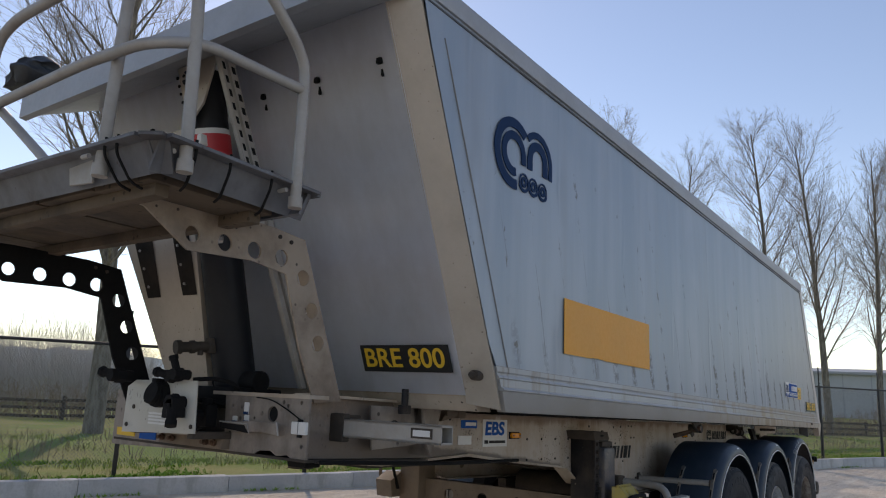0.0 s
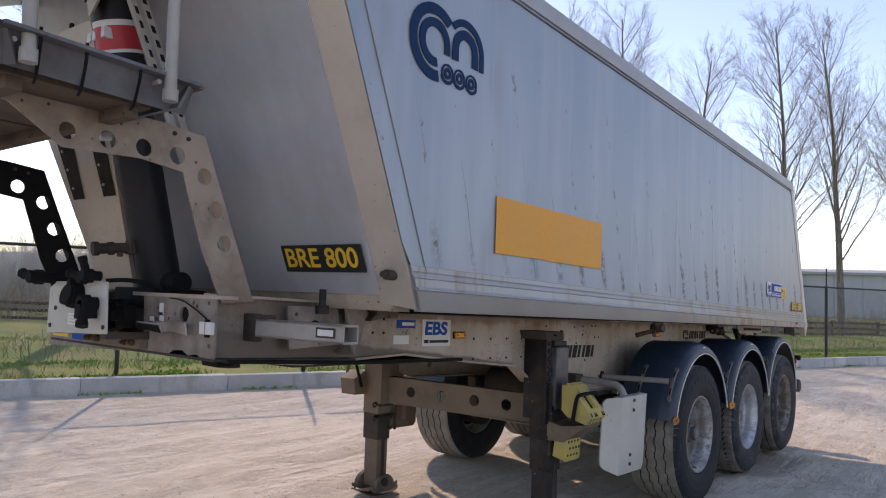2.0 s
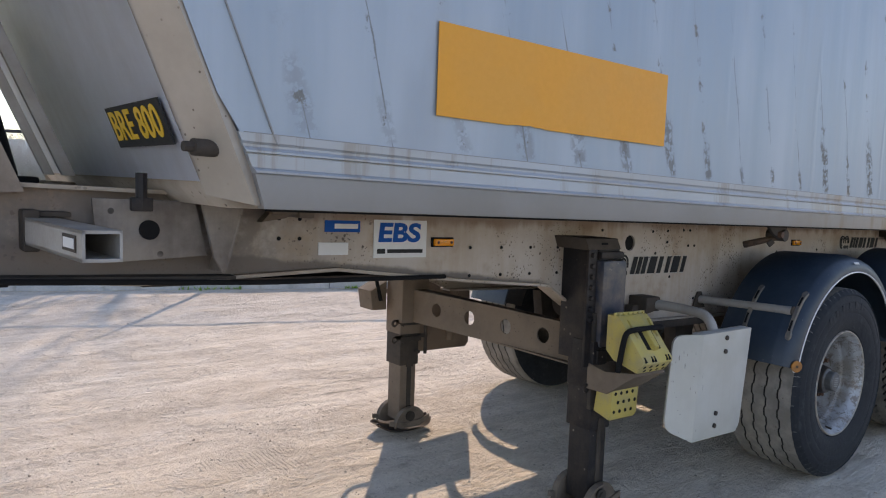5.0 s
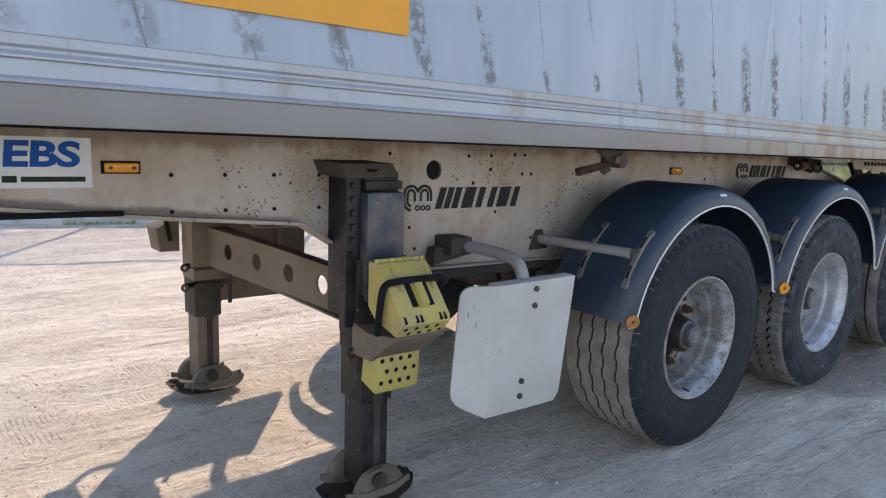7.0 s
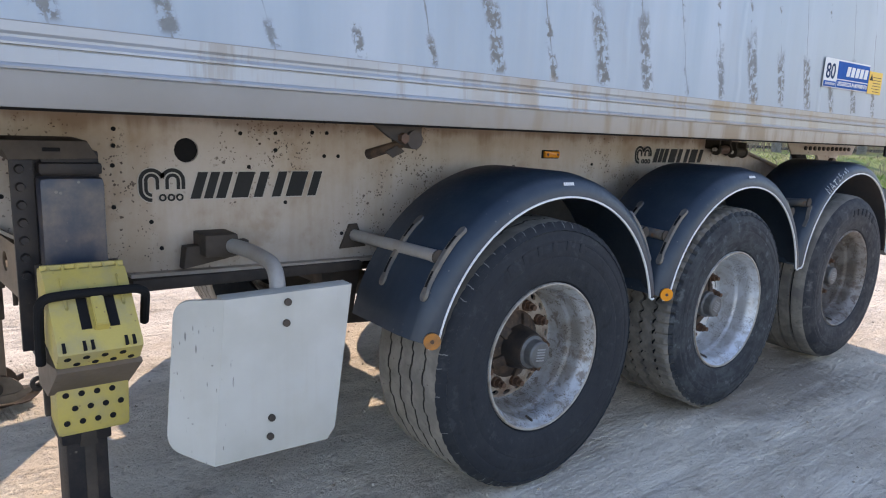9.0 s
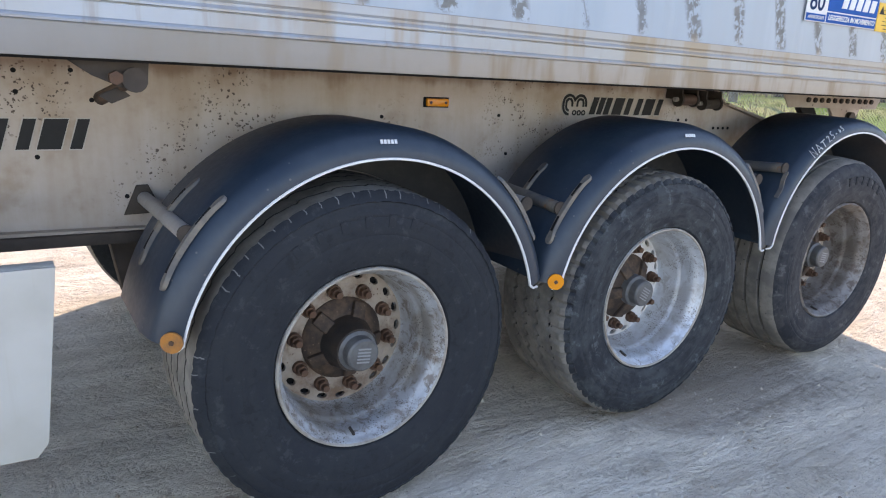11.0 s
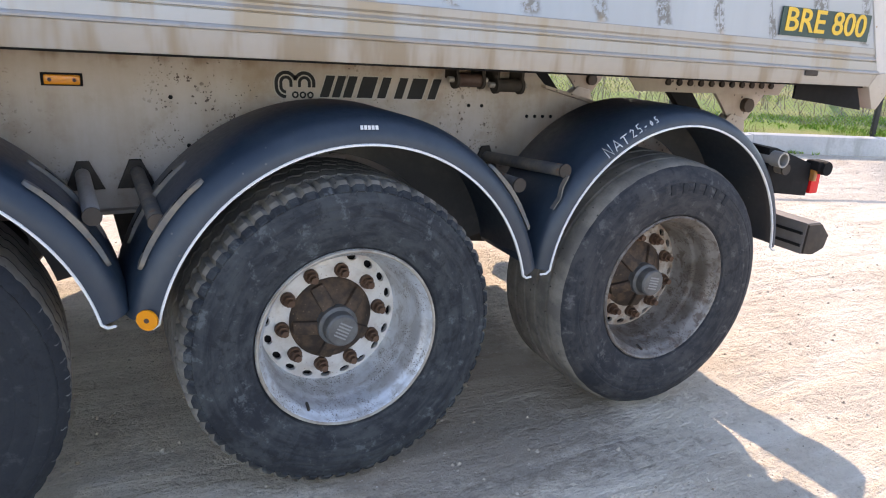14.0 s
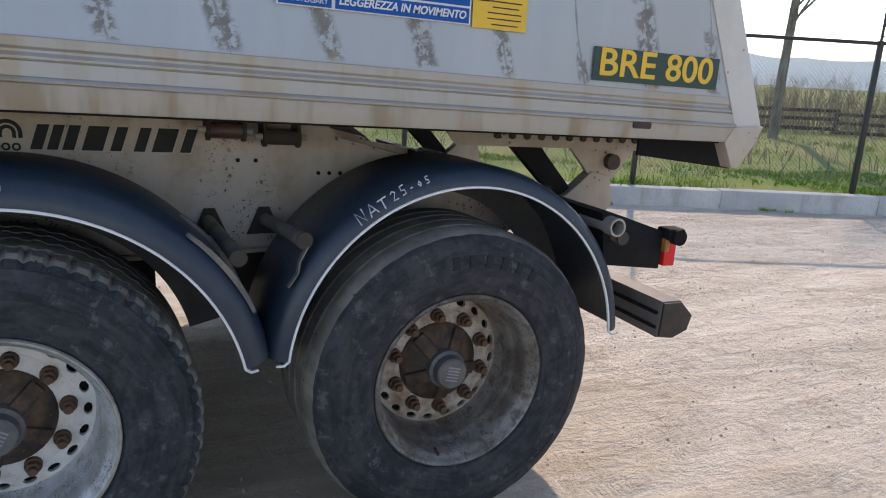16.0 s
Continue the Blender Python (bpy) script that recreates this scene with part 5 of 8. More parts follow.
# locking cleats under the body
for x, z, mat in ((-3.11, 1.375, "brown"),):
    bm = bmesh.new()
    cyl(bm, (x - 0.05, 0.475, z), (x + 0.08, 0.475, z), 0.026, 12)
    cyl(bm, (x - 0.075, 0.475, z), (x - 0.05, 0.475, z), 0.033, 6)
    prism(bm, [(x - 0.11, z - 0.045), (x - 0.02, z - 0.03), (x + 0.05, z + 0.025), (x - 0.05, z + 0.02)], "y", 0.455, 0.50, 0.004)
    box(bm, x + 0.02, x + 0.08, 0.44, WEB, z - 0.028, z + 0.04, 0.008)
    tp("body_cleat", bm, M[mat], "dirty steel locking cleat")

# ---- neck front: cross plate, coupling panel, platform frames, ram ----
XP = -4.09
bm = bmesh.new()
plate_with_holes(bm, [(0.475, 1.165), (0.55, 1.160), (0.585, 1.176), (0.65, 1.168), (0.69, 1.186), (0.76, 1.182), (0.80, 1.160), (mirrored(0.45), 1.13), (mirrored(0.45), 1.40), (1.45, 1.402), (1.45, 1.228), (0.998, 1.240), (1.012, 1.405), (0.475, 1.415)], [(0.691, 1.335, 0.033), (0.60, 1.372, 0.008), (0.52, 1.387, 0.008), (0.955, 1.36, 0.007), (0.505, 1.215, 0.009)], "x", XP - 0.006, XP + 0.006)
front_plate = tp("front_plate", bm, M["grimy"], "dented dusty front plate of the neck, rusted through below")
# black plug keeps the hole in the front plate dark
bm = bmesh.new()
cyl(bm, (XP + 0.006, 0.691, 1.335), (XP + 0.05, 0.691, 1.335), 0.04, 14)
tp("hole_shade", bm, M["black"])
# black lining behind the plate's opening, standing in for the bay's shade
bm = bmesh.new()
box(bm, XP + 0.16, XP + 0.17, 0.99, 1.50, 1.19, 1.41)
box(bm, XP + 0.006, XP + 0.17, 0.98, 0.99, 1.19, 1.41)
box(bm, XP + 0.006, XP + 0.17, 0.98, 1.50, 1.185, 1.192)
tp("bay_shade", bm, M["black"], "black lining drawn as the shade in the neck's open bay")
bm = bmesh.new()
prism(bm, [(XP - 0.012, 1.404), (XP + 0.10, 1.404), (XP + 0.10, 1.420), (XP - 0.012, 1.420)], "y", 0.47, 1.10, 0.003)
tp("plate_cap", bm, M["chassis"])
bm = bmesh.new()
prism(bm, [(XP - 0.01, 1.155), (-3.3, 1.14), (-3.3, 1.15), (XP - 0.01, 1.166)], "y", 0.47, mirrored(0.47))
tp("belly_plate", bm, M["under"], "dark belly plate of the neck")
# rack with four hose unions below the bay
bm = bmesh.new()
prism(bm, [(XP - 0.055, 1.172), (XP - 0.006, 1.172), (XP - 0.006, 1.215), (XP - 0.045, 1.215)], "y", 0.955, 1.42, 0.004)
rack = tp("hose_rack", bm, M["brown"], "brown bracket with four hose unions")
for y in (1.0, 1.06, 1.31, 1.39):
    bm = bmesh.new()
    cyl(bm, (XP - 0.052, y, 1.197), (XP - 0.066, y, 1.197), 0.015, 6)
    cyl(bm, (XP - 0.066, y, 1.197), (XP - 0.082, y, 1.197), 0.009, 10)
    tp("hose_union", bm, M["nut"], parent=rack)
bm = bmesh.new()
box(bm, XP - 0.07, XP - 0.006, 0.955, 1.46, 1.217, 1.224, 0.002)
tp("rack_shelf", bm, M["railing"], parent=rack)
bm = bmesh.new()
box(bm, XP - 0.022, XP - 0.006, 0.472, 0.556, 1.262, 1.312, 0.003)
jbox = tp("junction_box", bm, M["label"], "small white junction box")
bm = bmesh.new()
box(bm, XP - 0.0235, XP - 0.0215, 0.513, 0.517, 1.264, 1.310)
tp("box_joint", bm, M["groove"], parent=jbox)
bm = bmesh.new()
box(bm, XP - 0.02, XP - 0.006, 0.502, 0.522, 1.310, 1.322, 0.002)
box(bm, XP - 0.02, XP - 0.006, 0.502, 0.522, 1.25, 1.262, 0.002)
tp("box_gland", bm, M["black"], parent=jbox)
bm = bmesh.new()
tube(bm, curve_points([(XP - 0.012, 0.515, 1.32), (XP - 0.014, 0.60, 1.36), (XP - 0.012, 0.70, 1.395), (XP - 0.008, 0.80, 1.40)], 0.05), 0.003, 6)
tp("cable", bm, M["rubber"])
# bent thin guard in front of the plate: a flap with a folded hem
bm = bmesh.new()
prism(bm, [(0.606, 1.252), (0.618, 1.303), (0.80, 1.300), (0.97, 1.288), (0.985, 1.268), (0.93, 1.262), (0.80, 1.255), (0.72, 1.262)], "x", XP - 0.045, XP - 0.040, 0.001)
bent = tp("bent_guard", bm, M["grimy"], "bent thin metal guard")
# black sliver drawn as the shadow under the flap's fold
bm = bmesh.new()
prism(bm, [(0.79, 1.250), (0.98, 1.264), (0.985, 1.285), (0.82, 1.282)], "x", XP - 0.0475, XP - 0.0455)
tp("guard_shadow_gap", bm, M["black"], parent=bent)
bm = bmesh.new()
tube(bm, [(XP - 0.047, 0.985, 1.29), (XP - 0.047, 0.80, 1.288), (XP - 0.046, 0.785, 1.25)], 0.003, 6)
tp("guard_hem", bm, M["railing"], parent=bent)
bm = bmesh.new()
tube(bm, [(XP - 0.044, 0.62, 1.303), (XP - 0.044, 0.606, 1.252)], 0.004, 6)
tp("guard_fold", bm, M["railing"], parent=bent)
for y, z, h in ((0.857, 1.351, 0.026), (0.852, 1.306, 0.018), (0.93, 1.30, 0.016)):
    bm = bmesh.new()
    box(bm, XP - 0.014, XP - 0.006, y - 0.015, y + 0.015, z - h, z + h, 0.005)
    lab = tp("small_label", bm, M["label"])
    bm = bmesh.new()
    box(bm, XP - 0.0155, XP - 0.0135, y - 0.016, y + 0.016, z - h, z - h + 0.012, 0.001)
    tp("label_foot", bm, M["ink_navy"], parent=lab)
bm = bmesh.new()
box(bm, XP - 0.01, XP - 0.006, 1.70, 1.86, 1.178, 1.216)
tp("orange_label", bm, M["ink_yellow"])
bm = bmesh.new()
box(bm, XP - 0.01, XP - 0.006, 1.515, 1.655, 1.172, 1.21)
tp("blue_label", bm, M["ink_blue"])

# coupling panel with hose connectors
PX = -4.302
bm = bmesh.new()
prism(bm, [(0.93, 1.238), (1.475, 1.215), (1.465, 1.42), (1.40, 1.45), (0.945, 1.455)], "x", PX, PX + 0.008, 0.002)
panel = tp("coupling_panel", bm, M["white"], "dirty white panel with black air couplings")
for y in (0.97, 1.40):
    bm = bmesh.new()
    box(bm, PX + 0.01, XP, y - 0.02, y + 0.02, 1.215, 1.245, 0.003)
    tp("panel_arm", bm, M["under"])


def coupling(y, z, r, back, turn, kind):
    """A round union with a stepped body, a hex collar and an angled outlet."""
    bm = bmesh.new()
    if kind == "socket":
        cyl(bm, (PX, y, z), (PX - 0.03, y, z), r, 22)
        cyl(bm, (PX - 0.03, y, z), (PX - 0.045, y, z), r * 0.92, 22)
        cyl(bm, (PX - 0.045, y, z), (PX - 0.06, y, z + 0.004), r * 0.8, 22)
        box(bm, PX - 0.05, PX - 0.005, y - 0.018, y + 0.018, z + r * 0.8, z + r * 1.15, 0.006)
    else:
        cyl(bm, (PX, y, z), (PX - back * 0.4, y, z), r * 0.75, 12)
        cyl(bm, (PX - back * 0.4, y, z), (PX - back * 0.75, y, z), r, 6)
        cyl(bm, (PX - back * 0.75, y, z), (PX - back, y, z), r * 0.85, 14)
        d = Vector((-0.2, math.cos(turn), math.sin(turn))).normalized()
        c = Vector((PX - back * 0.7, y, z))
        cyl(bm, c, c + d * r * 2.3, r * 0.6, 10)
        cyl(bm, c + d * r * 2.3, c + d * r * 2.9, r * 0.75, 6)
    tp(kind, bm, M["rubber"], "black air or cable coupling", parent=panel)


coupling(1.183, 1.392, 0.058, 0.05, 0, "socket")
coupling(1.024, 1.362, 0.036, 0.075, -1.9, "coupling")
coupling(1.075, 1.470, 0.030, 0.060, 0.2, "coupling")
coupling(1.005, 1.478, 0.028, 0.080, 1.3, "coupling")
coupling(1.440, 1.465, 0.034, 0.110, 0.15, "coupling")
bm = bmesh.new()
prism(bm, [(0.985, 1.30), (1.065, 1.295), (1.06, 1.375), (0.995, 1.385)], "x", PX - 0.075, PX - 0.01, 0.008)
tp("coupling_cover", bm, M["rubber"], "black rubber cover", parent=panel)
for y, z in ((1.395, 1.33), (0.955, 1.265), (1.44, 1.25)):
    bm = bmesh.new()
    cyl(bm, (PX - 0.005, y, z), (PX + 0.002, y, z), 0.010, 8)
    tp("screw", bm, M["under"], parent=panel)
for k in range(4):
    bm = bmesh.new()
    box(bm, PX - 0.003, PX, 1.10, 1.27, 1.262 + k * 0.014, 1.270 + k * 0.014)
    tp("panel_print", bm, M["label"], parent=panel)
# black boxes added to fill the shaded gap between panel and plate
for y, z, w, h, d in ((1.08, 1.31, 0.08, 0.10, 0.06), (1.20, 1.30, 0.08, 0.11, 0.08), (1.33, 1.31, 0.09, 0.09, 0.08)):
    bm = bmesh.new()
    box(bm, XP - 0.02 - d, XP - 0.02, y - w / 2, y + w / 2, z - h / 2, z + h / 2, 0.012)
    cyl(bm, (XP - 0.02 - d * 0.5, y, z), (XP - 0.02 - d * 0.5, y, z + h * 0.75), w * 0.28, 12)
    cyl(bm, (XP - 0.02 - d, y, z), (XP - 0.05 - d, y, z), w * 0.3, 10)
    tp("gap_filler", bm, M["rubber"], "black filler block for the shaded gap behind the panel")
bm = bmesh.new()
cyl(bm, (-4.21, 1.222, 1.606), (-4.06, 1.192, 1.623), 0.024, 14)
cyl(bm, (-4.235, 1.227, 1.603), (-4.21, 1.222, 1.606), 0.032, 14)
cyl(bm, (-4.17, 1.214, 1.61), (-4.145, 1.209, 1.613), 0.030, 6)
cyl(bm, (-4.12, 1.202, 1.616), (-4.12, 1.197, 1.578), 0.014, 8)
box(bm, -4.09, -4.03, 1.16, 1.22, 1.59, 1.66, 0.010)
tp("shut_off_valve", bm, M["under"], "dirty hydraulic valve")
HOSES = (
    ([(-4.27, 1.02, 1.46), (-4.20, 0.98, 1.47), (-4.12, 0.95, 1.46), (-4.02, 0.97, 1.40)], 0.010),
    ([(-4.15, 1.05, 1.27), (-4.16, 1.15, 1.24), (-4.14, 1.28, 1.25), (-4.10, 1.36, 1.28)], 0.009),
    ([(-4.19, 1.28, 1.30), (-4.21, 1.20, 1.36), (-4.14, 1.12, 1.38), (-4.05, 1.06, 1.36)], 0.009),
)
for pts, r in HOSES:
    bm = bmesh.new()
    tube(bm, curve_points(pts, 0.07), r, 8)
    tp("hose", bm, M["rubber"])

# hydraulic ram
RX = lambda z: -3.925 - 0.25 * (z - 1.45)
ram_bm = bmesh.new()
cyl(ram_bm, (RX(1.42), 1.17, 1.42), (RX(2.86), 1.17, 2.86), 0.098, 28)
cyl(ram_bm, (RX(2.86), 1.17, 2.86), (RX(2.90), 1.17, 2.90), 0.085, 28)
ram = tp("hydraulic_ram", ram_bm, M["ram"], "dark front lifting ram with a red and white band")
for z0, z1, mat, rr in ((2.49, 2.63, "label", 0.1005), (2.505, 2.605, "ink_red", 0.1015)):
    bm = bmesh.new()
    cyl(bm, (RX(z0), 1.17, z0), (RX(z1), 1.17, z1), rr, 28, caps=False)
    tp("ram_band", bm, M[mat], parent=ram)
for k, (y, w) in enumerate(((1.235, 0.035), (1.19, 0.025), (1.11, 0.03))):
    bm = bmesh.new()
    z0, z1 = 2.53, 2.58
    box(bm, RX(2.555) - 0.106, RX(2.555) - 0.06, y - w / 2, y + w / 2, z0, z1, 0.004)
    tp("band_mark", bm, M["label"], parent=ram)
bm = bmesh.new()
box(bm, RX(1.44) - 0.14, RX(1.44) + 0.14, 1.0, 1.34, 1.36, 1.44, 0.01)
cyl(bm, (RX(1.47), 0.98, 1.47), (RX(1.47), 1.36, 1.47), 0.05, 14)
tp("ram_cradle", bm, M["black"])
# pale tapering guide column beside the ram, with two dark insets
GX = lambda z: -4.06 - 0.275 * (z - 1.671)
bm = bmesh.new()
lo = [(GX(1.43), 1.285, 1.43), (GX(1.43), 1.60, 1.43), (GX(1.43) + 0.10, 1.60, 1.43), (GX(1.43) + 0.10, 1.285, 1.43)]
hi = [(GX(2.62), 1.20, 2.62), (GX(2.62), 1.98, 2.62), (GX(2.62) + 0.12, 1.98, 2.62), (GX(2.62) + 0.12, 1.20, 2.62)]
vl, vh = [bm.verts.new(v) for v in lo], [bm.verts.new(v) for v in hi]
bm.faces.new(vl), bm.faces.new(vh)
for i in range(4):
    bm.faces.new((vl[i], vl[(i + 1) % 4], vh[(i + 1) % 4], vh[i]))
bmesh.ops.recalc_face_normals(bm, faces=bm.faces)
column = tp("guide_column", bm, M["corner"], "beige tapering guide column")
for ya, yb, sh in ((1.275, 1.39, 0.02), (1.575, 1.69, 0.05)):
    bm = bmesh.new()
    lo = [(GX(1.865) - 0.003, ya, 1.865), (GX(1.865) - 0.003, yb, 1.865)]
    hi = [(GX(2.30) - 0.003, ya + sh * 0.3, 2.30), (GX(2.30) - 0.003, yb + sh * 1.7, 2.30)]
    vs = [bm.verts.new(v) for v in (lo[0], lo[1], hi[1], hi[0])]
    bm.faces.new(vs)
    bmesh.ops.solidify(bm, geom=list(bm.faces), thickness=0.004)
    inset = tp("inset_panel", bm, M["under"], "dark inset panel", parent=column)
    for k in range(4):
        z = 1.92 + k * 0.09
        bm = bmesh.new()
        cyl(bm, (GX(z) - 0.009, yb + sh * 1.7 * (z - 1.885) / 0.415 - 0.03, z), (GX(z) - 0.001, yb + sh * 1.7 * (z - 1.885) / 0.415 - 0.03, z), 0.007, 8)
        tp("rivet", bm, M["railing"], parent=inset)
# pierced cheek plate above the ram
CX = lambda z: -4.33 - 0.275 * (z - 2.62)
bm = bmesh.new()
prism(bm, [(1.02, 2.69), (1.12, 2.60), (1.26, 2.93), (0.94, 2.93)], "x", CX(2.75), CX(2.75) + 0.012, 0.002)
cheek = tp("cheek_plate", bm, M["corner"], "pale pierced cheek plate above the ram")
for k in range(5):
    for c in (0, 1):
        bm = bmesh.new()
        y, z = 1.105 + 0.05 * c + 0.022 * k, 2.68 + k * 0.045
        cyl(bm, (CX(2.75) - 0.003, y, z), (CX(2.75) + 0.003, y, z), 0.008, 8)
        tp("slot", bm, M["black"], parent=cheek)
# pierced channels in front of the leaning wall
for x0, y0, wid in ((-4.10, 0.85, 0.03), (-4.045, 0.86, 0.04)):
    GR = lambda z: x0 - 0.45 * (z - 2.132)
    bm = bmesh.new()
    prism(bm, [(GR(1.45), 1.45), (GR(1.45) + wid, 1.45), (GR(2.95) + wid, 2.95), (GR(2.95), 2.95)], "y", y0, y0 + 0.03, 0.003)
    channel = tp("guide_rail", bm, M["railing"], "pale pierced guide channel")
    for k in range(14):
        z = 2.20 + k * 0.055
        bm = bmesh.new()
        prism(bm, [(GR(z) + wid * 0.3, z), (GR(z) + wid * 0.72, z), (GR(z + 0.028) + wid * 0.72, z + 0.028), (GR(z + 0.028) + wid * 0.3, z + 0.028)], "y", y0 - 0.003, y0 + 0.002)
        tp("slot", bm, M["black"], parent=channel)

# frames that carry the platform
FRAME = [(-4.06, 1.39), (-4.165, 1.604), (-4.262, 1.888), (-4.44, 1.91), (-4.72, 1.895), (-4.90, 2.01), (-4.96, 2.015), (-4.96, 2.05), (-4.70, 2.065), (-4.35, 2.062), (-4.175, 2.045), (-3.905, 1.40)]
HOLES = [(-4.292, 1.949, 0.033), (-4.428, 1.952, 0.033), (-4.566, 1.953, 0.032), (-4.706, 1.955, 0.030), (-4.17, 1.887, 0.033), (-4.110, 1.761, 0.033), (-4.062, 1.631, 0.033)]
# the far frame is coloured black for its shaded silhouette
for y0, dx, dz, mat in ((0.485, 0.0, 0.0, "framegrime"), (mirrored(0.585), -0.060, -0.047, "black")):
    bm = bmesh.new()
    plate_with_holes(bm, [(x + dx, z + dz) for x, z in FRAME], [(x + dx, z + dz, r) for x, z, r in HOLES], "y", y0, y0 + 0.010)
    fr = tp("platform_frame", bm, M[mat], "pierced sheet-steel frame carrying the platform")
    yb = y0 + 0.010
    for (xa, za), (xb, zb), w in (((-3.905, 1.40), (-4.175, 2.045), 0.07), ((-4.175, 2.045), (-4.35, 2.062), 0.07)):
        bm = bmesh.new()
        prism(bm, [(xa + dx, za + dz), (xb + dx, zb + dz), (xb + dx - 0.008, zb + dz - 0.002), (xa + dx - 0.008, za + dz)], "y", yb, yb + w)
        tp("frame_flange", bm, M[mat], parent=fr)
    for x, z in ((-4.25, 2.02), (-4.31, 2.03)):
        bm = bmesh.new()
        cyl(bm, (x + dx, y0 - 0.005, z + dz), (x + dx, y0 + 0.002, z + dz), 0.009, 8)
        tp("bolt", bm, M["under"], parent=fr)

# standing platform with its tray
ring = [(-4.405, 0.195), (-5.052, 0.150), (-5.092, 0.215), (-5.14, 2.05), (-4.405, 2.15)]
bm = bmesh.new()
prism(bm, [(-4.48, 0.25), (-5.03, 0.205), (-5.05, 0.25), (-5.09, 2.01), (-4.48, 2.10)], "z", 2.105, 2.125)
platform = tp("platform_floor", bm, M["plywood"], "grimy brown plywood platform floor")
for (x0, y0), (x1, y1) in zip(ring, ring[1:] + ring[:1]):
    d = Vector((x1 - x0, y1 - y0, 0)).normalized()
    n = Vector((-d.y, d.x, 0))
    if n.dot(Vector((-4.7 - x0, 1.1 - y0, 0))) < 0:
        n = -n
    bm = bmesh.new()
    sect = [(0.0, 2.135), (-0.026, 2.137), (-0.026, 2.148), (0.028, 2.151), (0.034, 2.141), (0.075, 2.052), (0.066, 2.047), (0.022, 2.137)]
    lo = [bm.verts.new(Vector((x0, y0, 0)) + n * s + Vector((0, 0, z))) for s, z in sect]
    hi = [bm.verts.new(Vector((x1, y1, 0)) + n * s + Vector((0, 0, z))) for s, z in sect]
    bm.faces.new(lo), bm.faces.new(hi[::-1])
    for i in range(len(sect)):
        bm.faces.new((lo[i], lo[(i + 1) % len(sect)], hi[(i + 1) % len(sect)], hi[i]))
    bmesh.ops.recalc_face_normals(bm, faces=bm.faces)
    tp("tray_edge", bm, M["tray"], "dark weathered folded tray edge", parent=platform)
bm = bmesh.new()
prism(bm, [(0.515, 2.045), (0.66, 2.055), (0.68, 2.125), (0.53, 2.125)], "x", -5.072, -5.062, 0.003)
tp("corner_bracket", bm, M["railing"], parent=platform)
# stained boards and bearers under the tray
for ya, yb, zb in ((0.29, 0.62, 2.045), (0.63, 1.0, 2.05), (1.01, 1.4, 2.047), (1.41, 1.75, 2.05), (1.76, 2.0, 2.048)):
    bm = bmesh.new()
    box(bm, -5.0 - 0.02 * ya, -4.52, ya, yb, zb, zb + 0.055, 0.004)
    tp("floor_board", bm, M["plywood"], "stained plywood board", parent=platform)
for x in (-4.95, -4.58):
    bm = bmesh.new()
    box(bm, x - 0.025, x + 0.025, 0.31, 2.02, 2.005, 2.048, 0.004)
    tp("floor_beam", bm, M["plywood"], parent=platform)
for x, y in ((-4.62, 0.20), (-4.80, 0.19), (-4.94, 0.175), (-5.08, 0.34), (-5.085, 0.40)):
    bm = bmesh.new()
    s = 0 if y < 0.25 else 1
    u = Vector((0.3, 1, 0)).normalized() if not s else Vector((1, 0.3, 0)).normalized()
    c = Vector((x, y, 0))
    tube(bm, curve_points([tuple(c - u * 0.02 + Vector((0, 0, 2.165))), tuple(c - u * 0.025 + Vector((0, 0, 2.11))), tuple(c + u * 0.05 + Vector((0, 0, 2.035))), tuple(c + u * 0.10 + Vector((0, 0, 2.03)))], 0.04), 0.005, 6)
    tp("cable_tie", bm, M["black"], parent=platform)

# white tag that hangs on a cable below the tray
bm = bmesh.new()
tube(bm, [(-4.52, 0.612, 2.09), (-4.518, 0.61, 2.04), (-4.517, 0.61, 2.005)], 0.004, 6)
tag_cable = tp("tag_cable", bm, M["black"], parent=platform)
bm = bmesh.new()
cyl(bm, (-4.537, 0.612, 1.985), (-4.497, 0.608, 1.995), 0.019, 14)
tp("hanging_tag", bm, M["label"], "white hanging cap", parent=platform)

# railing of the platform
rail = tp("guard_rail_post", (lambda b: (tube(b, curve_points([(-5.08, 0.457, 2.07), (-5.07, 0.457, 2.4), (-5.055, 0.455, 2.78)], 0.05), 0.020, 12), b)[1])(bmesh.new()), M["railing"], "grey tubular guard rail")
for pts, r in (
    ([(-4.972, 0.165, 2.07), (-4.985, 0.16, 2.5), (-5.0, 0.16, 2.78)], 0.020),
    ([(-4.526, 0.165, 2.07), (-4.541, 0.148, 2.47), (-4.545, 0.145, 2.57), (-4.60, 0.14, 2.645), (-4.77, 0.14, 2.80), (-4.98, 0.15, 2.80), (-5.09, 0.28, 2.80), (-5.11, 1.18, 2.79), (-5.11, 1.33, 2.74), (-5.11, 1.38, 2.45)], 0.020),
    ([(-4.541, 0.15, 2.485), (-4.97, 0.145, 2.475), (-5.09, 0.26, 2.455), (-5.11, 0.59, 2.458), (-5.11, 1.22, 2.452), (-5.11, 1.95, 2.45)], 0.019),
    ([(-5.11, 1.95, 2.07), (-5.11, 1.95, 2.80)], 0.020),
    ([(-5.08, 1.32, 2.47), (-5.07, 1.05, 2.295), (-5.06, 0.80, 2.13)], 0.018),
):
    bm = bmesh.new()
    tube(bm, curve_points(pts, 0.10), r, 12)
    tp("guard_rail_tube", bm, M["railing"])
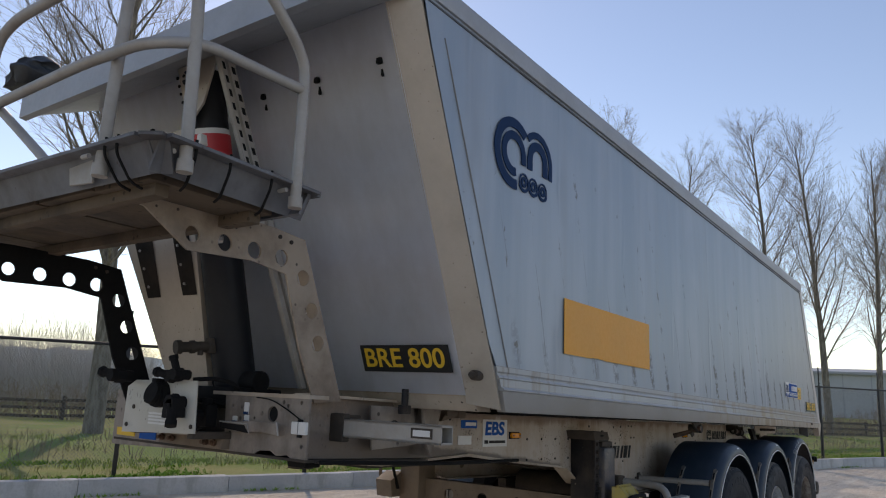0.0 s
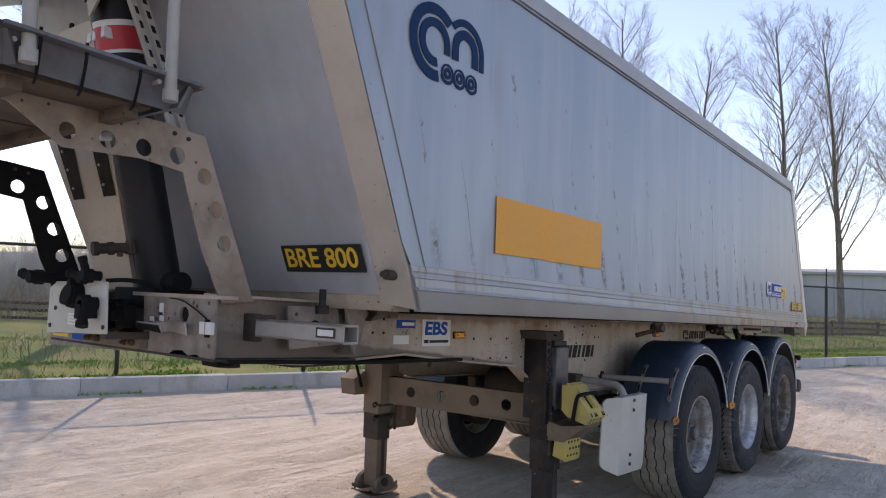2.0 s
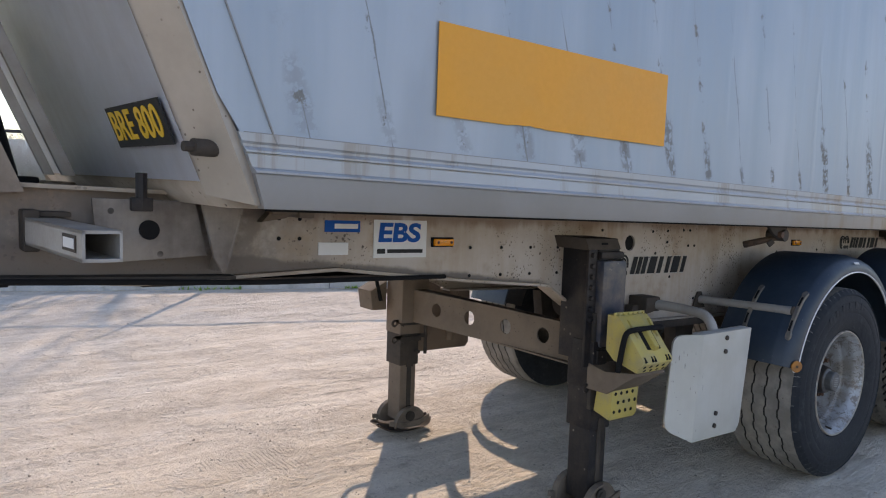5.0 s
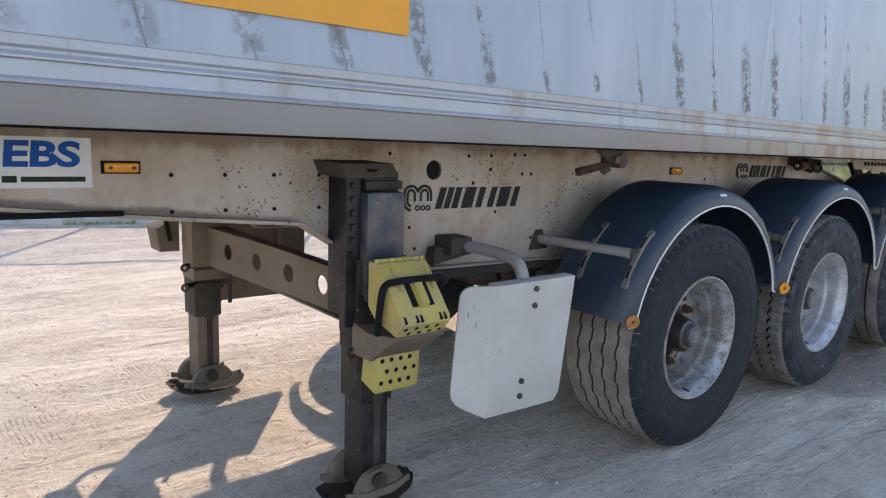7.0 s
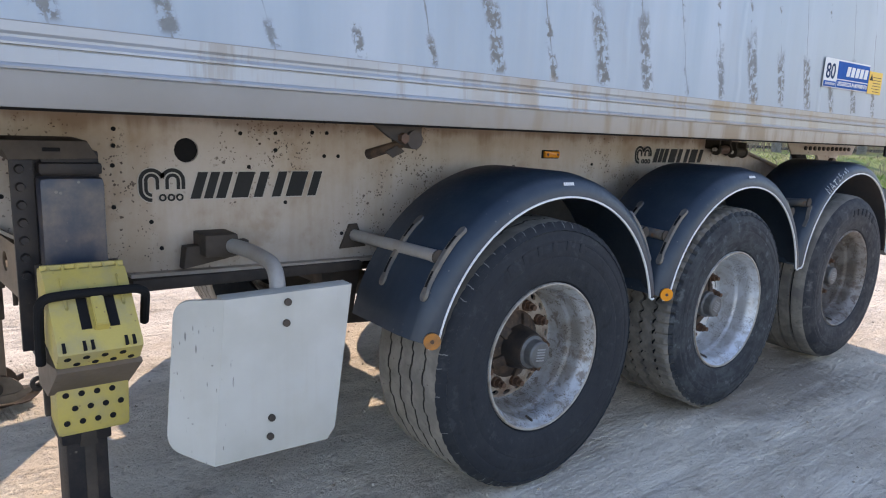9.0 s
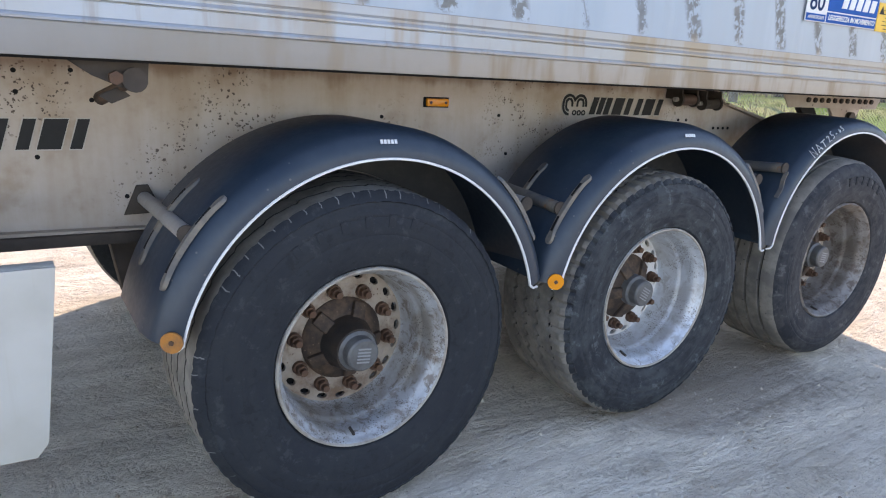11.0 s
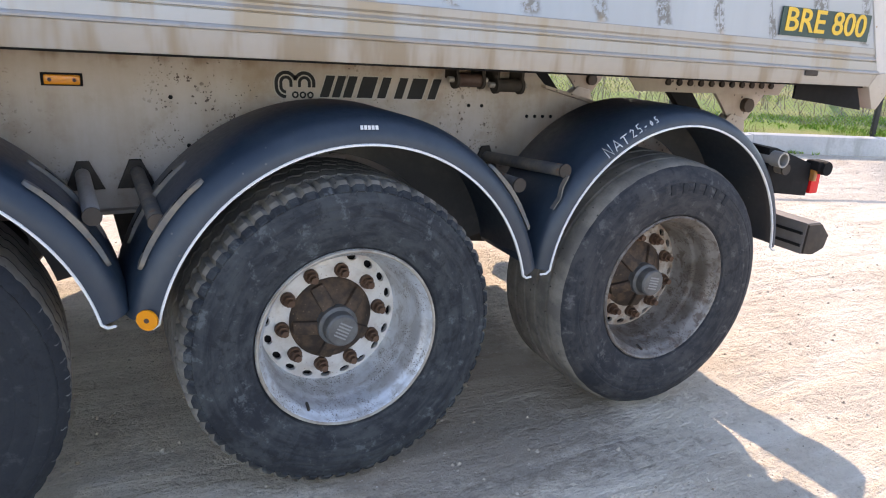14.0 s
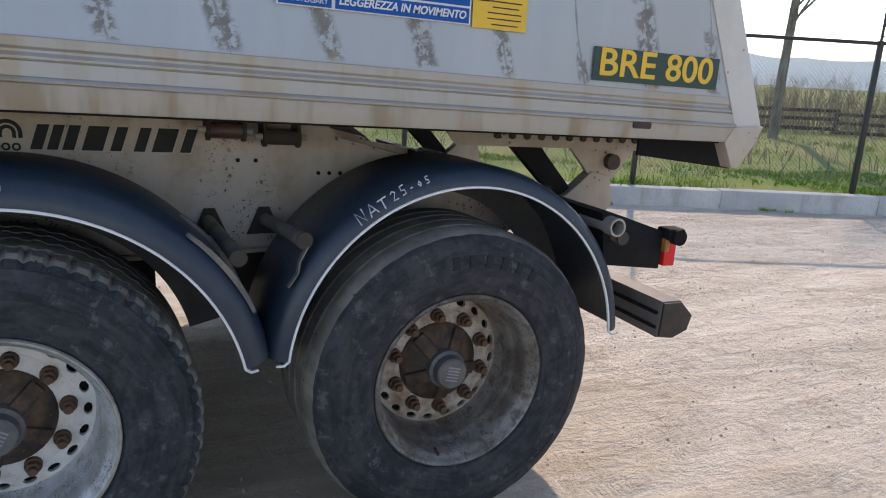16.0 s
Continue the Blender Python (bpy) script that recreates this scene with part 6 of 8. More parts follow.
for x, y in ((-5.08, 0.457), (-4.972, 0.165), (-4.526, 0.165)):
    bm = bmesh.new()
    cyl(bm, (x, y, 2.055), (x, y, 2.095), 0.0255, 12)
    tp("rail_socket", bm, M["railing"])
    bm = bmesh.new()
    cyl(bm, (x - 0.035, y + 0.01, 2.115), (x - 0.035, y + 0.05, 2.115), 0.008, 8)
    tp("rail_bolt", bm, M["railing"])

# folded black sheet on the hood's far corner
bm = bmesh.new()
bmesh.ops.create_icosphere(bm, subdivisions=4, radius=0.5)
for v in bm.verts:
    n = noise.noise_vector(v.co * 3.1) * 0.2
    v.co = Vector(((v.co.x + n.x) * 0.26, (v.co.y + n.y) * 0.32, max(v.co.z + n.z, -0.3) * 0.22))
    v.co = Vector((-4.53 + v.co.x, 2.38 + v.co.y, 3.06 + v.co.z + 0.1 * v.co.x))
part("rolled_tarpaulin", bm, M["tarp"], trailer, "crumpled black rolled tarpaulin lashed on the hood", shear=K)

# outrigger tube with open end
bm = bmesh.new()
m = pose(-3.825, 0, 0, 0, 0, 5)
for (a, b, c, d) in ((-0.045, 0.045, 1.262, 1.270), (-0.045, 0.045, 1.328, 1.336), (-0.045, -0.038, 1.262, 1.336), (0.038, 0.045, 1.262, 1.336)):
    box(bm, a, b, -0.02, 0.49, c - 0.006, d - 0.006, 0.0, m)
outr = tp("outrigger_tube", bm, M["railing"], "grimy square outrigger tube with an open end")
bm = bmesh.new()
box(bm, -0.0475, -0.045, 0.02, 0.12, 1.275, 1.315, 0.0, m)
tp("tube_label", bm, M["under"], parent=outr)
bm = bmesh.new()
box(bm, -0.049, -0.0475, 0.03, 0.11, 1.283, 1.307, 0.0, m)
tp("label_print", bm, M["label"], parent=outr)
bm = bmesh.new()
box(bm, -3.915, -3.872, 0.455, WEB, 1.235, 1.352, 0.008)
box(bm, -3.90, -3.79, 0.47, WEB, 1.332, 1.347, 0.005)
tp("outrigger_bracket", bm, M["under"])
# folded stop plate, its gusset and the upright pin
bm = bmesh.new()
prism(bm, [(-3.44, 1.39), (-3.31, 1.39), (-3.33, 1.30), (-3.37, 1.17), (-3.40, 1.22)], "y", 0.40, 0.42, 0.004)
prism(bm, [(-3.31, 1.39), (-3.30, 1.39), (-3.36, 1.17), (-3.37, 1.17)], "y", 0.40, WEB, 0.002)
tp("stop_plate", bm, M["grimy"], "grimy folded stop plate")
bm = bmesh.new()
prism(bm, [(-3.74, 1.39), (-3.44, 1.39), (-3.40, 1.22), (-3.72, 1.20)], "y", 0.46, 0.472, 0.003)
tp("side_plate", bm, M["grimy"], "grimy side plate with a round hole")
# black disc on the plate draws the shade of a round hole
bm = bmesh.new()
cyl(bm, (-3.58, 0.452, 1.30), (-3.58, 0.464, 1.30), 0.03, 16)
tp("hole_shade", bm, M["black"])
bm = bmesh.new()
cyl(bm, (-3.63, 0.36, 1.37), (-3.63, 0.36, 1.47), 0.016, 10)
box(bm, -3.66, -3.60, 0.345, 0.375, 1.36, 1.40, 0.006)
tp("locking_pin", bm, M["legblack"])
bm = bmesh.new()
cyl(bm, (-3.72, 0.9, 1.10), (-3.72, 0.9, 1.16), 0.045, 18)
cyl(bm, (-3.72, 0.9, 1.085), (-3.72, 0.9, 1.10), 0.06, 18)
tp("kingpin", bm, M["under"])
bm = bmesh.new()
prism(bm, [(-4.02, 1.125), (-3.94, 1.125), (-3.93, 1.155), (-4.03, 1.155)], "y", 0.55, 0.66, 0.006)
tp("lower_cleat", bm, M["rubber"])
bm = bmesh.new()
tube(bm, curve_points([(-4.05, 0.44, 1.158), (-3.2, 0.44, 1.13), (-2.4, 0.5, 1.12)], 0.1), 0.009, 8)
tp("air_line", bm, M["rubber"])

# ---- landing legs ----


def landing_leg(xo, yo, far):
    """xo, yo: the leg's middle; the near leg carries a gear housing on its outer side."""
    s = 1 if far else -1
    mat, mat2 = (M["brown"], M["under"]) if far else (M["legblack"], M["legblack"])
    low = K * xo  # brings a sheared height back to the level ground
    bm = bmesh.new()
    box(bm, xo - 0.08, xo + 0.07, yo - 0.08, yo + 0.08, 0.58, 1.265, 0.010)
    leg = tp("landing_leg", bm, mat, "scuffed steel landing leg standing on the yard")
    if not far:
        bm = bmesh.new()
        box(bm, xo - 0.096, xo + 0.074, yo - 0.125, yo + 0.03, 0.79, 1.195, 0.022)
        tp("gear_housing", bm, M["legnavy"], "grimy navy-black rounded housing", parent=leg)
        bm = bmesh.new()
        box(bm, xo - 0.09, xo + 0.072, yo - 0.105, yo + 0.03, 1.200, 1.232, 0.008)
        tp("housing_ridge", bm, M["legblack"], parent=leg)
        bm = bmesh.new()
        prism(bm, [(xo - 0.183, 1.292), (xo + 0.04, 1.292), (xo + 0.068, 1.243), (xo - 0.158, 1.238)], "y", yo - 0.085, WEB, 0.005)
        cap = tp("mounting_cap", bm, M["under"], "rusty folded cap plate", parent=leg)
        bm = bmesh.new()
        box(bm, xo - 0.075, xo - 0.03, yo - 0.088, yo - 0.08, 1.262, 1.273, 0.003)
        tp("cap_catch", bm, M["rubber"], parent=cap)
        bm = bmesh.new()
        box(bm, xo - 0.157, xo - 0.098, yo - 0.086, yo - 0.072, 0.70, 1.24, 0.004)
        tp("bolted_flange", bm, M["legblack"], parent=leg)
        bm = bmesh.new()
        box(bm, xo - 0.115, xo - 0.08, yo - 0.06, WEB, 0.72, 1.245, 0.004)
        tp("mounting_plate", bm, M["legblack"], parent=leg)
        for k in range(7):
            bm = bmesh.new()
            cyl(bm, (xo - 0.134, yo - 0.085, 1.215 - k * 0.049), (xo - 0.134, yo - 0.100, 1.215 - k * 0.049), 0.0135, 12, 0.010)
            tp("bolt", bm, M["legblack"], parent=leg)
        bm = bmesh.new()
        box(bm, xo - 0.12, xo - 0.02, yo - 0.11, yo + 0.02, 0.66, 0.82, 0.008)
        box(bm, xo - 0.10, xo - 0.04, yo - 0.118, yo - 0.10, 0.71, 0.78, 0.004)
        tp("gear_bracket", bm, M["legblack"], parent=leg)
    else:
        bm = bmesh.new()
        box(bm, xo - 0.10, xo + 0.10, yo - 0.12, yo + 0.02, 0.66, 1.2, 0.008)
        tp("mounting_plate", bm, M["brown"], parent=leg)
        bm = bmesh.new()
        prism(bm, [(xo - 0.22, 0.84), (xo - 0.10, 0.90), (xo - 0.10, 0.72), (xo - 0.20, 0.72)], "y", yo + 0.05, yo + 0.2, 0.006)
        tp("crank_bracket", bm, M["brown"], parent=leg)
    bm = bmesh.new()
    box(bm, xo - 0.075, xo + 0.066, yo - 0.076, yo + 0.076, 0.385, 0.60, 0.008)
    collar = tp("leg_collar", bm, mat2, parent=leg)
    bm = bmesh.new()
    prism(bm, [(xo - 0.025, 0.375), (xo + 0.025, 0.375), (xo + 0.018, 0.44), (xo - 0.018, 0.44)], "y", yo - 0.079, yo - 0.072)
    tp("collar_notch", bm, M["under"], parent=collar)
    bm = bmesh.new()
    box(bm, xo - 0.062, xo + 0.056, yo - 0.065, yo + 0.065, 0.07 + low, 0.5, 0.008)
    tube_in = tp("inner_tube", bm, mat, parent=leg)
    bm = bmesh.new()
    box(bm, xo - 0.012, xo + 0.02, yo - 0.069, yo - 0.06, 0.12 + low, 0.40, 0.003)
    tp("guide_strip", bm, M["under"], parent=tube_in)
    # clamping straps with drilled ears and a hanging pin
    for z in ((0.552, 0.655) if far else (0.60,)):
        bm = bmesh.new()
        ear = [(xo - 0.125 - 0.022 * math.sin(a), z + 0.022 * math.cos(a)) for a in [math.pi * k / 8 for k in range(9)]]
        plate_with_holes(bm, ear[::-1] + [(xo - 0.06, z + 0.024), (xo - 0.06, z - 0.024)][::-1], [(xo - 0.125, z, 0.0105)], "y", yo - 0.088, yo - 0.078)
        box(bm, xo - 0.08, xo + 0.075, yo - 0.090, yo - 0.077, z - 0.016, z + 0.016, 0.003)
        tp("strap_ear", bm, mat2, parent=leg)
    if far:
        bm = bmesh.new()
        box(bm, xo + 0.06, xo + 0.125, yo - 0.088, yo - 0.076, 0.555, 0.580, 0.003)
        cyl(bm, (xo + 0.112, yo - 0.082, 0.64), (xo + 0.112, yo - 0.082, 0.45), 0.011, 10)
        tp("hanging_pin", bm, mat2, parent=leg)
    for dx, dz in ((-0.05, 0.66), (0.045, 0.66), (-0.05, 0.70), (0.045, 0.47)):
        bm = bmesh.new()
        cyl(bm, (xo + dx, yo - 0.105, dz), (xo + dx, yo - 0.075, dz), 0.012, 6)
        tp("bolt", bm, mat2, parent=leg)
    # dished rocking foot: a pan with turned-up rim and two arched cheeks on a pivot
    bm = bmesh.new()
    nu, nv = 16, 10
    rows = []
    for i in range(nu + 1):
        u = -1 + 2 * i / nu
        row = []
        for j in range(nv + 1):
            v = -1 + 2 * j / nv
            wide = 0.14 * math.sqrt(1 - 0.90 * u * u)
            lift = 0.050 * abs(u) ** 2.2 + 0.020 * abs(v) ** 4 * (1 - abs(u)) + 0.020 * noise.noise((u * 2 + yo * 9, v * 2, 1))
            row.append(bm.verts.new((xo + 0.205 * u, yo + wide * v, 0.010 + low + lift)))
        rows.append(row)
    for a, b in zip(rows, rows[1:]):
        for j in range(nv):
            bm.faces.new((a[j], a[j + 1], b[j + 1], b[j]))
    bmesh.ops.solidify(bm, geom=list(bm.faces), thickness=0.007)
    bmesh.ops.recalc_face_normals(bm, faces=bm.faces)
    pan = tp("foot_plate", bm, M["foot"], parent=leg, smooth=50)
    for sx in (-1, 1):
        bm = bmesh.new()
        cyl(bm, (xo + sx * 0.178, yo, 0.048 + low), (xo + sx * 0.178, yo, 0.056 + low), 0.012, 10)
        tp("foot_hole", bm, M["black"], parent=pan)
    for yy, back in ((yo - 0.092, False), (yo + 0.080, True)):
        bm = bmesh.new()
        arch = [(xo + 0.005 + 0.118 * math.cos(math.pi * k / 14), 0.050 + low + 0.115 * math.sin(math.pi * k / 14) ** 0.9) for k in range(15)]
        prism(bm, arch + [(xo - 0.06, 0.030 + low), (xo + 0.07, 0.030 + low)], "y", yy, yy + 0.012, 0.003)
        cheek = tp("foot_cheek", bm, M["foot"], parent=leg)
        # turned rim that follows the arch
        bm = bmesh.new()
        out = -0.022 if not back else 0.034
        ring0 = [(x, z) for x, z in arch]
        ya, yb = (yy + out, yy + 0.002) if not back else (yy + 0.010, yy + out)
        for (xa, za), (xb, zb) in zip(ring0[7:], ring0[8:]):
            prism(bm, [(xa, za), (xb, zb), (xb, zb - 0.009), (xa, za - 0.009)], "y", ya, yb)
        tp("cheek_rim", bm, M["foot"], parent=cheek)
        bm = bmesh.new()
        lip = [(xo - 0.15, 0.062 + low), (xo - 0.05, 0.040 + low), (xo + 0.08, 0.048 + low), (xo + 0.145, 0.072 + low)]
        for (xa, za), (xb, zb) in zip(lip, lip[1:]):
            prism(bm, [(xa, za), (xb, zb), (xb, zb + 0.028), (xa, za + 0.028)], "y", yy - 0.010 if not back else yy + 0.012, yy if not back else yy + 0.022, 0.002)
        tp("cheek_lip", bm, M["foot"], parent=cheek)
    bm = bmesh.new()
    cyl(bm, (xo, yo - 0.112, 0.105 + low), (xo, yo + 0.110, 0.105 + low), 0.017, 12)
    cyl(bm, (xo, yo - 0.106, 0.105 + low), (xo, yo - 0.096, 0.105 + low), 0.032, 16)
    tp("pivot_bolt", bm, M["under"], parent=leg)
    return leg


landing_leg(-1.545, 0.425, False)
landing_leg(-1.625, 1.87, True)

# pierced cross beam between the legs
bm = bmesh.new()
plate_with_holes(bm, [(0.50, 0.665), (1.80, 0.665), (1.80, 0.865), (0.50, 0.865)], [(y, 0.77, 0.04) for y in (0.72, 0.98, 1.26, 1.54)], "x", -1.60, -1.592)
for v in bm.verts:
    v.co.x -= 0.06 * (v.co.y - 1.1)
xb = tp("cross_beam", bm, M["brown"], "brown muddy cross beam with round holes")
bm = bmesh.new()
box(bm, -1.60, -1.54, 0.50, 1.80, 0.857, 0.865)
box(bm, -1.60, -1.54, 0.50, 1.80, 0.665, 0.673)
tp("beam_lip", bm, M["brown"], parent=xb)
bm = bmesh.new()
cyl(bm, (-1.5, 0.45, 0.80), (-1.5, 1.85, 0.80), 0.016, 10)
tp("drive_shaft", bm, M["under"])
bm = bmesh.new()
prism(bm, [(-1.62, 1.02), (-1.54, 1.02), (-1.92, 1.13), (-1.98, 1.13)], "y", 0.54, 0.60, 0.004)
tp("leg_brace", bm, M["chassis"])
bm = bmesh.new()
prism(bm, [(-1.62, 1.0), (-1.54, 1.0), (-1.92, 1.12), (-1.98, 1.12)], "y", 1.74, 1.80, 0.004)
tp("leg_brace", bm, M["brown"])
# spare sheet and box hanging at the far side
bm = bmesh.new()
prism(bm, [(-1.46, 0.385), (-0.935, 0.385), (-0.905, 0.415), (-0.905, 0.873), (-1.46, 0.873)], "y", 2.085, 2.10, 0.004)
far_sheet = tp("far_guard_sheet", bm, M["brown"], "brown back of the spray guard sheet")
bm = bmesh.new()
tube(bm, curve_points([(-1.10, mirrored(0.55), 0.945), (-1.07, 1.95, 0.945), (-1.06, 2.05, 0.93), (-1.07, 2.065, 0.82), (-1.09, 2.07, 0.45)], 0.08, 7), 0.028, 14)
tp("guard_arm", bm, M["brown"], parent=far_sheet)
bm = bmesh.new()
tube(bm, curve_points([(-1.42, 2.16, 1.0), (-1.54, 2.22, 1.0), (-1.61, 2.24, 0.90), (-1.58, 2.24, 0.79), (-1.44, 2.20, 0.78)], 0.06), 0.014, 8)
tp("crank_hoop", bm, M["brown"], "bent steel hoop beside the far leg")
bm = bmesh.new()
tube(bm, curve_points([(-1.78, 1.9, 0.78), (-1.80, 1.96, 0.98), (-1.76, 1.9, 1.08)], 0.05), 0.012, 8)
tp("hose", bm, M["rubber"])

# ---- spray guard sheet on the near side ----
bm = bmesh.new()


def corner_round(pts, idx, r, n=5):
    out = []
    m = len(pts)
    for i, p in enumerate(pts):
        if i not in idx:
            out.append(p)
            continue
        p, a, b = Vector(p), Vector(pts[i - 1]), Vector(pts[(i + 1) % m])
        s, e = p + (a - p).normalized() * r, p + (b - p).normalized() * r
        for k in range(n + 1):
            t = k / n
            q = (1 - t) ** 2 * s + 2 * t * (1 - t) * p + t * t * e
            out.append((q.x, q.y))
    return out


prism(bm, corner_round([(-1.28, 0.369), (-0.905, 0.364), (-0.876, 0.40), (-0.82, 0.877), (-1.24, 0.873)], {2}, 0.01), "y", 0.03, 0.045, 0.003)
guard = tp("spray_guard", bm, M["white"], "scuffed white folded spray guard sheet hung on a curved arm")
bm = bmesh.new()
wing = corner_round([(0.0, 0.369), (0.14, 0.425), (0.14, 0.865), (0.0, 0.873)], {1, 2}, 0.05)
vs = []
for w in (0.0, 0.012):
    vs.append([bm.verts.new((-1.279 + (z - 0.369) / 0.505 * 0.04 - u * 0.84 + w * 0.5, 0.031 + u * 0.55 + w, z)) for u, z in wing])
bm.faces.new(vs[0]), bm.faces.new(vs[1][::-1])
for i in range(len(wing)):
    bm.faces.new((vs[0][i], vs[1][i], vs[1][(i + 1) % len(wing)], vs[0][(i + 1) % len(wing)]))
bmesh.ops.recalc_face_normals(bm, faces=bm.faces)
tp("guard_wing", bm, M["white"], "white folded wing of the sheet", parent=guard)
bm = bmesh.new()
prism(bm, [(-1.24, 0.862), (-0.821, 0.866), (-0.821, 0.878), (-1.24, 0.874)], "y", 0.044, 0.09, 0.003)
tp("guard_flange", bm, M["white"], parent=guard)
for x, z in ((-1.045, 0.845), (-1.05, 0.78), (-1.10, 0.485), (-1.105, 0.425)):
    bm = bmesh.new()
    cyl(bm, (x, 0.022, z), (x, 0.031, z), 0.0115, 10)
    tp("bolt", bm, M["under"], parent=guard)
bm = bmesh.new()
tube(bm, curve_points([(-1.07, 0.50, 0.945), (-1.03, 0.34, 0.945), (-1.03, 0.14, 0.935), (-1.045, 0.085, 0.82), (-1.07, 0.08, 0.45)], 0.14, 7), 0.025, 14)
tp("guard_arm", bm, M["railing"], "grey curved tube arm")
bm = bmesh.new()
box(bm, -1.145, -1.03, 0.42, WEB, 0.91, 0.985, 0.008)
prism(bm, [(-1.20, 0.865), (-0.97, 0.905), (-0.97, 0.95), (-1.19, 0.94)], "y", 0.47, 0.52, 0.006)
tp("arm_bracket", bm, M["under"], "dark bracket")
bm = bmesh.new()
prism(bm, [(-1.36, 0.80), (-0.5, 0.80), (-0.5, 0.835), (-1.36, 0.84)], "y", 0.48, WEB + 0.05, 0.004)
tp("lower_angle", bm, M["under"])

# ---- wheel chocks in their holder ----


def chock(profile, x0, x1, sole, face, label):
    """A moulded wheel chock lying across x0..x1. profile: (y, z) outline; sole: the edge with drain holes; face: the edge with the two slots."""
    top = tagged(new("wheel_chock"), label, "chock", "wheel chocks by the landing leg")
    w = x1 - x0
    (sy0, sz0), (sy1, sz1) = sole
    bm = bmesh.new()
    prism(bm, profile, "x", x0, x1, 0.012)
    part("wedge", bm, M["yellow"], top, "faded yellow moulded wedge", shear=K)
    d = Vector((0, sy1 - sy0, sz1 - sz0))
    n = Vector((0, d.z, -d.y)).normalized()
    if n.y > 0:
        n = -n
    rows = max(2, int(d.length / 0.036))
    for i in range(rows):
        for j in range(4):
            t = (i + 0.6) / rows
            q = Vector((x0 + w * (0.12 + 0.21 * j + (0.115 if i % 2 else 0.0)), sy0 + d.y * t, sz0 + d.z * t))
            bm = bmesh.new()
            cyl(bm, q + n * 0.0015, q - n * 0.004, 0.0088, 10)
            part("drain_hole", bm, M["black"], top, shear=K)
    if face:
        (fy0, fz0), (fy1, fz1) = face
        e = Vector((0, fy1 - fy0, fz1 - fz0))
        m = Vector((0, e.z, -e.y)).normalized()
        if m.y > 0:
            m = -m
        for c in (0.375, 0.70):
            a, b = Vector((x0 + w * c, fy0, fz0)) + e * 0.22, Vector((x0 + w * c, fy0, fz0)) + e * 0.78
            bm = bmesh.new()
            u = Vector((1, 0, 0)) * 0.0125
            vs = [bm.verts.new(p + m * h + sgn * u) for h in (0.0015, -0.01) for p in (a, b) for sgn in (-1, 1)]
            bmesh.ops.convex_hull(bm, input=vs)
            part("slot", bm, M["black"], top, shear=K)
        # raised grip between the slots, and a ridge at each side
        for c, hw, t0, t1, hi in ((0.54, 0.019, 0.18, 0.82, 0.022), (0.20, 0.004, -0.02, 0.50, 0.008), (0.86, 0.004, -0.02, 0.50, 0.008)):
            bm = bmesh.new()
            a, b = Vector((x0 + w * c, fy0, fz0)) + e * t0, Vector((x0 + w * c, fy0, fz0)) + e * t1
            u = Vector((1, 0, 0)) * hw
            vs = [bm.verts.new(p + m * h + sgn * u * (1.0 if h < 0 else 0.8)) for p, h in ((a, -0.004), (b, -0.004), (a.lerp(b, 0.06), hi), (a.lerp(b, 0.93), hi)) for sgn in (-1, 1)]
            hull = bmesh.ops.convex_hull(bm, input=vs)
            bmesh.ops.bevel(bm, geom=list(bm.edges), offset=0.0022, segments=2, affect="EDGES")
            part("grip" if hw > 0.01 else "ridge", bm, M["yellow"], top, shear=K)
        for k in range(6):
            bm = bmesh.new()
            xx = x0 + w * (0.1 + 0.16 * k)
            prism(bm, [(0.168, 0.942), (0.195, 0.971), (0.203, 0.971), (0.203, 0.942)], "x", xx - 0.0035, xx + 0.0035, 0.001)
            part("rib", bm, M["yellow"], top, shear=K)
        bm = bmesh.new()
        box(bm, x0 + 0.002, x1 - 0.002, 0.199, 0.212, 0.94, 0.974, 0.004)
        part("back_flange", bm, M["yellow"], top, shear=K)
        for k in (0.08, 0.31, 0.40, 0.79, 0.88):
            bm = bmesh.new()
            q = Vector((x0 + w * k, fy1, fz1)) + e * 0.01
            u = Vector((0.004, 0, 0))
            vs = [bm.verts.new(q + m * h + sgn * u + e * s) for h in (0.002, -0.006) for s in (-0.07, 0.06) for sgn in (-1, 1)]
            bmesh.ops.convex_hull(bm, input=vs)
            part("notch", bm, M["black"], top, shear=K)
    return top


chock([(0.245, 0.962), (0.185, 0.962), (0.165, 0.945), (0.04, 0.795), (0.035, 0.775), (0.075, 0.728), (0.20, 0.76), (0.245, 0.80)], -1.672, -1.460, ((0.038, 0.772), (0.075, 0.730)), ((0.165, 0.945), (0.04, 0.795)), "faded yellow plastic wheel chock strapped in its holder")
chock([(0.225, 0.475), (0.215, 0.49), (0.205, 0.66), (0.22, 0.69), (0.30, 0.62), (0.315, 0.50)], -1.650, -1.458, ((0.215, 0.49), (0.205, 0.66)), None, "faded yellow plastic wheel chock hanging with its sole outwards")
bm = bmesh.new()
prism(bm, [(0.345, 0.60), (0.23, 0.60), (0.075, 0.715), (0.085, 0.725), (0.24, 0.70), (0.345, 0.72)], "x", -1.668, -1.455, 0.003)
holder = tp("chock_holder", bm, M["brown"], "brown rusty steel chock holder")
bm = bmesh.new()
box(bm, -1.66, -1.44, 0.325, 0.345, 0.50, 0.95, 0.004)
tp("holder_back", bm, M["under"], parent=holder)
bm = bmesh.new()
tube(bm, curve_points([(-1.690, 0.155, 0.72), (-1.692, 0.135, 0.84), (-1.690, 0.122, 0.905), (-1.62, 0.112, 0.913), (-1.45, 0.112, 0.912), (-1.425, 0.13, 0.895), (-1.412, 0.20, 0.79)], 0.035), 0.0125, 10)
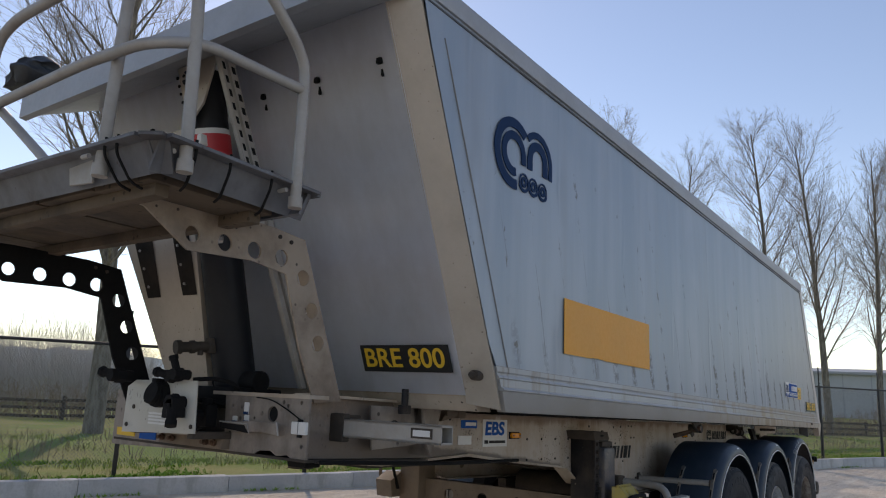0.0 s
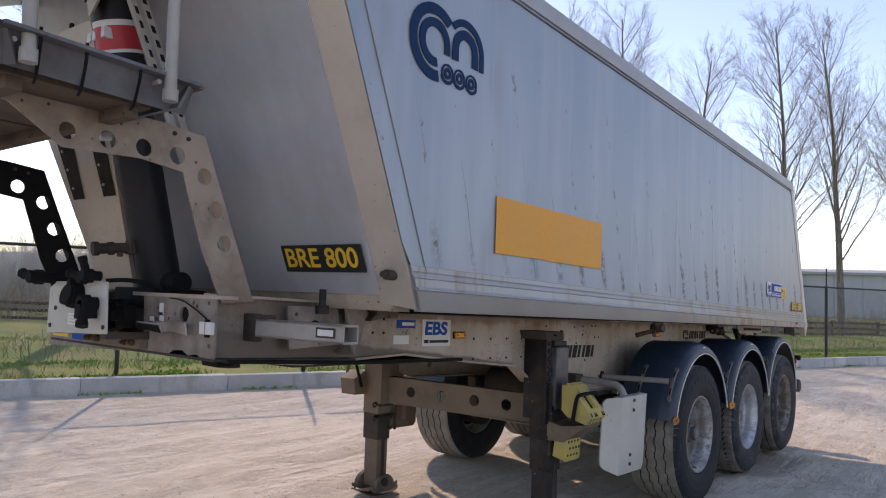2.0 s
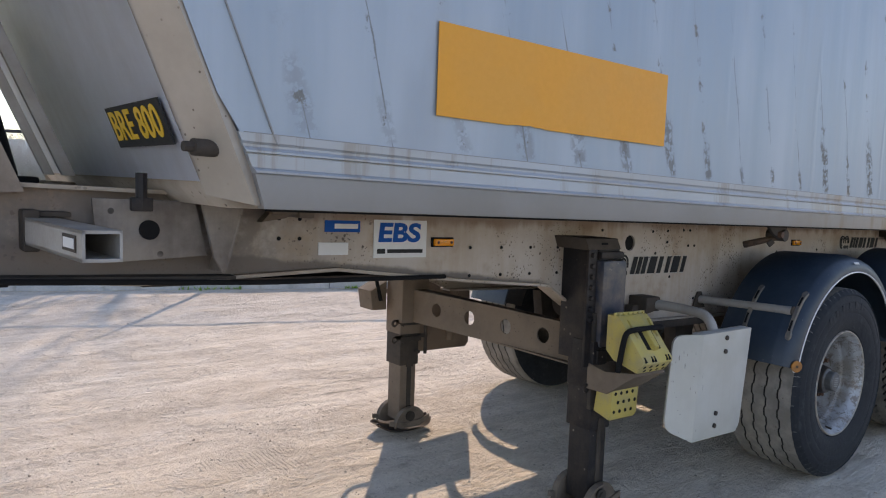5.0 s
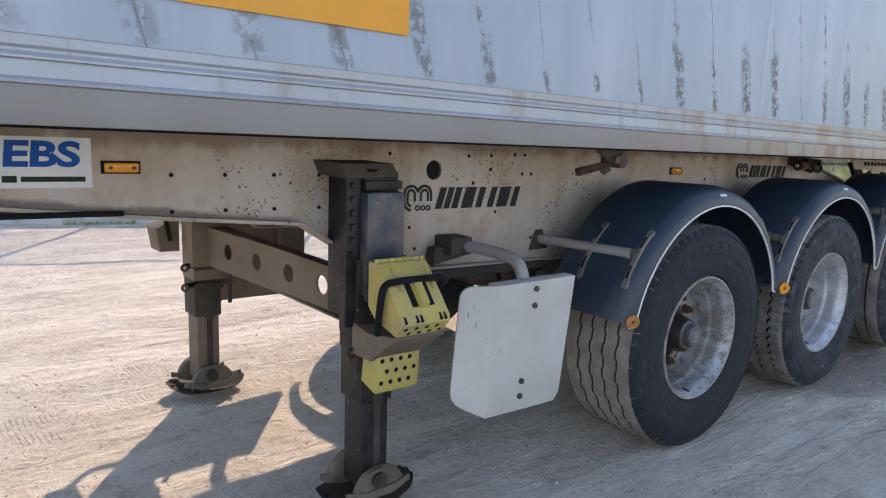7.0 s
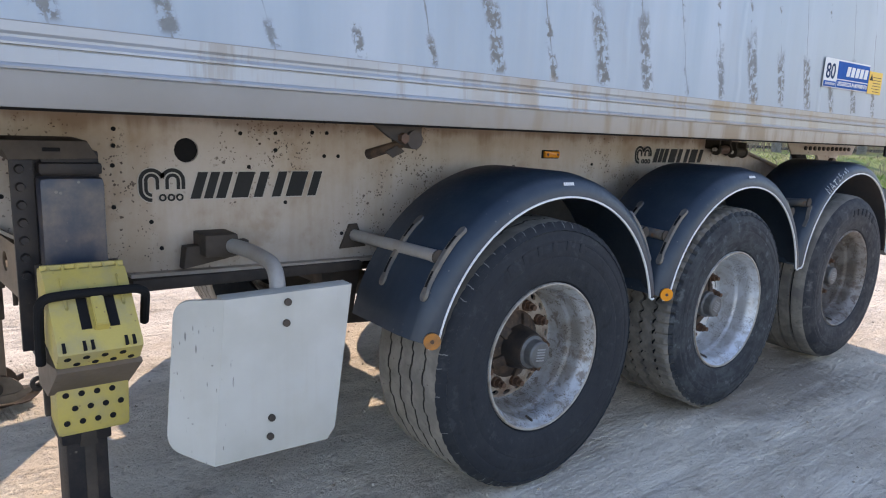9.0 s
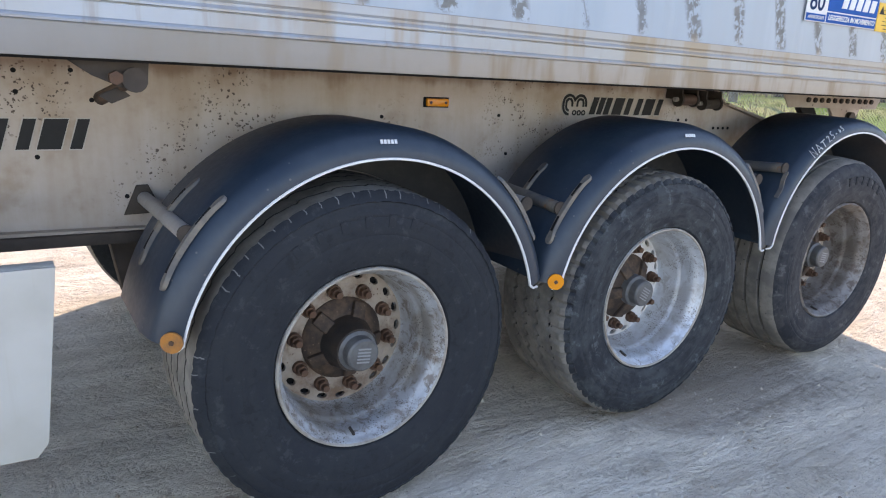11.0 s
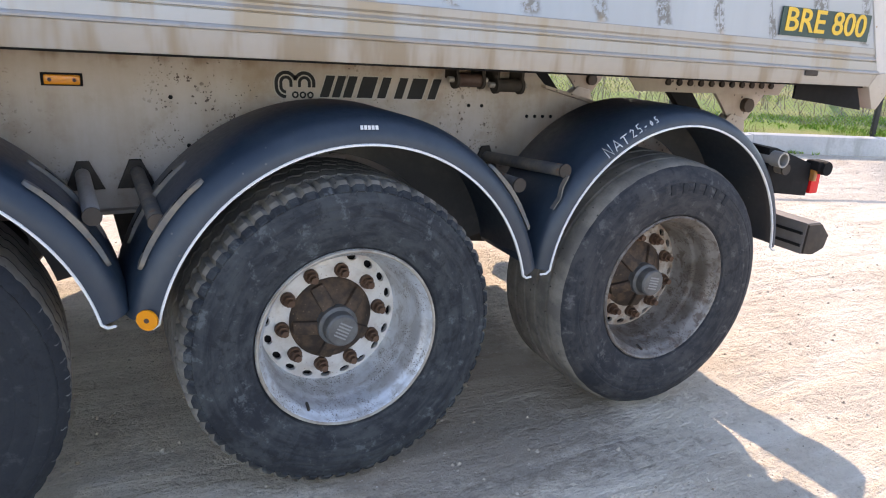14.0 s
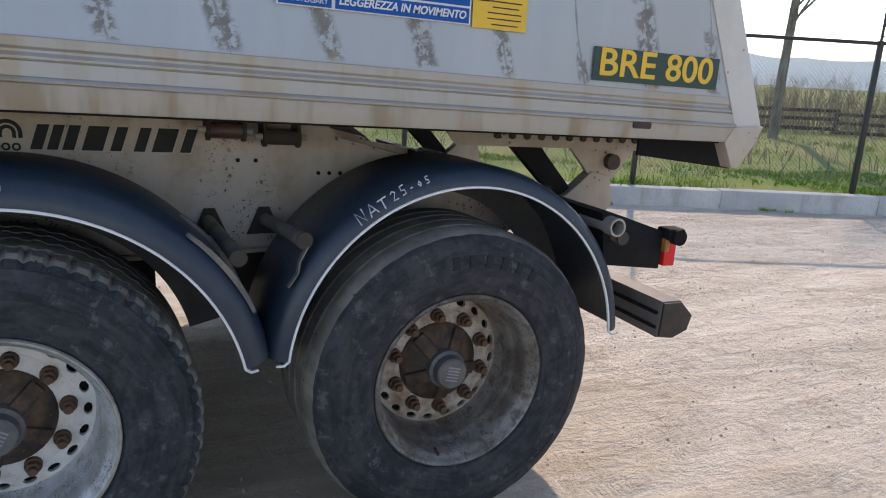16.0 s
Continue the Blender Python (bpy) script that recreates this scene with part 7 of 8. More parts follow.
tp("retaining_hoop", bm, M["rubber"], "black retaining hoop", parent=holder)

# ---- wheels ----
HUBS = ((0.0, 0.52), (1.312, 0.512), (2.615, 0.512))


def tyre_mesh(mat, R, kind):
    """kind: "slit" for fine cuts along the shoulder, "lug" for zigzag ribs and notched shoulders, "rib" for plain worn ribs."""
    prof = [(-0.052, 0.292), (-0.070, 0.305), (-0.083, 0.345), (-0.090, 0.395), (-0.0885, 0.402), (-0.0905, 0.408), (-0.0885, R - 0.083), (-0.0868, R - 0.079), (-0.0880, R - 0.075)]
    if kind == "slit":
        prof += [(-0.086, R - 0.065), (-0.076, R - 0.037), (-0.080, R - 0.033), (-0.066, R - 0.015), (-0.052, R - 0.004)]
    elif kind == "lug":
        prof += [(-0.085, R - 0.062), (-0.074, R - 0.036), (-0.077, R - 0.032), (-0.062, R - 0.014), (-0.046, R - 0.004)]
    else:
        prof += [(-0.084, R - 0.060), (-0.072, R - 0.040), (-0.070, R - 0.036), (-0.054, R - 0.018), (-0.030, R - 0.006)]
    for c in (0.015, 0.085, 0.155, 0.225):
        crown = R - 0.006 * ((c - 0.12) / 0.16) ** 2
        wide = 0.0045 if kind == "slit" else 0.008
        prof += [(c - wide, crown), (c - wide * 0.6, R - 0.018), (c + wide * 0.6, R - 0.018), (c + wide, crown)]
    prof += [(0.295, R - 0.004), (0.31, R - 0.015), (0.325, R - 0.065), (0.332, 0.40), (0.31, 0.31), (0.29, 0.292)]
    seg = {"slit": 240, "lug": 240, "rib": 120}[kind]

    def wob(i, p):
        out = []
        for k, (y, r) in enumerate(p):
            if kind == "lug":
                zig = 0.008 * (1 if (i // 2) % 2 else -1)
                if 11 <= k <= 14 and i % 4 == 0:
                    y, r = y + 0.005, r - 0.011
                elif 14 <= k <= 29:
                    y += zig * (1 if ((k - 14) // 4) % 2 else -1)
            elif kind == "slit":
                if 11 <= k <= 13 and i % 4 == 0:
                    r -= 0.0035
                elif 14 <= k <= 29:
                    y += 0.0045 * (1 if (i // 4) % 2 else -1)
                    if r > R - 0.01 and i % 4 == 0:
                        r -= 0.0022
            elif 12 <= k <= 14 and i % 4 == 0:
                r -= 0.002
            out.append((y, r))
        return out
    bm = bmesh.new()
    lathe(bm, prof, seg, wobble=wob)
    for f in bm.faces:
        c = f.calc_center_median()
        rad = math.hypot(c.x, c.z)
        f.material_index = 0 if rad < R - 0.023 or c.y < -0.055 else (2 if rad < R - (0.0075 if kind == "slit" else 0.0125) and -0.005 < c.y < 0.25 else 1)
    return finish(bm, [mat, M["tread_dust" if kind == "slit" else "tread_grey"], M["groove_grey" if kind == "slit" else "rubber"]], 30, "tyre")


def rim_mesh(mat):
    bm = bmesh.new()
    prof = [(-0.052, 0.296), (-0.064, 0.297), (-0.070, 0.291), (-0.066, 0.285), (-0.052, 0.281), (-0.042, 0.2745), (-0.034, 0.268)]
    prof += [(-0.024, 0.2635), (-0.010, 0.2610), (0.010, 0.2595), (0.030, 0.2585), (0.038, 0.2560), (0.044, 0.2520), (0.054, 0.2495)]
    prof += [(0.080, 0.2470), (0.110, 0.2450), (0.130, 0.2420), (0.145, 0.236), (0.152, 0.226), (0.16, 0.226), (0.16, 0.25), (0.29, 0.285), (0.29, 0.294), (0.06, 0.272), (-0.03, 0.285)]
    lathe(bm, prof, 72)
    return finish(bm, mat, 42, "wheel")


def disc_mesh(mat):
    """The wheel disc with its ring of hand holes."""
    bm = bmesh.new()
    N = 20
    y0, y1 = 0.132, 0.142
    for i in range(N):
        a0, a1 = math.tau * i / N, math.tau * (i + 1) / N
        am = (a0 + a1) / 2
        outer, hole = [], []
        for u, v in ((0, 0), (0.5, 0), (1, 0), (1, 0.5), (1, 1), (0.5, 1), (0, 1), (0, 0.5)):
            outer.append((a0 + (a1 - a0) * u, 0.185 + (0.236 - 0.185) * v))
        for k in range(8):
            t = math.tau * (k / 8) + math.radians(225)
            hole.append((am + 0.088 * math.cos(t), 0.2145 + 0.0125 * math.sin(t)))
        def P(ar, y):
            a, r = ar
            return (r * math.cos(a), y + (0.012 if r > 0.2 else 0) * ((r - 0.2) / 0.036), r * math.sin(a))
        vo, vh = [bm.verts.new(P(q, y0)) for q in outer], [bm.verts.new(P(q, y0)) for q in hole]
        vb = [bm.verts.new(P(q, y0 + 0.014)) for q in hole]
        for k in range(8):
            bm.faces.new((vo[k], vo[(k + 1) % 8], vh[(k + 1) % 8], vh[k]))
            bm.faces.new((vh[k], vh[(k + 1) % 8], vb[(k + 1) % 8], vb[k]))
    lathe(bm, [(y0, 0.185), (y0 - 0.004, 0.178), (y0 - 0.006, 0.12), (y0 + 0.01, 0.12), (y0 + 0.01, 0.185)], 60)
    bmesh.ops.remove_doubles(bm, verts=bm.verts, dist=0.0004)
    bmesh.ops.recalc_face_normals(bm, faces=bm.faces)
    return finish(bm, mat, 40, "wheel_disc")


bm = bmesh.new()
lathe(bm, [(0.145, 0.001), (0.145, 0.141), (0.120, 0.141), (0.113, 0.134), (0.090, 0.095), (0.075, 0.068), (0.075, 0.001)], 40)
hub_me = finish(bm, M["hub"], 40, "hub")
bm = bmesh.new()
prism(bm, [(0.060, 0.060), (0.098, 0.078), (0.134, 0.098), (0.134, 0.13), (0.060, 0.13)], "z", -0.024, 0.024, 0.008)
rib_me = finish(bm, M["hub"], 40, "hub_rib")
bm = bmesh.new()
lathe(bm, [(0.13, 0.05), (0.13, 0.092), (0.100, 0.084), (0.070, 0.078), (0.050, 0.072), (0.050, 0.05)], 32)
collar_me = finish(bm, M["hub_black"], 40, "hub_collar")
bm = bmesh.new()
lathe(bm, [(0.09, 0.001), (0.09, 0.066), (0.045, 0.066), (0.04, 0.060), (0.038, 0.056), (0.006, 0.054), (0.0, 0.048), (0.0, 0.001)], 32)
cap_me = finish(bm, M["hubcap"], 40, "hub_cap")
bm = bmesh.new()
for dz in (-0.022, -0.011, 0.0, 0.011, 0.022):
    box(bm, -0.022, 0.022, -0.002, 0.0, dz - 0.0025, dz + 0.0025)
mark_me = finish(bm, M["cap_mark"], 0, "cap_mark")
bm = bmesh.new()
cyl(bm, (0, 0.128, 0), (0, 0.112, 0), 0.0235, 14)
cyl(bm, (0, 0.112, 0), (0, 0.092, 0), 0.019, 6)
cyl(bm, (0, 0.092, 0), (0, 0.074, 0), 0.0115, 10)
nut_me = finish(bm, M["nut"], 40, "wheel_nut")
bm = bmesh.new()
lathe(bm, [(0.16, 0.03), (0.16, 0.20), (0.34, 0.205), (0.34, 0.03)], 36)
drum_me = finish(bm, M["under"], 40, "brake_drum")
bm = bmesh.new()
cyl(bm, (0, -0.055, -0.262), (0.0, -0.02, -0.255), 0.005, 8)
valve_me = finish(bm, M["under"], 40, "valve_stem")

# black ring added behind the hand holes so no light shows through
bm = bmesh.new()
lathe(bm, [(0.162, 0.186), (0.162, 0.228), (0.172, 0.228), (0.172, 0.186)], 48)
ring_me = finish(bm, M["black"], 40, "hole_backing")
bm = bmesh.new()
lathe(bm, [(-0.066, 0.2965), (-0.0715, 0.294), (-0.0722, 0.290), (-0.068, 0.2855), (-0.064, 0.288)], 72)
edge_me = finish(bm, M["rim_edge"], 40, "rim_edge")

TYRES = (tyre_mesh(M["tyre_black"], 0.535, "slit"), tyre_mesh(M["tyre_dusty"], 0.511, "lug"), tyre_mesh(M["tyre_grey"], 0.508, "rib"))
RIMS = (rim_mesh(M["rim_silver"]), rim_mesh(M["rim_bright"]), rim_mesh(M["rim_dull"]))
DISCS = (disc_mesh(M["disc_brown"]), disc_mesh(M["disc_white"]), disc_mesh(M["disc_rust"]))
WLAB = ("wheel with a rusty silver rim and blackened tyre", "wheel with a bright rim and dusty tyre", "wheel with a dirty brown rim and smooth grey tyre")
for i, (hx, hz) in enumerate(HUBS):
    for far in (False, True):
        base = pose(hx, mirrored(0.0), hz, 0, 23 * i, 180) if far else pose(hx, 0.0, hz, 0, (8, 30, 14)[i], 0)
        w = shared("wheel", RIMS[i], trailer, base, WLAB[i])
        I = Matrix.Identity(4)
        shared("tyre", TYRES[i], w, I, ("blackened ribbed tyre", "dusty tyre with worn lugs", "smooth grey tyre")[i])
        shared("wheel_disc", DISCS[i], w, I)
        shared("hub", hub_me, w, I, "rusty brown hub")
        if i == 0:
            shared("hub_collar", collar_me, w, pose(0, -0.045, 0), "greasy black collar")
        out = pose(0, -0.042 if i == 0 else 0.0, 0)
        shared("hub_cap", cap_me, w, out, "grey hub cap")
        for k in range(0 if far else 5):
            shared("hub_rib", rib_me, w, pose(0, 0, 0, 0, 72 * k, 0))
        shared("brake_drum", drum_me, w, I)
        shared("hole_backing", ring_me, w, I)
        if i < 2:
            shared("rim_edge", edge_me, w, I, "thin pale rim edge")
        if not far:
            shared("cap_mark", mark_me, w, out)
            shared("valve_stem", valve_me, w, I)
            for k in range(10):
                a = k * math.tau / 10
                shared("wheel_nut", nut_me, w, pose(0.1675 * math.cos(a), 0, 0.1675 * math.sin(a)))
    bm = bmesh.new()
    cyl(bm, (hx, 0.30, hz), (hx, mirrored(0.30), hz), 0.065, 16)
    part("axle", bm, M["under"], trailer)
    # suspension: hanger, trailing arm, air spring
    for ys in (0.60, mirrored(0.68)):
        bm = bmesh.new()
        prism(bm, [(hx - 0.62, 0.84), (hx - 0.42, 0.84), (hx - 0.46, 0.60), (hx - 0.58, 0.60)], "y", ys, ys + 0.08, 0.004)
        part("spring_hanger", bm, M["under"], trailer)
        bm = bmesh.new()
        prism(bm, [(hx - 0.56, 0.62), (hx + 0.40, 0.50), (hx + 0.40, 0.46), (hx - 0.56, 0.56)], "y", ys + 0.01, ys + 0.07, 0.004)
        part("trailing_arm", bm, M["under"], trailer)
        bm = bmesh.new()
        cyl(bm, (hx + 0.32, ys + 0.04, 0.52), (hx + 0.32, ys + 0.04, 0.84), 0.12, 18)
        part("air_spring", bm, M["rubber"], trailer)

# raised tyre names stand as plain bars
for i, (hx, hz) in enumerate(HUBS):
    if i == 1:
        continue
    for a in ((58, 66, 74, 82, 90, 98) if i == 2 else (62, 72, 82, 92, 102, 112)):
        bm = bmesh.new()
        box(bm, -0.012, 0.012, -0.0925 if i == 2 else -0.0905, -0.086, 0.392 if i == 2 else 0.425, 0.432 if i == 2 else 0.462, 0.0015)
        part("sidewall_mark", bm, M["tyre_black"], trailer, m=pose(hx, 0, hz, 0, 90 - a if i == 2 else 80 - a, 0))

# ---- mudguards ----
GP = [(-0.085, 0.598), (-0.086, 0.612), (-0.080, 0.638), (-0.060, 0.664), (-0.03, 0.678), (0.01, 0.684), (0.02, 0.688), (0.33, 0.680), (0.335, 0.674), (0.33, 0.668), (0.02, 0.676), (0.005, 0.670), (-0.03, 0.664), (-0.052, 0.652), (-0.070, 0.632), (-0.076, 0.598)]
# the last guard is flatter across and sits closer round its wheel
GP_LAST = [(-0.060 + (y + 0.085) * 0.76 if y < 0.02 else y, 0.570 + (r - 0.598) * 0.70) for y, r in GP]


def guard_meshes(prof, lo, hi):
    """Guard, edge trim and inner skirt over one wheel, from angle lo at the rear to hi at the front."""
    lo, hi = radians(lo), radians(hi)
    (ty, tr), top = prof[0], max(r for _, r in prof)
    bm = bmesh.new()
    lathe(bm, prof, 48, True, lo, hi)
    body = finish(bm, M["guard"], 40, "mudguard")
    bm = bmesh.new()
    lathe(bm, [(ty - 0.004, tr - 0.0015), (ty - 0.004, tr + 0.0035), (ty, tr + 0.0055), (ty + 0.006, tr + 0.002), (ty + 0.004, tr - 0.0025)], 64, True, lo, hi)
    for a, s in ((lo, 1), (hi, -1)):
        c, sn = math.cos(a), math.sin(a)
        tube(bm, [((tr + 0.002) * c, ty, (tr + 0.002) * sn), ((tr + 0.014) * c + 0.002 * s, ty, (tr + 0.014) * sn - 0.012), ((tr + 0.037) * c, ty + 0.005, (tr + 0.037) * sn - 0.016)], 0.0042, 6)
    trim = finish(bm, M["trim"], 40, "edge_trim")
    bm = bmesh.new()
    lathe(bm, [(0.322, 0.50), (0.322, top - 0.016), (0.330, top - 0.016), (0.330, 0.50)], 48, True, lo + 0.026, hi - 0.026)
    return body, trim, finish(bm, M["skirt"], 40, "inner_skirt")


GUARDS = (guard_meshes(GP, 12.5, 167.5),) * 2 + (guard_meshes(GP_LAST, 4.5, 172.5),)
bm = bmesh.new()
cyl(bm, (0, 0, 0), (0, -0.008, 0), 0.029, 24)
refl_rim = finish(bm, M["lens_orange"], 40, "reflector")
refl_old = refl_rim.copy()
refl_old.materials[0] = M["lens_dirty"]
bm = bmesh.new()
cyl(bm, (0, -0.006, 0), (0, -0.0105, 0), 0.007, 10)
refl_pin = finish(bm, M["nut"], 40, "reflector_screw")


def strap_mesh(y, side):
    """A pressed strap with clubbed ends and two slots, bent to the guard's curve and lifted off it in the middle."""
    bm = bmesh.new()
    c = 143.5 if side < 0 else 36.5
    lowest = 0.678 if y < 0 else 0.684
    half, n = 12.5, 30
    rows = []
    for k in range(n + 1):
        u = -1 + 2 * k / n
        u = math.copysign(1 - (1 - abs(u)) ** 1.5, u) if u else 0.0
        off = (1 - abs(u)) * half / 57.3 * 0.69  # metres from the nearer end
        club = 0.016 * math.sqrt(max(0.0, 1 - (1 - min(off, 0.021) / 0.021) ** 2))
        wide = min(max(club, 0.0015), 0.016) if off < 0.021 else 0.0105 + 0.0055 * max(0.0, 1 - (off - 0.021) / 0.03)
        lift = 0.006 * (1 - u * u)
        a = radians(c + half * u)
        rows.append([bm.verts.new((r * math.cos(a), y + v * wide, r * math.sin(a))) for v, r in ((-1, lowest - 0.004), (-0.85, lowest + lift + 0.006), (0.85, lowest + lift + 0.006), (1, lowest - 0.004))])
    for p, q in zip(rows, rows[1:]):
        for k in range(4):
            bm.faces.new((p[k], p[(k + 1) % 4], q[(k + 1) % 4], q[k]))
    bm.faces.new(rows[0]), bm.faces.new(rows[-1][::-1])
    bmesh.ops.recalc_face_normals(bm, faces=bm.faces)
    top = lowest + 0.0115
    for a0, a1 in ((c - 8.5, c - 2.5), (c + 2.5, c + 8.5)):
        lathe(bm, [(y - 0.005, top - 0.006), (y - 0.005, top), (y + 0.005, top), (y + 0.005, top - 0.006)], 8, True, radians(a0), radians(a1))
    for f in bm.faces:
        q = f.calc_center_median()
        f.material_index = 1 if abs(q.y - y) < 0.0055 and len(f.verts) == 4 and max(abs(v.co.y - y) for v in f.verts) < 0.0056 else 0
    return finish(bm, [M["strap"], M["black"]], 40, "strap")


STRAPS = {(y, s): strap_mesh(y, s) for y in (-0.036, 0.20) for s in (-1, 1)}
for i, (hx, hz) in enumerate(HUBS):
    for far in (False, True):
        ox, oz = ((0.032, 0.026), (0.030, 0.015), (0.005, 0.066))[i]
        base = pose(hx + ox, mirrored(0.0), hz + oz, 0, 0, 180) if far else pose(hx + ox, 0.0, hz + oz)
        g = shared("mudguard", GUARDS[i][0], trailer, base, ("navy-black plastic mudguard with white edge trim", "navy-black plastic mudguard with white edge trim", "navy-black mudguard with chalk writing and white trim")[i])
        shared("edge_trim", GUARDS[i][1], g, Matrix.Identity(4), "white edge trim")
        shared("inner_skirt", GUARDS[i][2], g, Matrix.Identity(4), "dark inner skirt behind the tyre")
        if far:
            continue
        for (y, s), me in STRAPS.items() if i < 2 else ():
            shared("strap", me, g, Matrix.Identity(4), "dark pressed strap")
        if i < 2:
            r = shared("reflector", refl_rim if i else refl_old, g, Matrix.Translation((-0.612, -0.088, 0.15)) @ pose(0, 0, 0, 0, 0, -30), "round orange reflector")
            shared("reflector_screw", refl_pin, r, Matrix.Identity(4))
        if i < 2:
            bm = bmesh.new()
            for k in range(5):
                box(bm, -0.028 + k * 0.0115, -0.0195 + k * 0.0115, -0.001, 0.001, -0.006, 0.006)
            part("name_bar", bm, M["label"], g, "", pose(0.015, -0.0795, 0.648, -25, 1.5, 0))
    # round arms from the beam to the guard
    for s in (-1, 1):
        x = hx + ((-0.515, -0.535, -0.510)[i] if s < 0 else (0.622, 0.610, 0.622)[i])
        z = (0.963, 0.925, 1.0)[i] if s < 0 else (0.954, 0.960, 0.950)[i]
        bm = bmesh.new()
        cyl(bm, (x, -0.022, z), (x - 0.004 * s, WEB - 0.004, 0.945), 0.0225, 16)
        arm = part("guard_support_arm", bm, (M["railing"], M["strap"], M["strap"])[i], trailer, "round steel arm carrying the mudguard")
        bm = bmesh.new()
        prism(bm, [(x - 0.06, 0.895), (x + 0.06, 0.895), (x + 0.018, 0.99), (x - 0.018, 0.99)], "y", WEB - 0.018, WEB - 0.004, 0.006)
        part("arm_foot", bm, M["under"], arm)
        bm = bmesh.new()
        cyl(bm, (x, -0.026, z), (x, -0.018, z), 0.0245, 16)
        part("arm_cap", bm, M["under"], arm)

# thin rusty strap hanging from the last guard's front arm
bm = bmesh.new()
for (xa, ya, za), (xb, yb, zb) in (((2.112, -0.030, 0.985), (2.088, -0.034, 0.945)), ((2.088, -0.034, 0.945), (2.082, -0.036, 0.910)), ((2.082, -0.036, 0.910), (2.055, -0.036, 0.872))):
    vs = [bm.verts.new((x + dx, y + dy, z)) for x, y, z in ((xa, ya, za), (xb, yb, zb)) for dx in (-0.0025, 0.0025) for dy in (-0.010, 0.010)]
    bmesh.ops.convex_hull(bm, input=vs)
part("hanging_strap", bm, M["strap"], trailer, "thin bent rusty strap")

# chalk writing on the last guard
STROKES = {
    "N": [[(0, 0), (0.1, 1), (0.55, 0.05), (0.7, 1)]],
    "A": [[(0, 0), (0.4, 1), (0.75, 0.02)], [(0.1, 0.35), (0.65, 0.4)]],
    "T": [[(0, 0.95), (0.9, 1.0)], [(0.42, 0.98), (0.36, 0)]],
    "2": [[(0, 0.8), (0.25, 1), (0.5, 0.8), (0.0, 0.02), (0.6, 0.05)]],
    "5": [[(0.6, 1), (0.15, 0.95), (0.08, 0.55), (0.45, 0.5), (0.45, 0.1), (0, 0)]],
    "-": [[(0, 0.45), (0.35, 0.5)]],
    "0": [[(0.25, 0), (0, 0.4), (0.25, 0.85), (0.5, 0.45), (0.25, 0)]],
}
hx, hz = HUBS[2][0] + 0.005, HUBS[2][1] + 0.066
bm = bmesh.new()
ang_at = 127.5
for ch, h, step, low in (("N", 0.048, 3.6, 0.620), ("A", 0.044, 3.6, 0.622), ("T", 0.040, 4.2, 0.620), ("2", 0.034, 2.9, 0.630), ("5", 0.034, 2.9, 0.634), ("-", 0.028, 2.6, 0.634), ("0", 0.022, 2.4, 0.642), ("5", 0.024, 2.4, 0.644)):
    for st in STROKES[ch]:
        pts = []
        for u, v in st:
            a = radians(ang_at - u * h / 0.66 * 57.3 * 0.9)
            k = 0.570 + (low + v * h - 0.598) * 0.70
            # follow the guard's rounded shoulder
            yy = float(np.interp(k, [r for _, r in GP_LAST[:7]], [y for y, _ in GP_LAST[:7]]))
            pts.append((hx + (k + 0.005) * math.cos(a), yy - 0.004, hz + (k + 0.005) * math.sin(a)))
        tube(bm, pts, 0.0022, 5)
    ang_at -= step
part("chalk_writing", bm, M["chalk"], trailer, "white chalk writing NAT 25-05", smooth=0)

# ---- rear: hinge, lamp bar, underride bar ----
for far in (False, True):
    ys = 0.55 if not far else mirrored(0.57)
    bm = bmesh.new()
    prism(bm, corner_round([(3.30, 1.36), (3.78, 1.36), (3.70, 1.25), (3.62, 1.15), (3.52, 1.13), (3.44, 1.22)], {4}, 0.03), "y", ys, ys + 0.02, 0.004)
    hinge = tp("hinge_plate", bm, M["chassis"], "beige triangular tipping hinge plate")
    bm = bmesh.new()
    cyl(bm, (3.595, ys - 0.03, 1.225), (3.595, ys + 0.10, 1.225), 0.034, 20)
    tp("hinge_pin", bm, M["under"], parent=hinge)
    bm = bmesh.new()
    prism(bm, [(3.38, 1.08), (3.50, 1.18), (3.60, 1.16), (3.62, 1.04), (3.52, 0.92), (3.30, 0.92), (3.30, 1.05)], "y", ys - 0.01, ys + 0.05, 0.006)
    tp("hinge_foot", bm, M["chassis"], "beige hinge foot on the chassis end")
    bm = bmesh.new()
    prism(bm, [(3.05, 1.33), (3.20, 1.33), (3.42, 1.10), (3.34, 1.06)], "y", ys + 0.02, ys + 0.06, 0.004)
    tp("hinge_brace", bm, M["black"])
    bm = bmesh.new()
    prism(bm, [(2.80, 1.285), (3.70, 1.285), (3.76, 1.372), (2.72, 1.372)], "y", ys - 0.10, ys - 0.094)
    rail_flange = tp("drilled_rail", bm, M["chassis"], "beige flange under the body with a row of bolts")
    for k in range(11):
        bm = bmesh.new()
        cyl(bm, (2.97 + k * 0.066, ys - 0.112, 1.328), (2.97 + k * 0.066, ys - 0.098, 1.328), 0.014, 8)
        tp("bolt", bm, M["under"], parent=rail_flange)
# black plate that draws the shaded underside at the body's rear
bm = bmesh.new()
prism(bm, [(3.36, 1.306), (3.82, 1.264), (3.79, 1.372), (3.36, 1.376)], "y", 0.10, 0.11)
tp("rear_underside_shade", bm, M["black"])
bm = bmesh.new()
box(bm, 3.24, 3.30, WEB, mirrored(WEB), 0.95, 1.12, 0.006)
tp("end_member", bm, M["under"])
bm = bmesh.new()
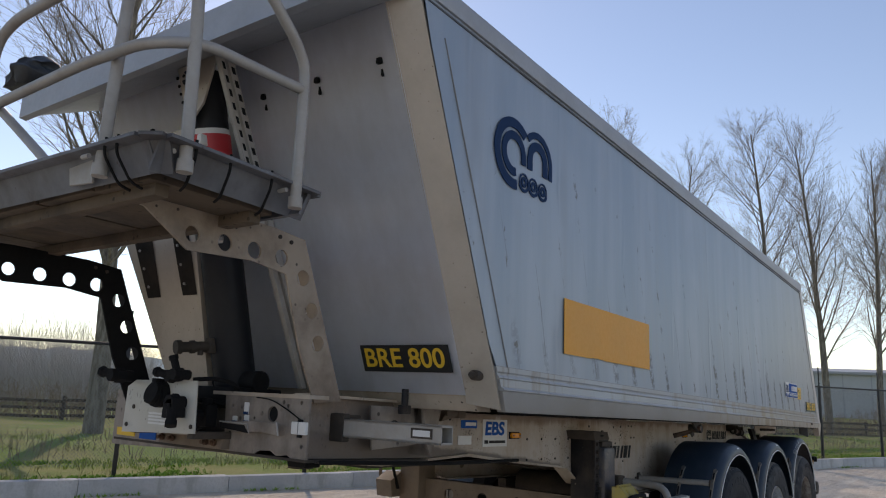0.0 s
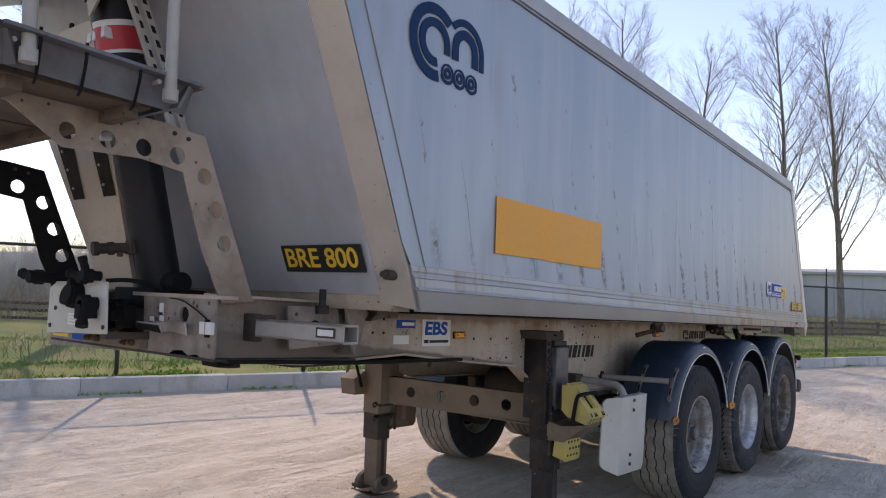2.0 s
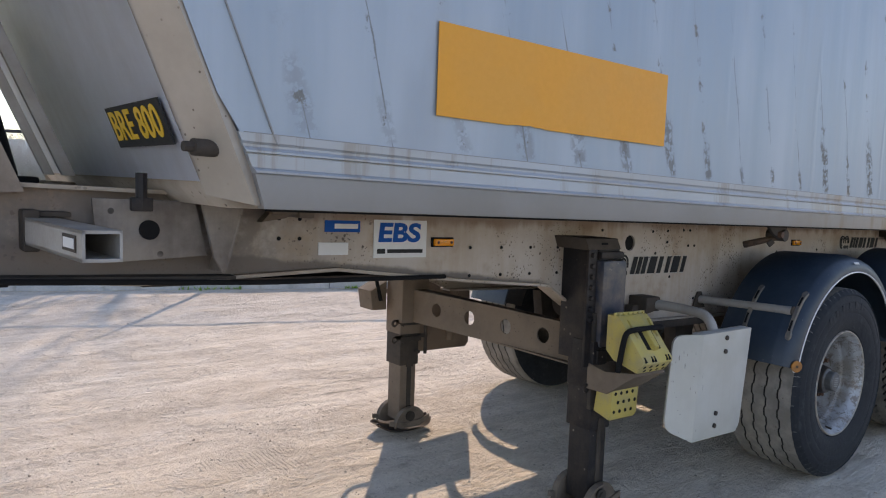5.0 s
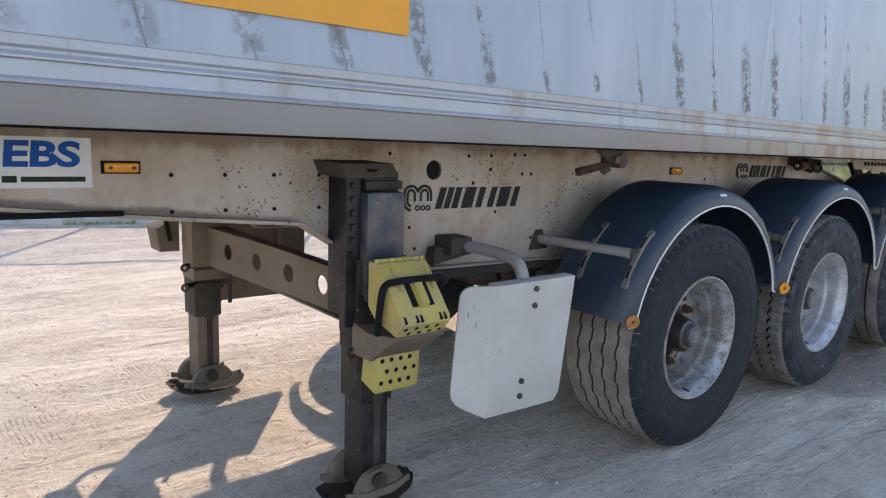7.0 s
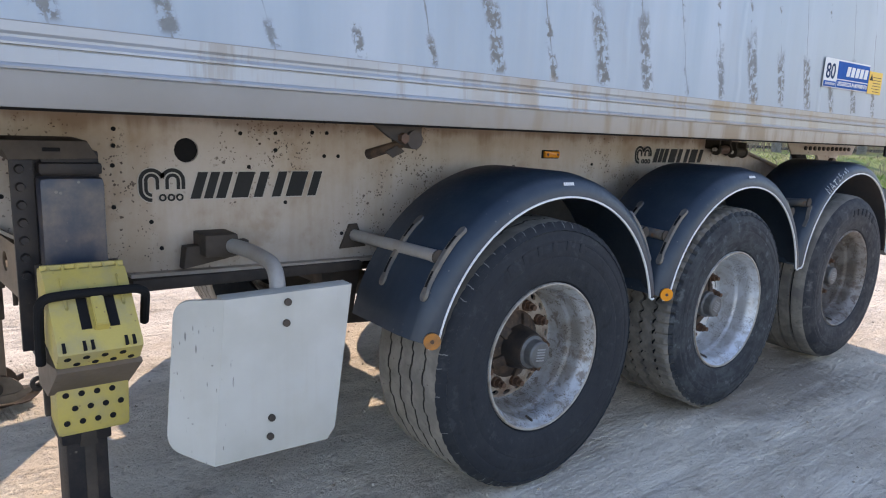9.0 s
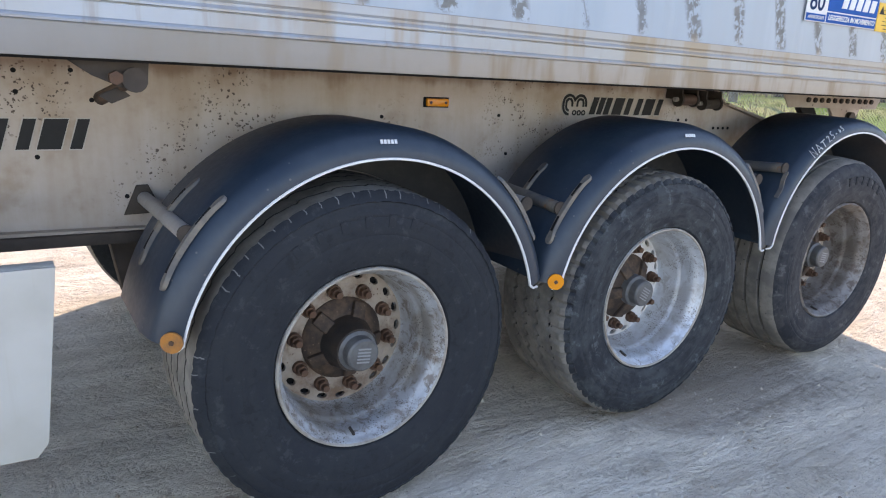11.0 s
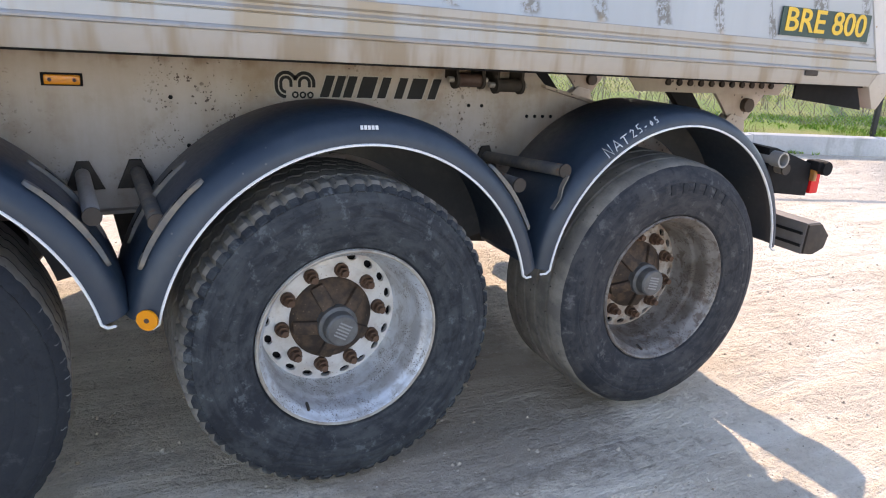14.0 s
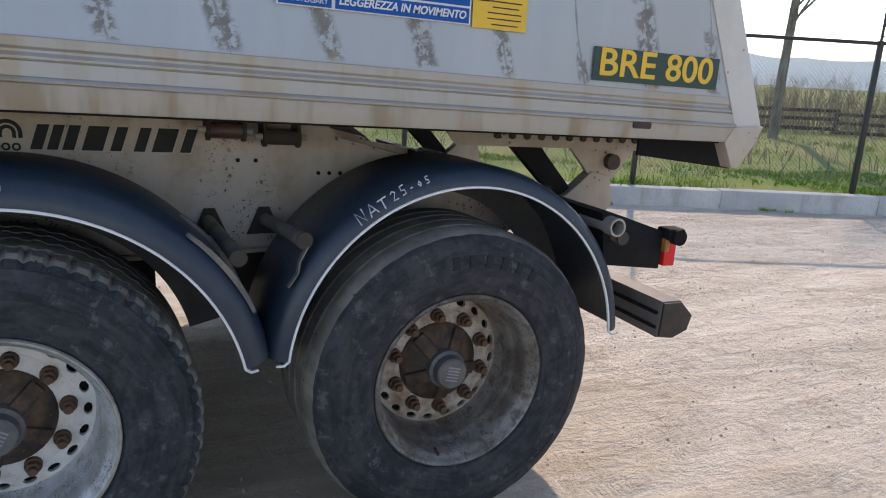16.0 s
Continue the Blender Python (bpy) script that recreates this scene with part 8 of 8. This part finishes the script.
prism(bm, [(3.20, 0.92), (3.455, 0.895), (3.47, 1.035), (3.22, 1.11), (3.17, 1.11)], "y", 0.02, mirrored(0.02), 0.006)
bar = tp("lamp_bar", bm, M["black"], "black rear lamp bar")
for far in (False, True):
    s = -1 if far else 1
    y0 = 0.0 if not far else mirrored(0.0)
    bm = bmesh.new()
    box(bm, 3.47, 3.525, y0 + s * 0.015, y0 + s * 0.33, 0.905, 1.0, 0.008)
    tp("tail_lamp", bm, M["lens_red"], "red tail lamp", parent=bar)
    bm = bmesh.new()
    box(bm, 3.452, 3.474, y0 + s * 0.0 - 0.004 * s, y0 + s * 0.02, 0.965, 1.03, 0.005)
    tp("side_lens", bm, M["lens_dirty"], "dirty orange side lens", parent=bar)
    bm = bmesh.new()
    box(bm, 3.45, 3.53, y0 - s * 0.02, y0 + s * 0.05, 1.01, 1.055, 0.012)
    cyl(bm, (3.492, y0 - s * 0.035, 1.025), (3.492, y0 + s * 0.02, 1.025), 0.030, 16)
    tp("marker_arm", bm, M["rubber"], "black rubber marker lamp arm", parent=bar)
bm = bmesh.new()
lathe(bm, [(-0.03, 0.026), (-0.03, 0.033), (0.16, 0.033), (0.16, 0.026)], 20)
bmesh.ops.translate(bm, verts=bm.verts, vec=(3.205, 0.0, 1.068))
tp("pipe_stub", bm, M["railing"], "grey open pipe stub")
bm = bmesh.new()
prism(bm, [(3.46, 0.635), (3.53, 0.625), (3.60, 0.655), (3.62, 0.715), (3.56, 0.775), (3.47, 0.775)], "y", -0.01, mirrored(-0.01), 0.004)
under = tp("underride_bar", bm, M["mesh_grey"], "grey extruded aluminium underride bar")
for z in (0.672, 0.728):
    bm = bmesh.new()
    box(bm, 3.455, 3.464, 0.0, mirrored(0.0), z - 0.006, z + 0.006)
    tp("bar_groove", bm, M["black"], parent=under)
bm = bmesh.new()
prism(bm, [(3.465, 0.64), (3.53, 0.63), (3.598, 0.657), (3.615, 0.715), (3.557, 0.77), (3.472, 0.77)], "y", -0.022, -0.011, 0.003)
tp("end_cap", bm, M["under"], "dark end cap", parent=under)
for ys in (0.6, mirrored(0.68)):
    bm = bmesh.new()
    prism(bm, [(3.28, 1.0), (3.36, 1.0), (3.50, 0.70), (3.42, 0.66)], "y", ys, ys + 0.08, 0.004)
    tp("bar_strut", bm, M["under"], parent=under)

# ---- fence behind the kerb ----
posts_x = [-11.0 + 2.63 * k + 0.18 for k in range(17)]
fu = Vector((1, -0.405, 0)).normalized()
fang = math.degrees(math.atan2(fu.y, fu.x))
bm = bmesh.new()
box(bm, -0.028, 0.028, -0.028, 0.028, -0.2, 1.83, 0.004)
post_me = finish(bm, M["fence_black"], 35, "fence_post")
bm = bmesh.new()
box(bm, -0.012, 0.012, -0.012, 0.012, 1.83, 2.30, 0.002)
for k in range(15):
    z = 0.45 + k * 0.118
    prism(bm, [(0.0, z), (0.062, z + 0.012), (0.0, z + 0.03)], "y", -0.006, 0.006)
spike_me = finish(bm, M["fence_black"], 35, "wire_holder")
bm = bmesh.new()
cyl(bm, (0, 0, 1.80), (2.84, 0, 1.80), 0.022, 10)
rail_me = finish(bm, M["fence_black"], 35, "top_rail")
verts, faces = [], []
pitch, H0, H1 = 0.052, 0.10, 1.79
span = 2.84
for sgn in (1, -1):
    n0 = int((span + (H1 - H0)) / pitch) + 1
    for k in range(n0):
        c = k * pitch if sgn > 0 else k * pitch - (H1 - H0)
        x0 = c - (H1 - H0) if sgn > 0 else c + (H1 - H0)
        zs = sorted(((0 - x0) * sgn + H0, (span - x0) * sgn + H0))
        za, zb = max(H0, zs[0]), min(H1, zs[1])
        if zb - za < 0.02:
            continue
        p, q = (x0 + sgn * (za - H0), za), (x0 + sgn * (zb - H0), zb)
        n = len(verts)
        w = 0.0014
        dy = 0.003 * sgn
        for (px, pz) in (p, q):
            verts += [(px, dy - w, pz), (px + w * sgn, dy + w, pz - w), (px - w * sgn, dy + w, pz + w)]
        faces += [(n, n + 1, n + 4, n + 3), (n + 1, n + 2, n + 5, n + 4), (n + 2, n, n + 3, n + 5)]
mesh_me = bpy.data.meshes.new("chain_link")
mesh_me.from_pydata(verts, [], faces)
mesh_me.materials.append(M["wire"])
fence = tagged(new("chain_link_fence"), "black chain-link fence with spiked posts behind the kerb", "fence")
for i, x in enumerate(posts_x):
    m = pose(x, FENCE(x), 0.24, 0, 0, fang)
    p = shared("fence_post", post_me, fence, m, "black square post")
    shared("wire_holder", spike_me, p, Matrix.Identity(4), "row of wire spikes")
    if i < len(posts_x) - 1:
        shared("top_rail", rail_me, fence, m)
        o = shared("chain_link", mesh_me, fence, m, "diamond wire mesh")

# ---- timber rail fence further back ----
wf = tagged(new("timber_fence"), "dark timber post-and-rail fence at the field's edge", "fence")
bm = bmesh.new()
box(bm, -0.055, 0.055, -0.05, 0.05, 0.0, 0.88, 0.01)
wpost = finish(bm, M["wood"], 35, "timber_post")
bm = bmesh.new()
box(bm, 0, 2.52, -0.03, 0.0, -0.048, 0.048, 0.006)
wrail = finish(bm, M["wood"], 35, "timber_rail")
for i in range(-6, 18):
    p = Vector((3.7, 23.4, 0)) + Vector((0.81, -0.585, 0)) * 2.5 * i
    m = pose(p.x, p.y, 0.04 + random.uniform(-0.03, 0.03), random.uniform(-1, 1), random.uniform(-1, 1), -35.8)
    shared("timber_post", wpost, wf, m)
    for z in (0.28, 0.53, 0.76):
        shared("timber_rail", wrail, wf, m @ pose(0, -0.05, z, 0, random.uniform(-0.6, 0.6), 0))

# ---- bare trees ----


def tree_meshes(seed, height, r0, forks=None):
    """A bare poplar: trunk and steep limbs (first mesh), fine twigs (second)."""
    rng = random.Random(seed)
    wood_v, wood_f, twig_v, twig_f, limb_faces = [], [], [], [], []

    def limb(p, d, length, r, level):
        steps = 6 if level < 2 else 4
        side = 7 if level == 0 else (5 if level == 1 else 3)
        vs, fs = (wood_v, wood_f) if level == 0 else (twig_v, twig_f)
        f0 = len(fs)
        pts, dirs = [Vector(p)], [d.normalized()]
        dd = d.normalized()
        for _ in range(steps):
            w = (0.025, 0.075, 0.11, 0.14)[level]
            dd = (dd + Vector((rng.gauss(0, w), rng.gauss(0, w), rng.gauss(0, w * 0.5) + (0.055 if level else 0.0)))).normalized()
            pts.append(pts[-1] + dd * length / steps)
            dirs.append(dd)
        n0 = len(vs)
        for k, (q, e) in enumerate(zip(pts, dirs)):
            rr = max(r * (1 - k / steps * (0.86 if level == 0 else 0.85)), 0.0032)
            s = e.cross(Vector((0.3, 0.9, 0.2))).normalized()
            t = e.cross(s)
            for j in range(side):
                a = j * math.tau / side
                vs.append(q + rr * (math.cos(a) * s + math.sin(a) * t))
        for k in range(steps):
            for j in range(side):
                fs.append((n0 + k * side + j, n0 + k * side + (j + 1) % side, n0 + (k + 1) * side + (j + 1) % side, n0 + (k + 1) * side + j))
        if level == 1:
            limb_faces.append((f0, len(fs)))
        if level == 3:
            return
        kids = {0: 32, 1: 16, 2: 7}[level]
        lo = 0.24 if level == 0 else 0.15
        for k in range(kids):
            u = lo + (0.98 - lo) * (k + rng.random()) / kids
            i = min(int(u * steps), steps - 1)
            q = pts[i].lerp(pts[i + 1], u * steps - i)
            a = rng.uniform(0, math.tau)
            e = dirs[i]
            s = e.cross(Vector((0.31, 0.87, 0.2))).normalized()
            t = e.cross(s)
            out = math.cos(a) * s + math.sin(a) * t
            spread = {0: rng.uniform(0.48, 0.85), 1: rng.uniform(0.45, 0.85), 2: rng.uniform(0.5, 1.0)}[level]
            nd = e + out * spread
            if level == 0:
                ln = length * (0.44 - 0.32 * u) * rng.uniform(0.7, 1.15)
            else:
                ln = length * rng.uniform(0.28, 0.5)
            limb(q, nd, ln, r * (1 - 0.7 * u) * (0.30 if level == 0 else 0.40), level + 1)

    limb((0, 0, -0.1), Vector((rng.gauss(0, 0.03), rng.gauss(0, 0.03), 1)), height, r0, 0)
    out = []
    for name, v, f, mat in (("trunk", wood_v, wood_f, M["bark"]), ("crown", twig_v, twig_f, M["twig"])):
        me = bpy.data.meshes.new(name)
        me.from_pydata(v, [], f)
        me.materials.append(mat)
        me.polygons.foreach_set("use_smooth", [True] * len(f))
        if name == "crown":
            me.materials.append(M["bark"])
            which = [0] * len(f)
            for a, b in limb_faces:
                which[a:b] = [1] * (b - a)
            me.polygons.foreach_set("material_index", which)
        out.append(me)
    return out


KINDS = [tree_meshes(31, 14.5, 0.19), tree_meshes(47, 13.5, 0.17), tree_meshes(59, 15.5, 0.2), tree_meshes(63, 9.5, 0.115), tree_meshes(71, 13.0, 0.23)]
TREES = [(30.7, 4.15, 0, 0, 0.94), (26.9, 6.05, 1, 130, 0.98), (21.1, 9.9, 2, 60, 0.80), (34.1, 2.55, 1, 200, 1.0), (37.3, 1.1, 2, 300, 0.88), (40.9, -0.5, 0, 80, 0.97), (45.0, -2.4, 1, 20, 1.02), (23.2, 8.2, 0, 170, 0.77), (16.05, 10.4, 3, 250, 1.1), (3.3, 15.6, 4, 20, 1.1), (-7.5, 19.0, 0, 20, 1.0)]
for x, y, k, rz, s in TREES:
    base = tagged(new("poplar"), "tall bare poplar with upswept grey branches", "tree", "row of bare poplars")
    base.matrix_basis = pose(x, y, 0.15, 0, 0, rz) @ Matrix.Scale(s, 4)
    for me, nm in zip(KINDS[k], ("trunk", "crown")):
        o = new(nm, me)
        o.parent = base

# ---- far thicket of bare shrubs ----


def thicket(name, lo, hi, count, h0, h1, seed, label, width, start, heading, mat="thicket"):
    rng = random.Random(seed)
    verts, faces = [], []
    hd = Vector((math.cos(radians(heading)), math.sin(radians(heading)), 0))
    nn = Vector((-hd.y, hd.x, 0))
    for _ in range(count):
        al = rng.uniform(lo, hi)
        p = Vector(start) + hd * al + nn * rng.uniform(0, 5)
        h = (h0 + (h1 - h0) * (0.5 + 0.5 * noise.noise((al * 0.13, seed, 0)))) * rng.uniform(0.5, 1.05)
        d = Vector((rng.gauss(0, 0.22), rng.gauss(0, 0.22), 1)).normalized()
        top = p + d * h
        for q, e, ln, w in [(p, d, h, width)] + [(p.lerp(top, rng.uniform(0.2, 0.9)), (d + Vector((rng.gauss(0, 0.45), rng.gauss(0, 0.45), 0))).normalized(), h * rng.uniform(0.15, 0.4), width * 0.5) for _ in range(6)]:
            s = Vector((-0.55, 0.83, 0)) * w if abs(e.z) > 0.3 else Vector((0, 0, w))
            n = len(verts)
            verts += [q - s, q + s, q + e * ln]
            faces.append((n, n + 1, n + 2))
    me = bpy.data.meshes.new(name)
    me.from_pydata(verts, [], faces)
    me.materials.append(M[mat])
    return tagged(new(name, me), label, "shrubs", kind="stuff")


thicket("far_thicket", -42, 9, 7000, 2.0, 5.6, 5, "thicket of bare shrubs beyond the field, haze in its colour", 0.018, (8, 38, 0.1), -35)
thicket("near_shrubs", -14, 40, 5200, 0.6, 2.3, 6, "bare shrubs along the timber fence", 0.010, (3.4, 22.6, 0.2), -36, "brush")

thicket("verge_brush", 0, 40, 1500, 0.10, 0.55, 9, "dead brown brush and stems behind the wire fence", 0.009, (-8.0, FENCE(-8.0) + 2.2, 0.2), -22, "brush")

# ---- long pale hall far off ----
hall = tagged(new("hall"), "long low pale industrial hall far behind the fence", "building")
hm = pose(95, 2, 0, 0, 0, -68)
bm = bmesh.new()
box(bm, -45, 45, 0, 20, 0, 5.2)
part("wall", bm, M["building"], hall, "", hm)
bm = bmesh.new()
prism(bm, [(-0.5, 5.2), (20.5, 5.2), (20.5, 5.5), (10, 6.3), (-0.5, 5.5)], "x", -45.5, 45.5)
part("roof", bm, M["roof"], hall, "", hm)
for k in range(30):
    bm = bmesh.new()
    box(bm, -44 + k * 3 - 0.06, -44 + k * 3 + 0.06, -0.05, 0.0, 0, 5.2)
    part("cladding_joint", bm, M["roof"], hall, "", hm)
# far barn
barn = tagged(new("barn"), "small distant barn with a pale roof", "building")
bm = bmesh.new()
box(bm, -7, 7, -5, 5, 0, 2.6)
part("wall", bm, M["building"], barn, "", pose(95, 42, 0, 0, 0, 30))
bm = bmesh.new()
prism(bm, [(-5.4, 2.4), (5.4, 2.4), (0, 5.6)], "x", -7.4, 7.4)
part("roof", bm, M["roof"], barn, "", pose(95, 42, 0, 0, 0, 30))
# distant wooded rise
bm = bmesh.new()
prev = None
for i in range(121):
    a = radians(-30 + i * 1.1)
    r = 420
    h = 15 + 5 * noise.noise((i * 0.12, 1, 0)) + 2.0 * noise.noise((i * 0.9, 4, 0)) + 0.8 * noise.noise((i * 3.1, 2, 0))
    lo = bm.verts.new((r * math.cos(a), r * math.sin(a), -1))
    hi = bm.verts.new((r * math.cos(a), r * math.sin(a), h))
    bk = bm.verts.new(((r + 60) * math.cos(a), (r + 60) * math.sin(a), h * 1.1))
    if prev:
        bm.faces.new((prev[0], lo, hi, prev[1]))
        bm.faces.new((prev[1], hi, bk, prev[2]))
    prev = (lo, hi, bk)
# distance haze painted as blue-grey, plus a faint glow of its own
g = Graph("hazed_far_woods", 0.95, 0, 0.1)
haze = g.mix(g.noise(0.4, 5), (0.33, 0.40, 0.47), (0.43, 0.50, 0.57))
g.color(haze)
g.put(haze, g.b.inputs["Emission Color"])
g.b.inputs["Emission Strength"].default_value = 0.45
tagged(part("backdrop_woods", bm, g.m), "woods on the horizon, haze-coloured and faintly glowing", "backdrop", kind="structure")
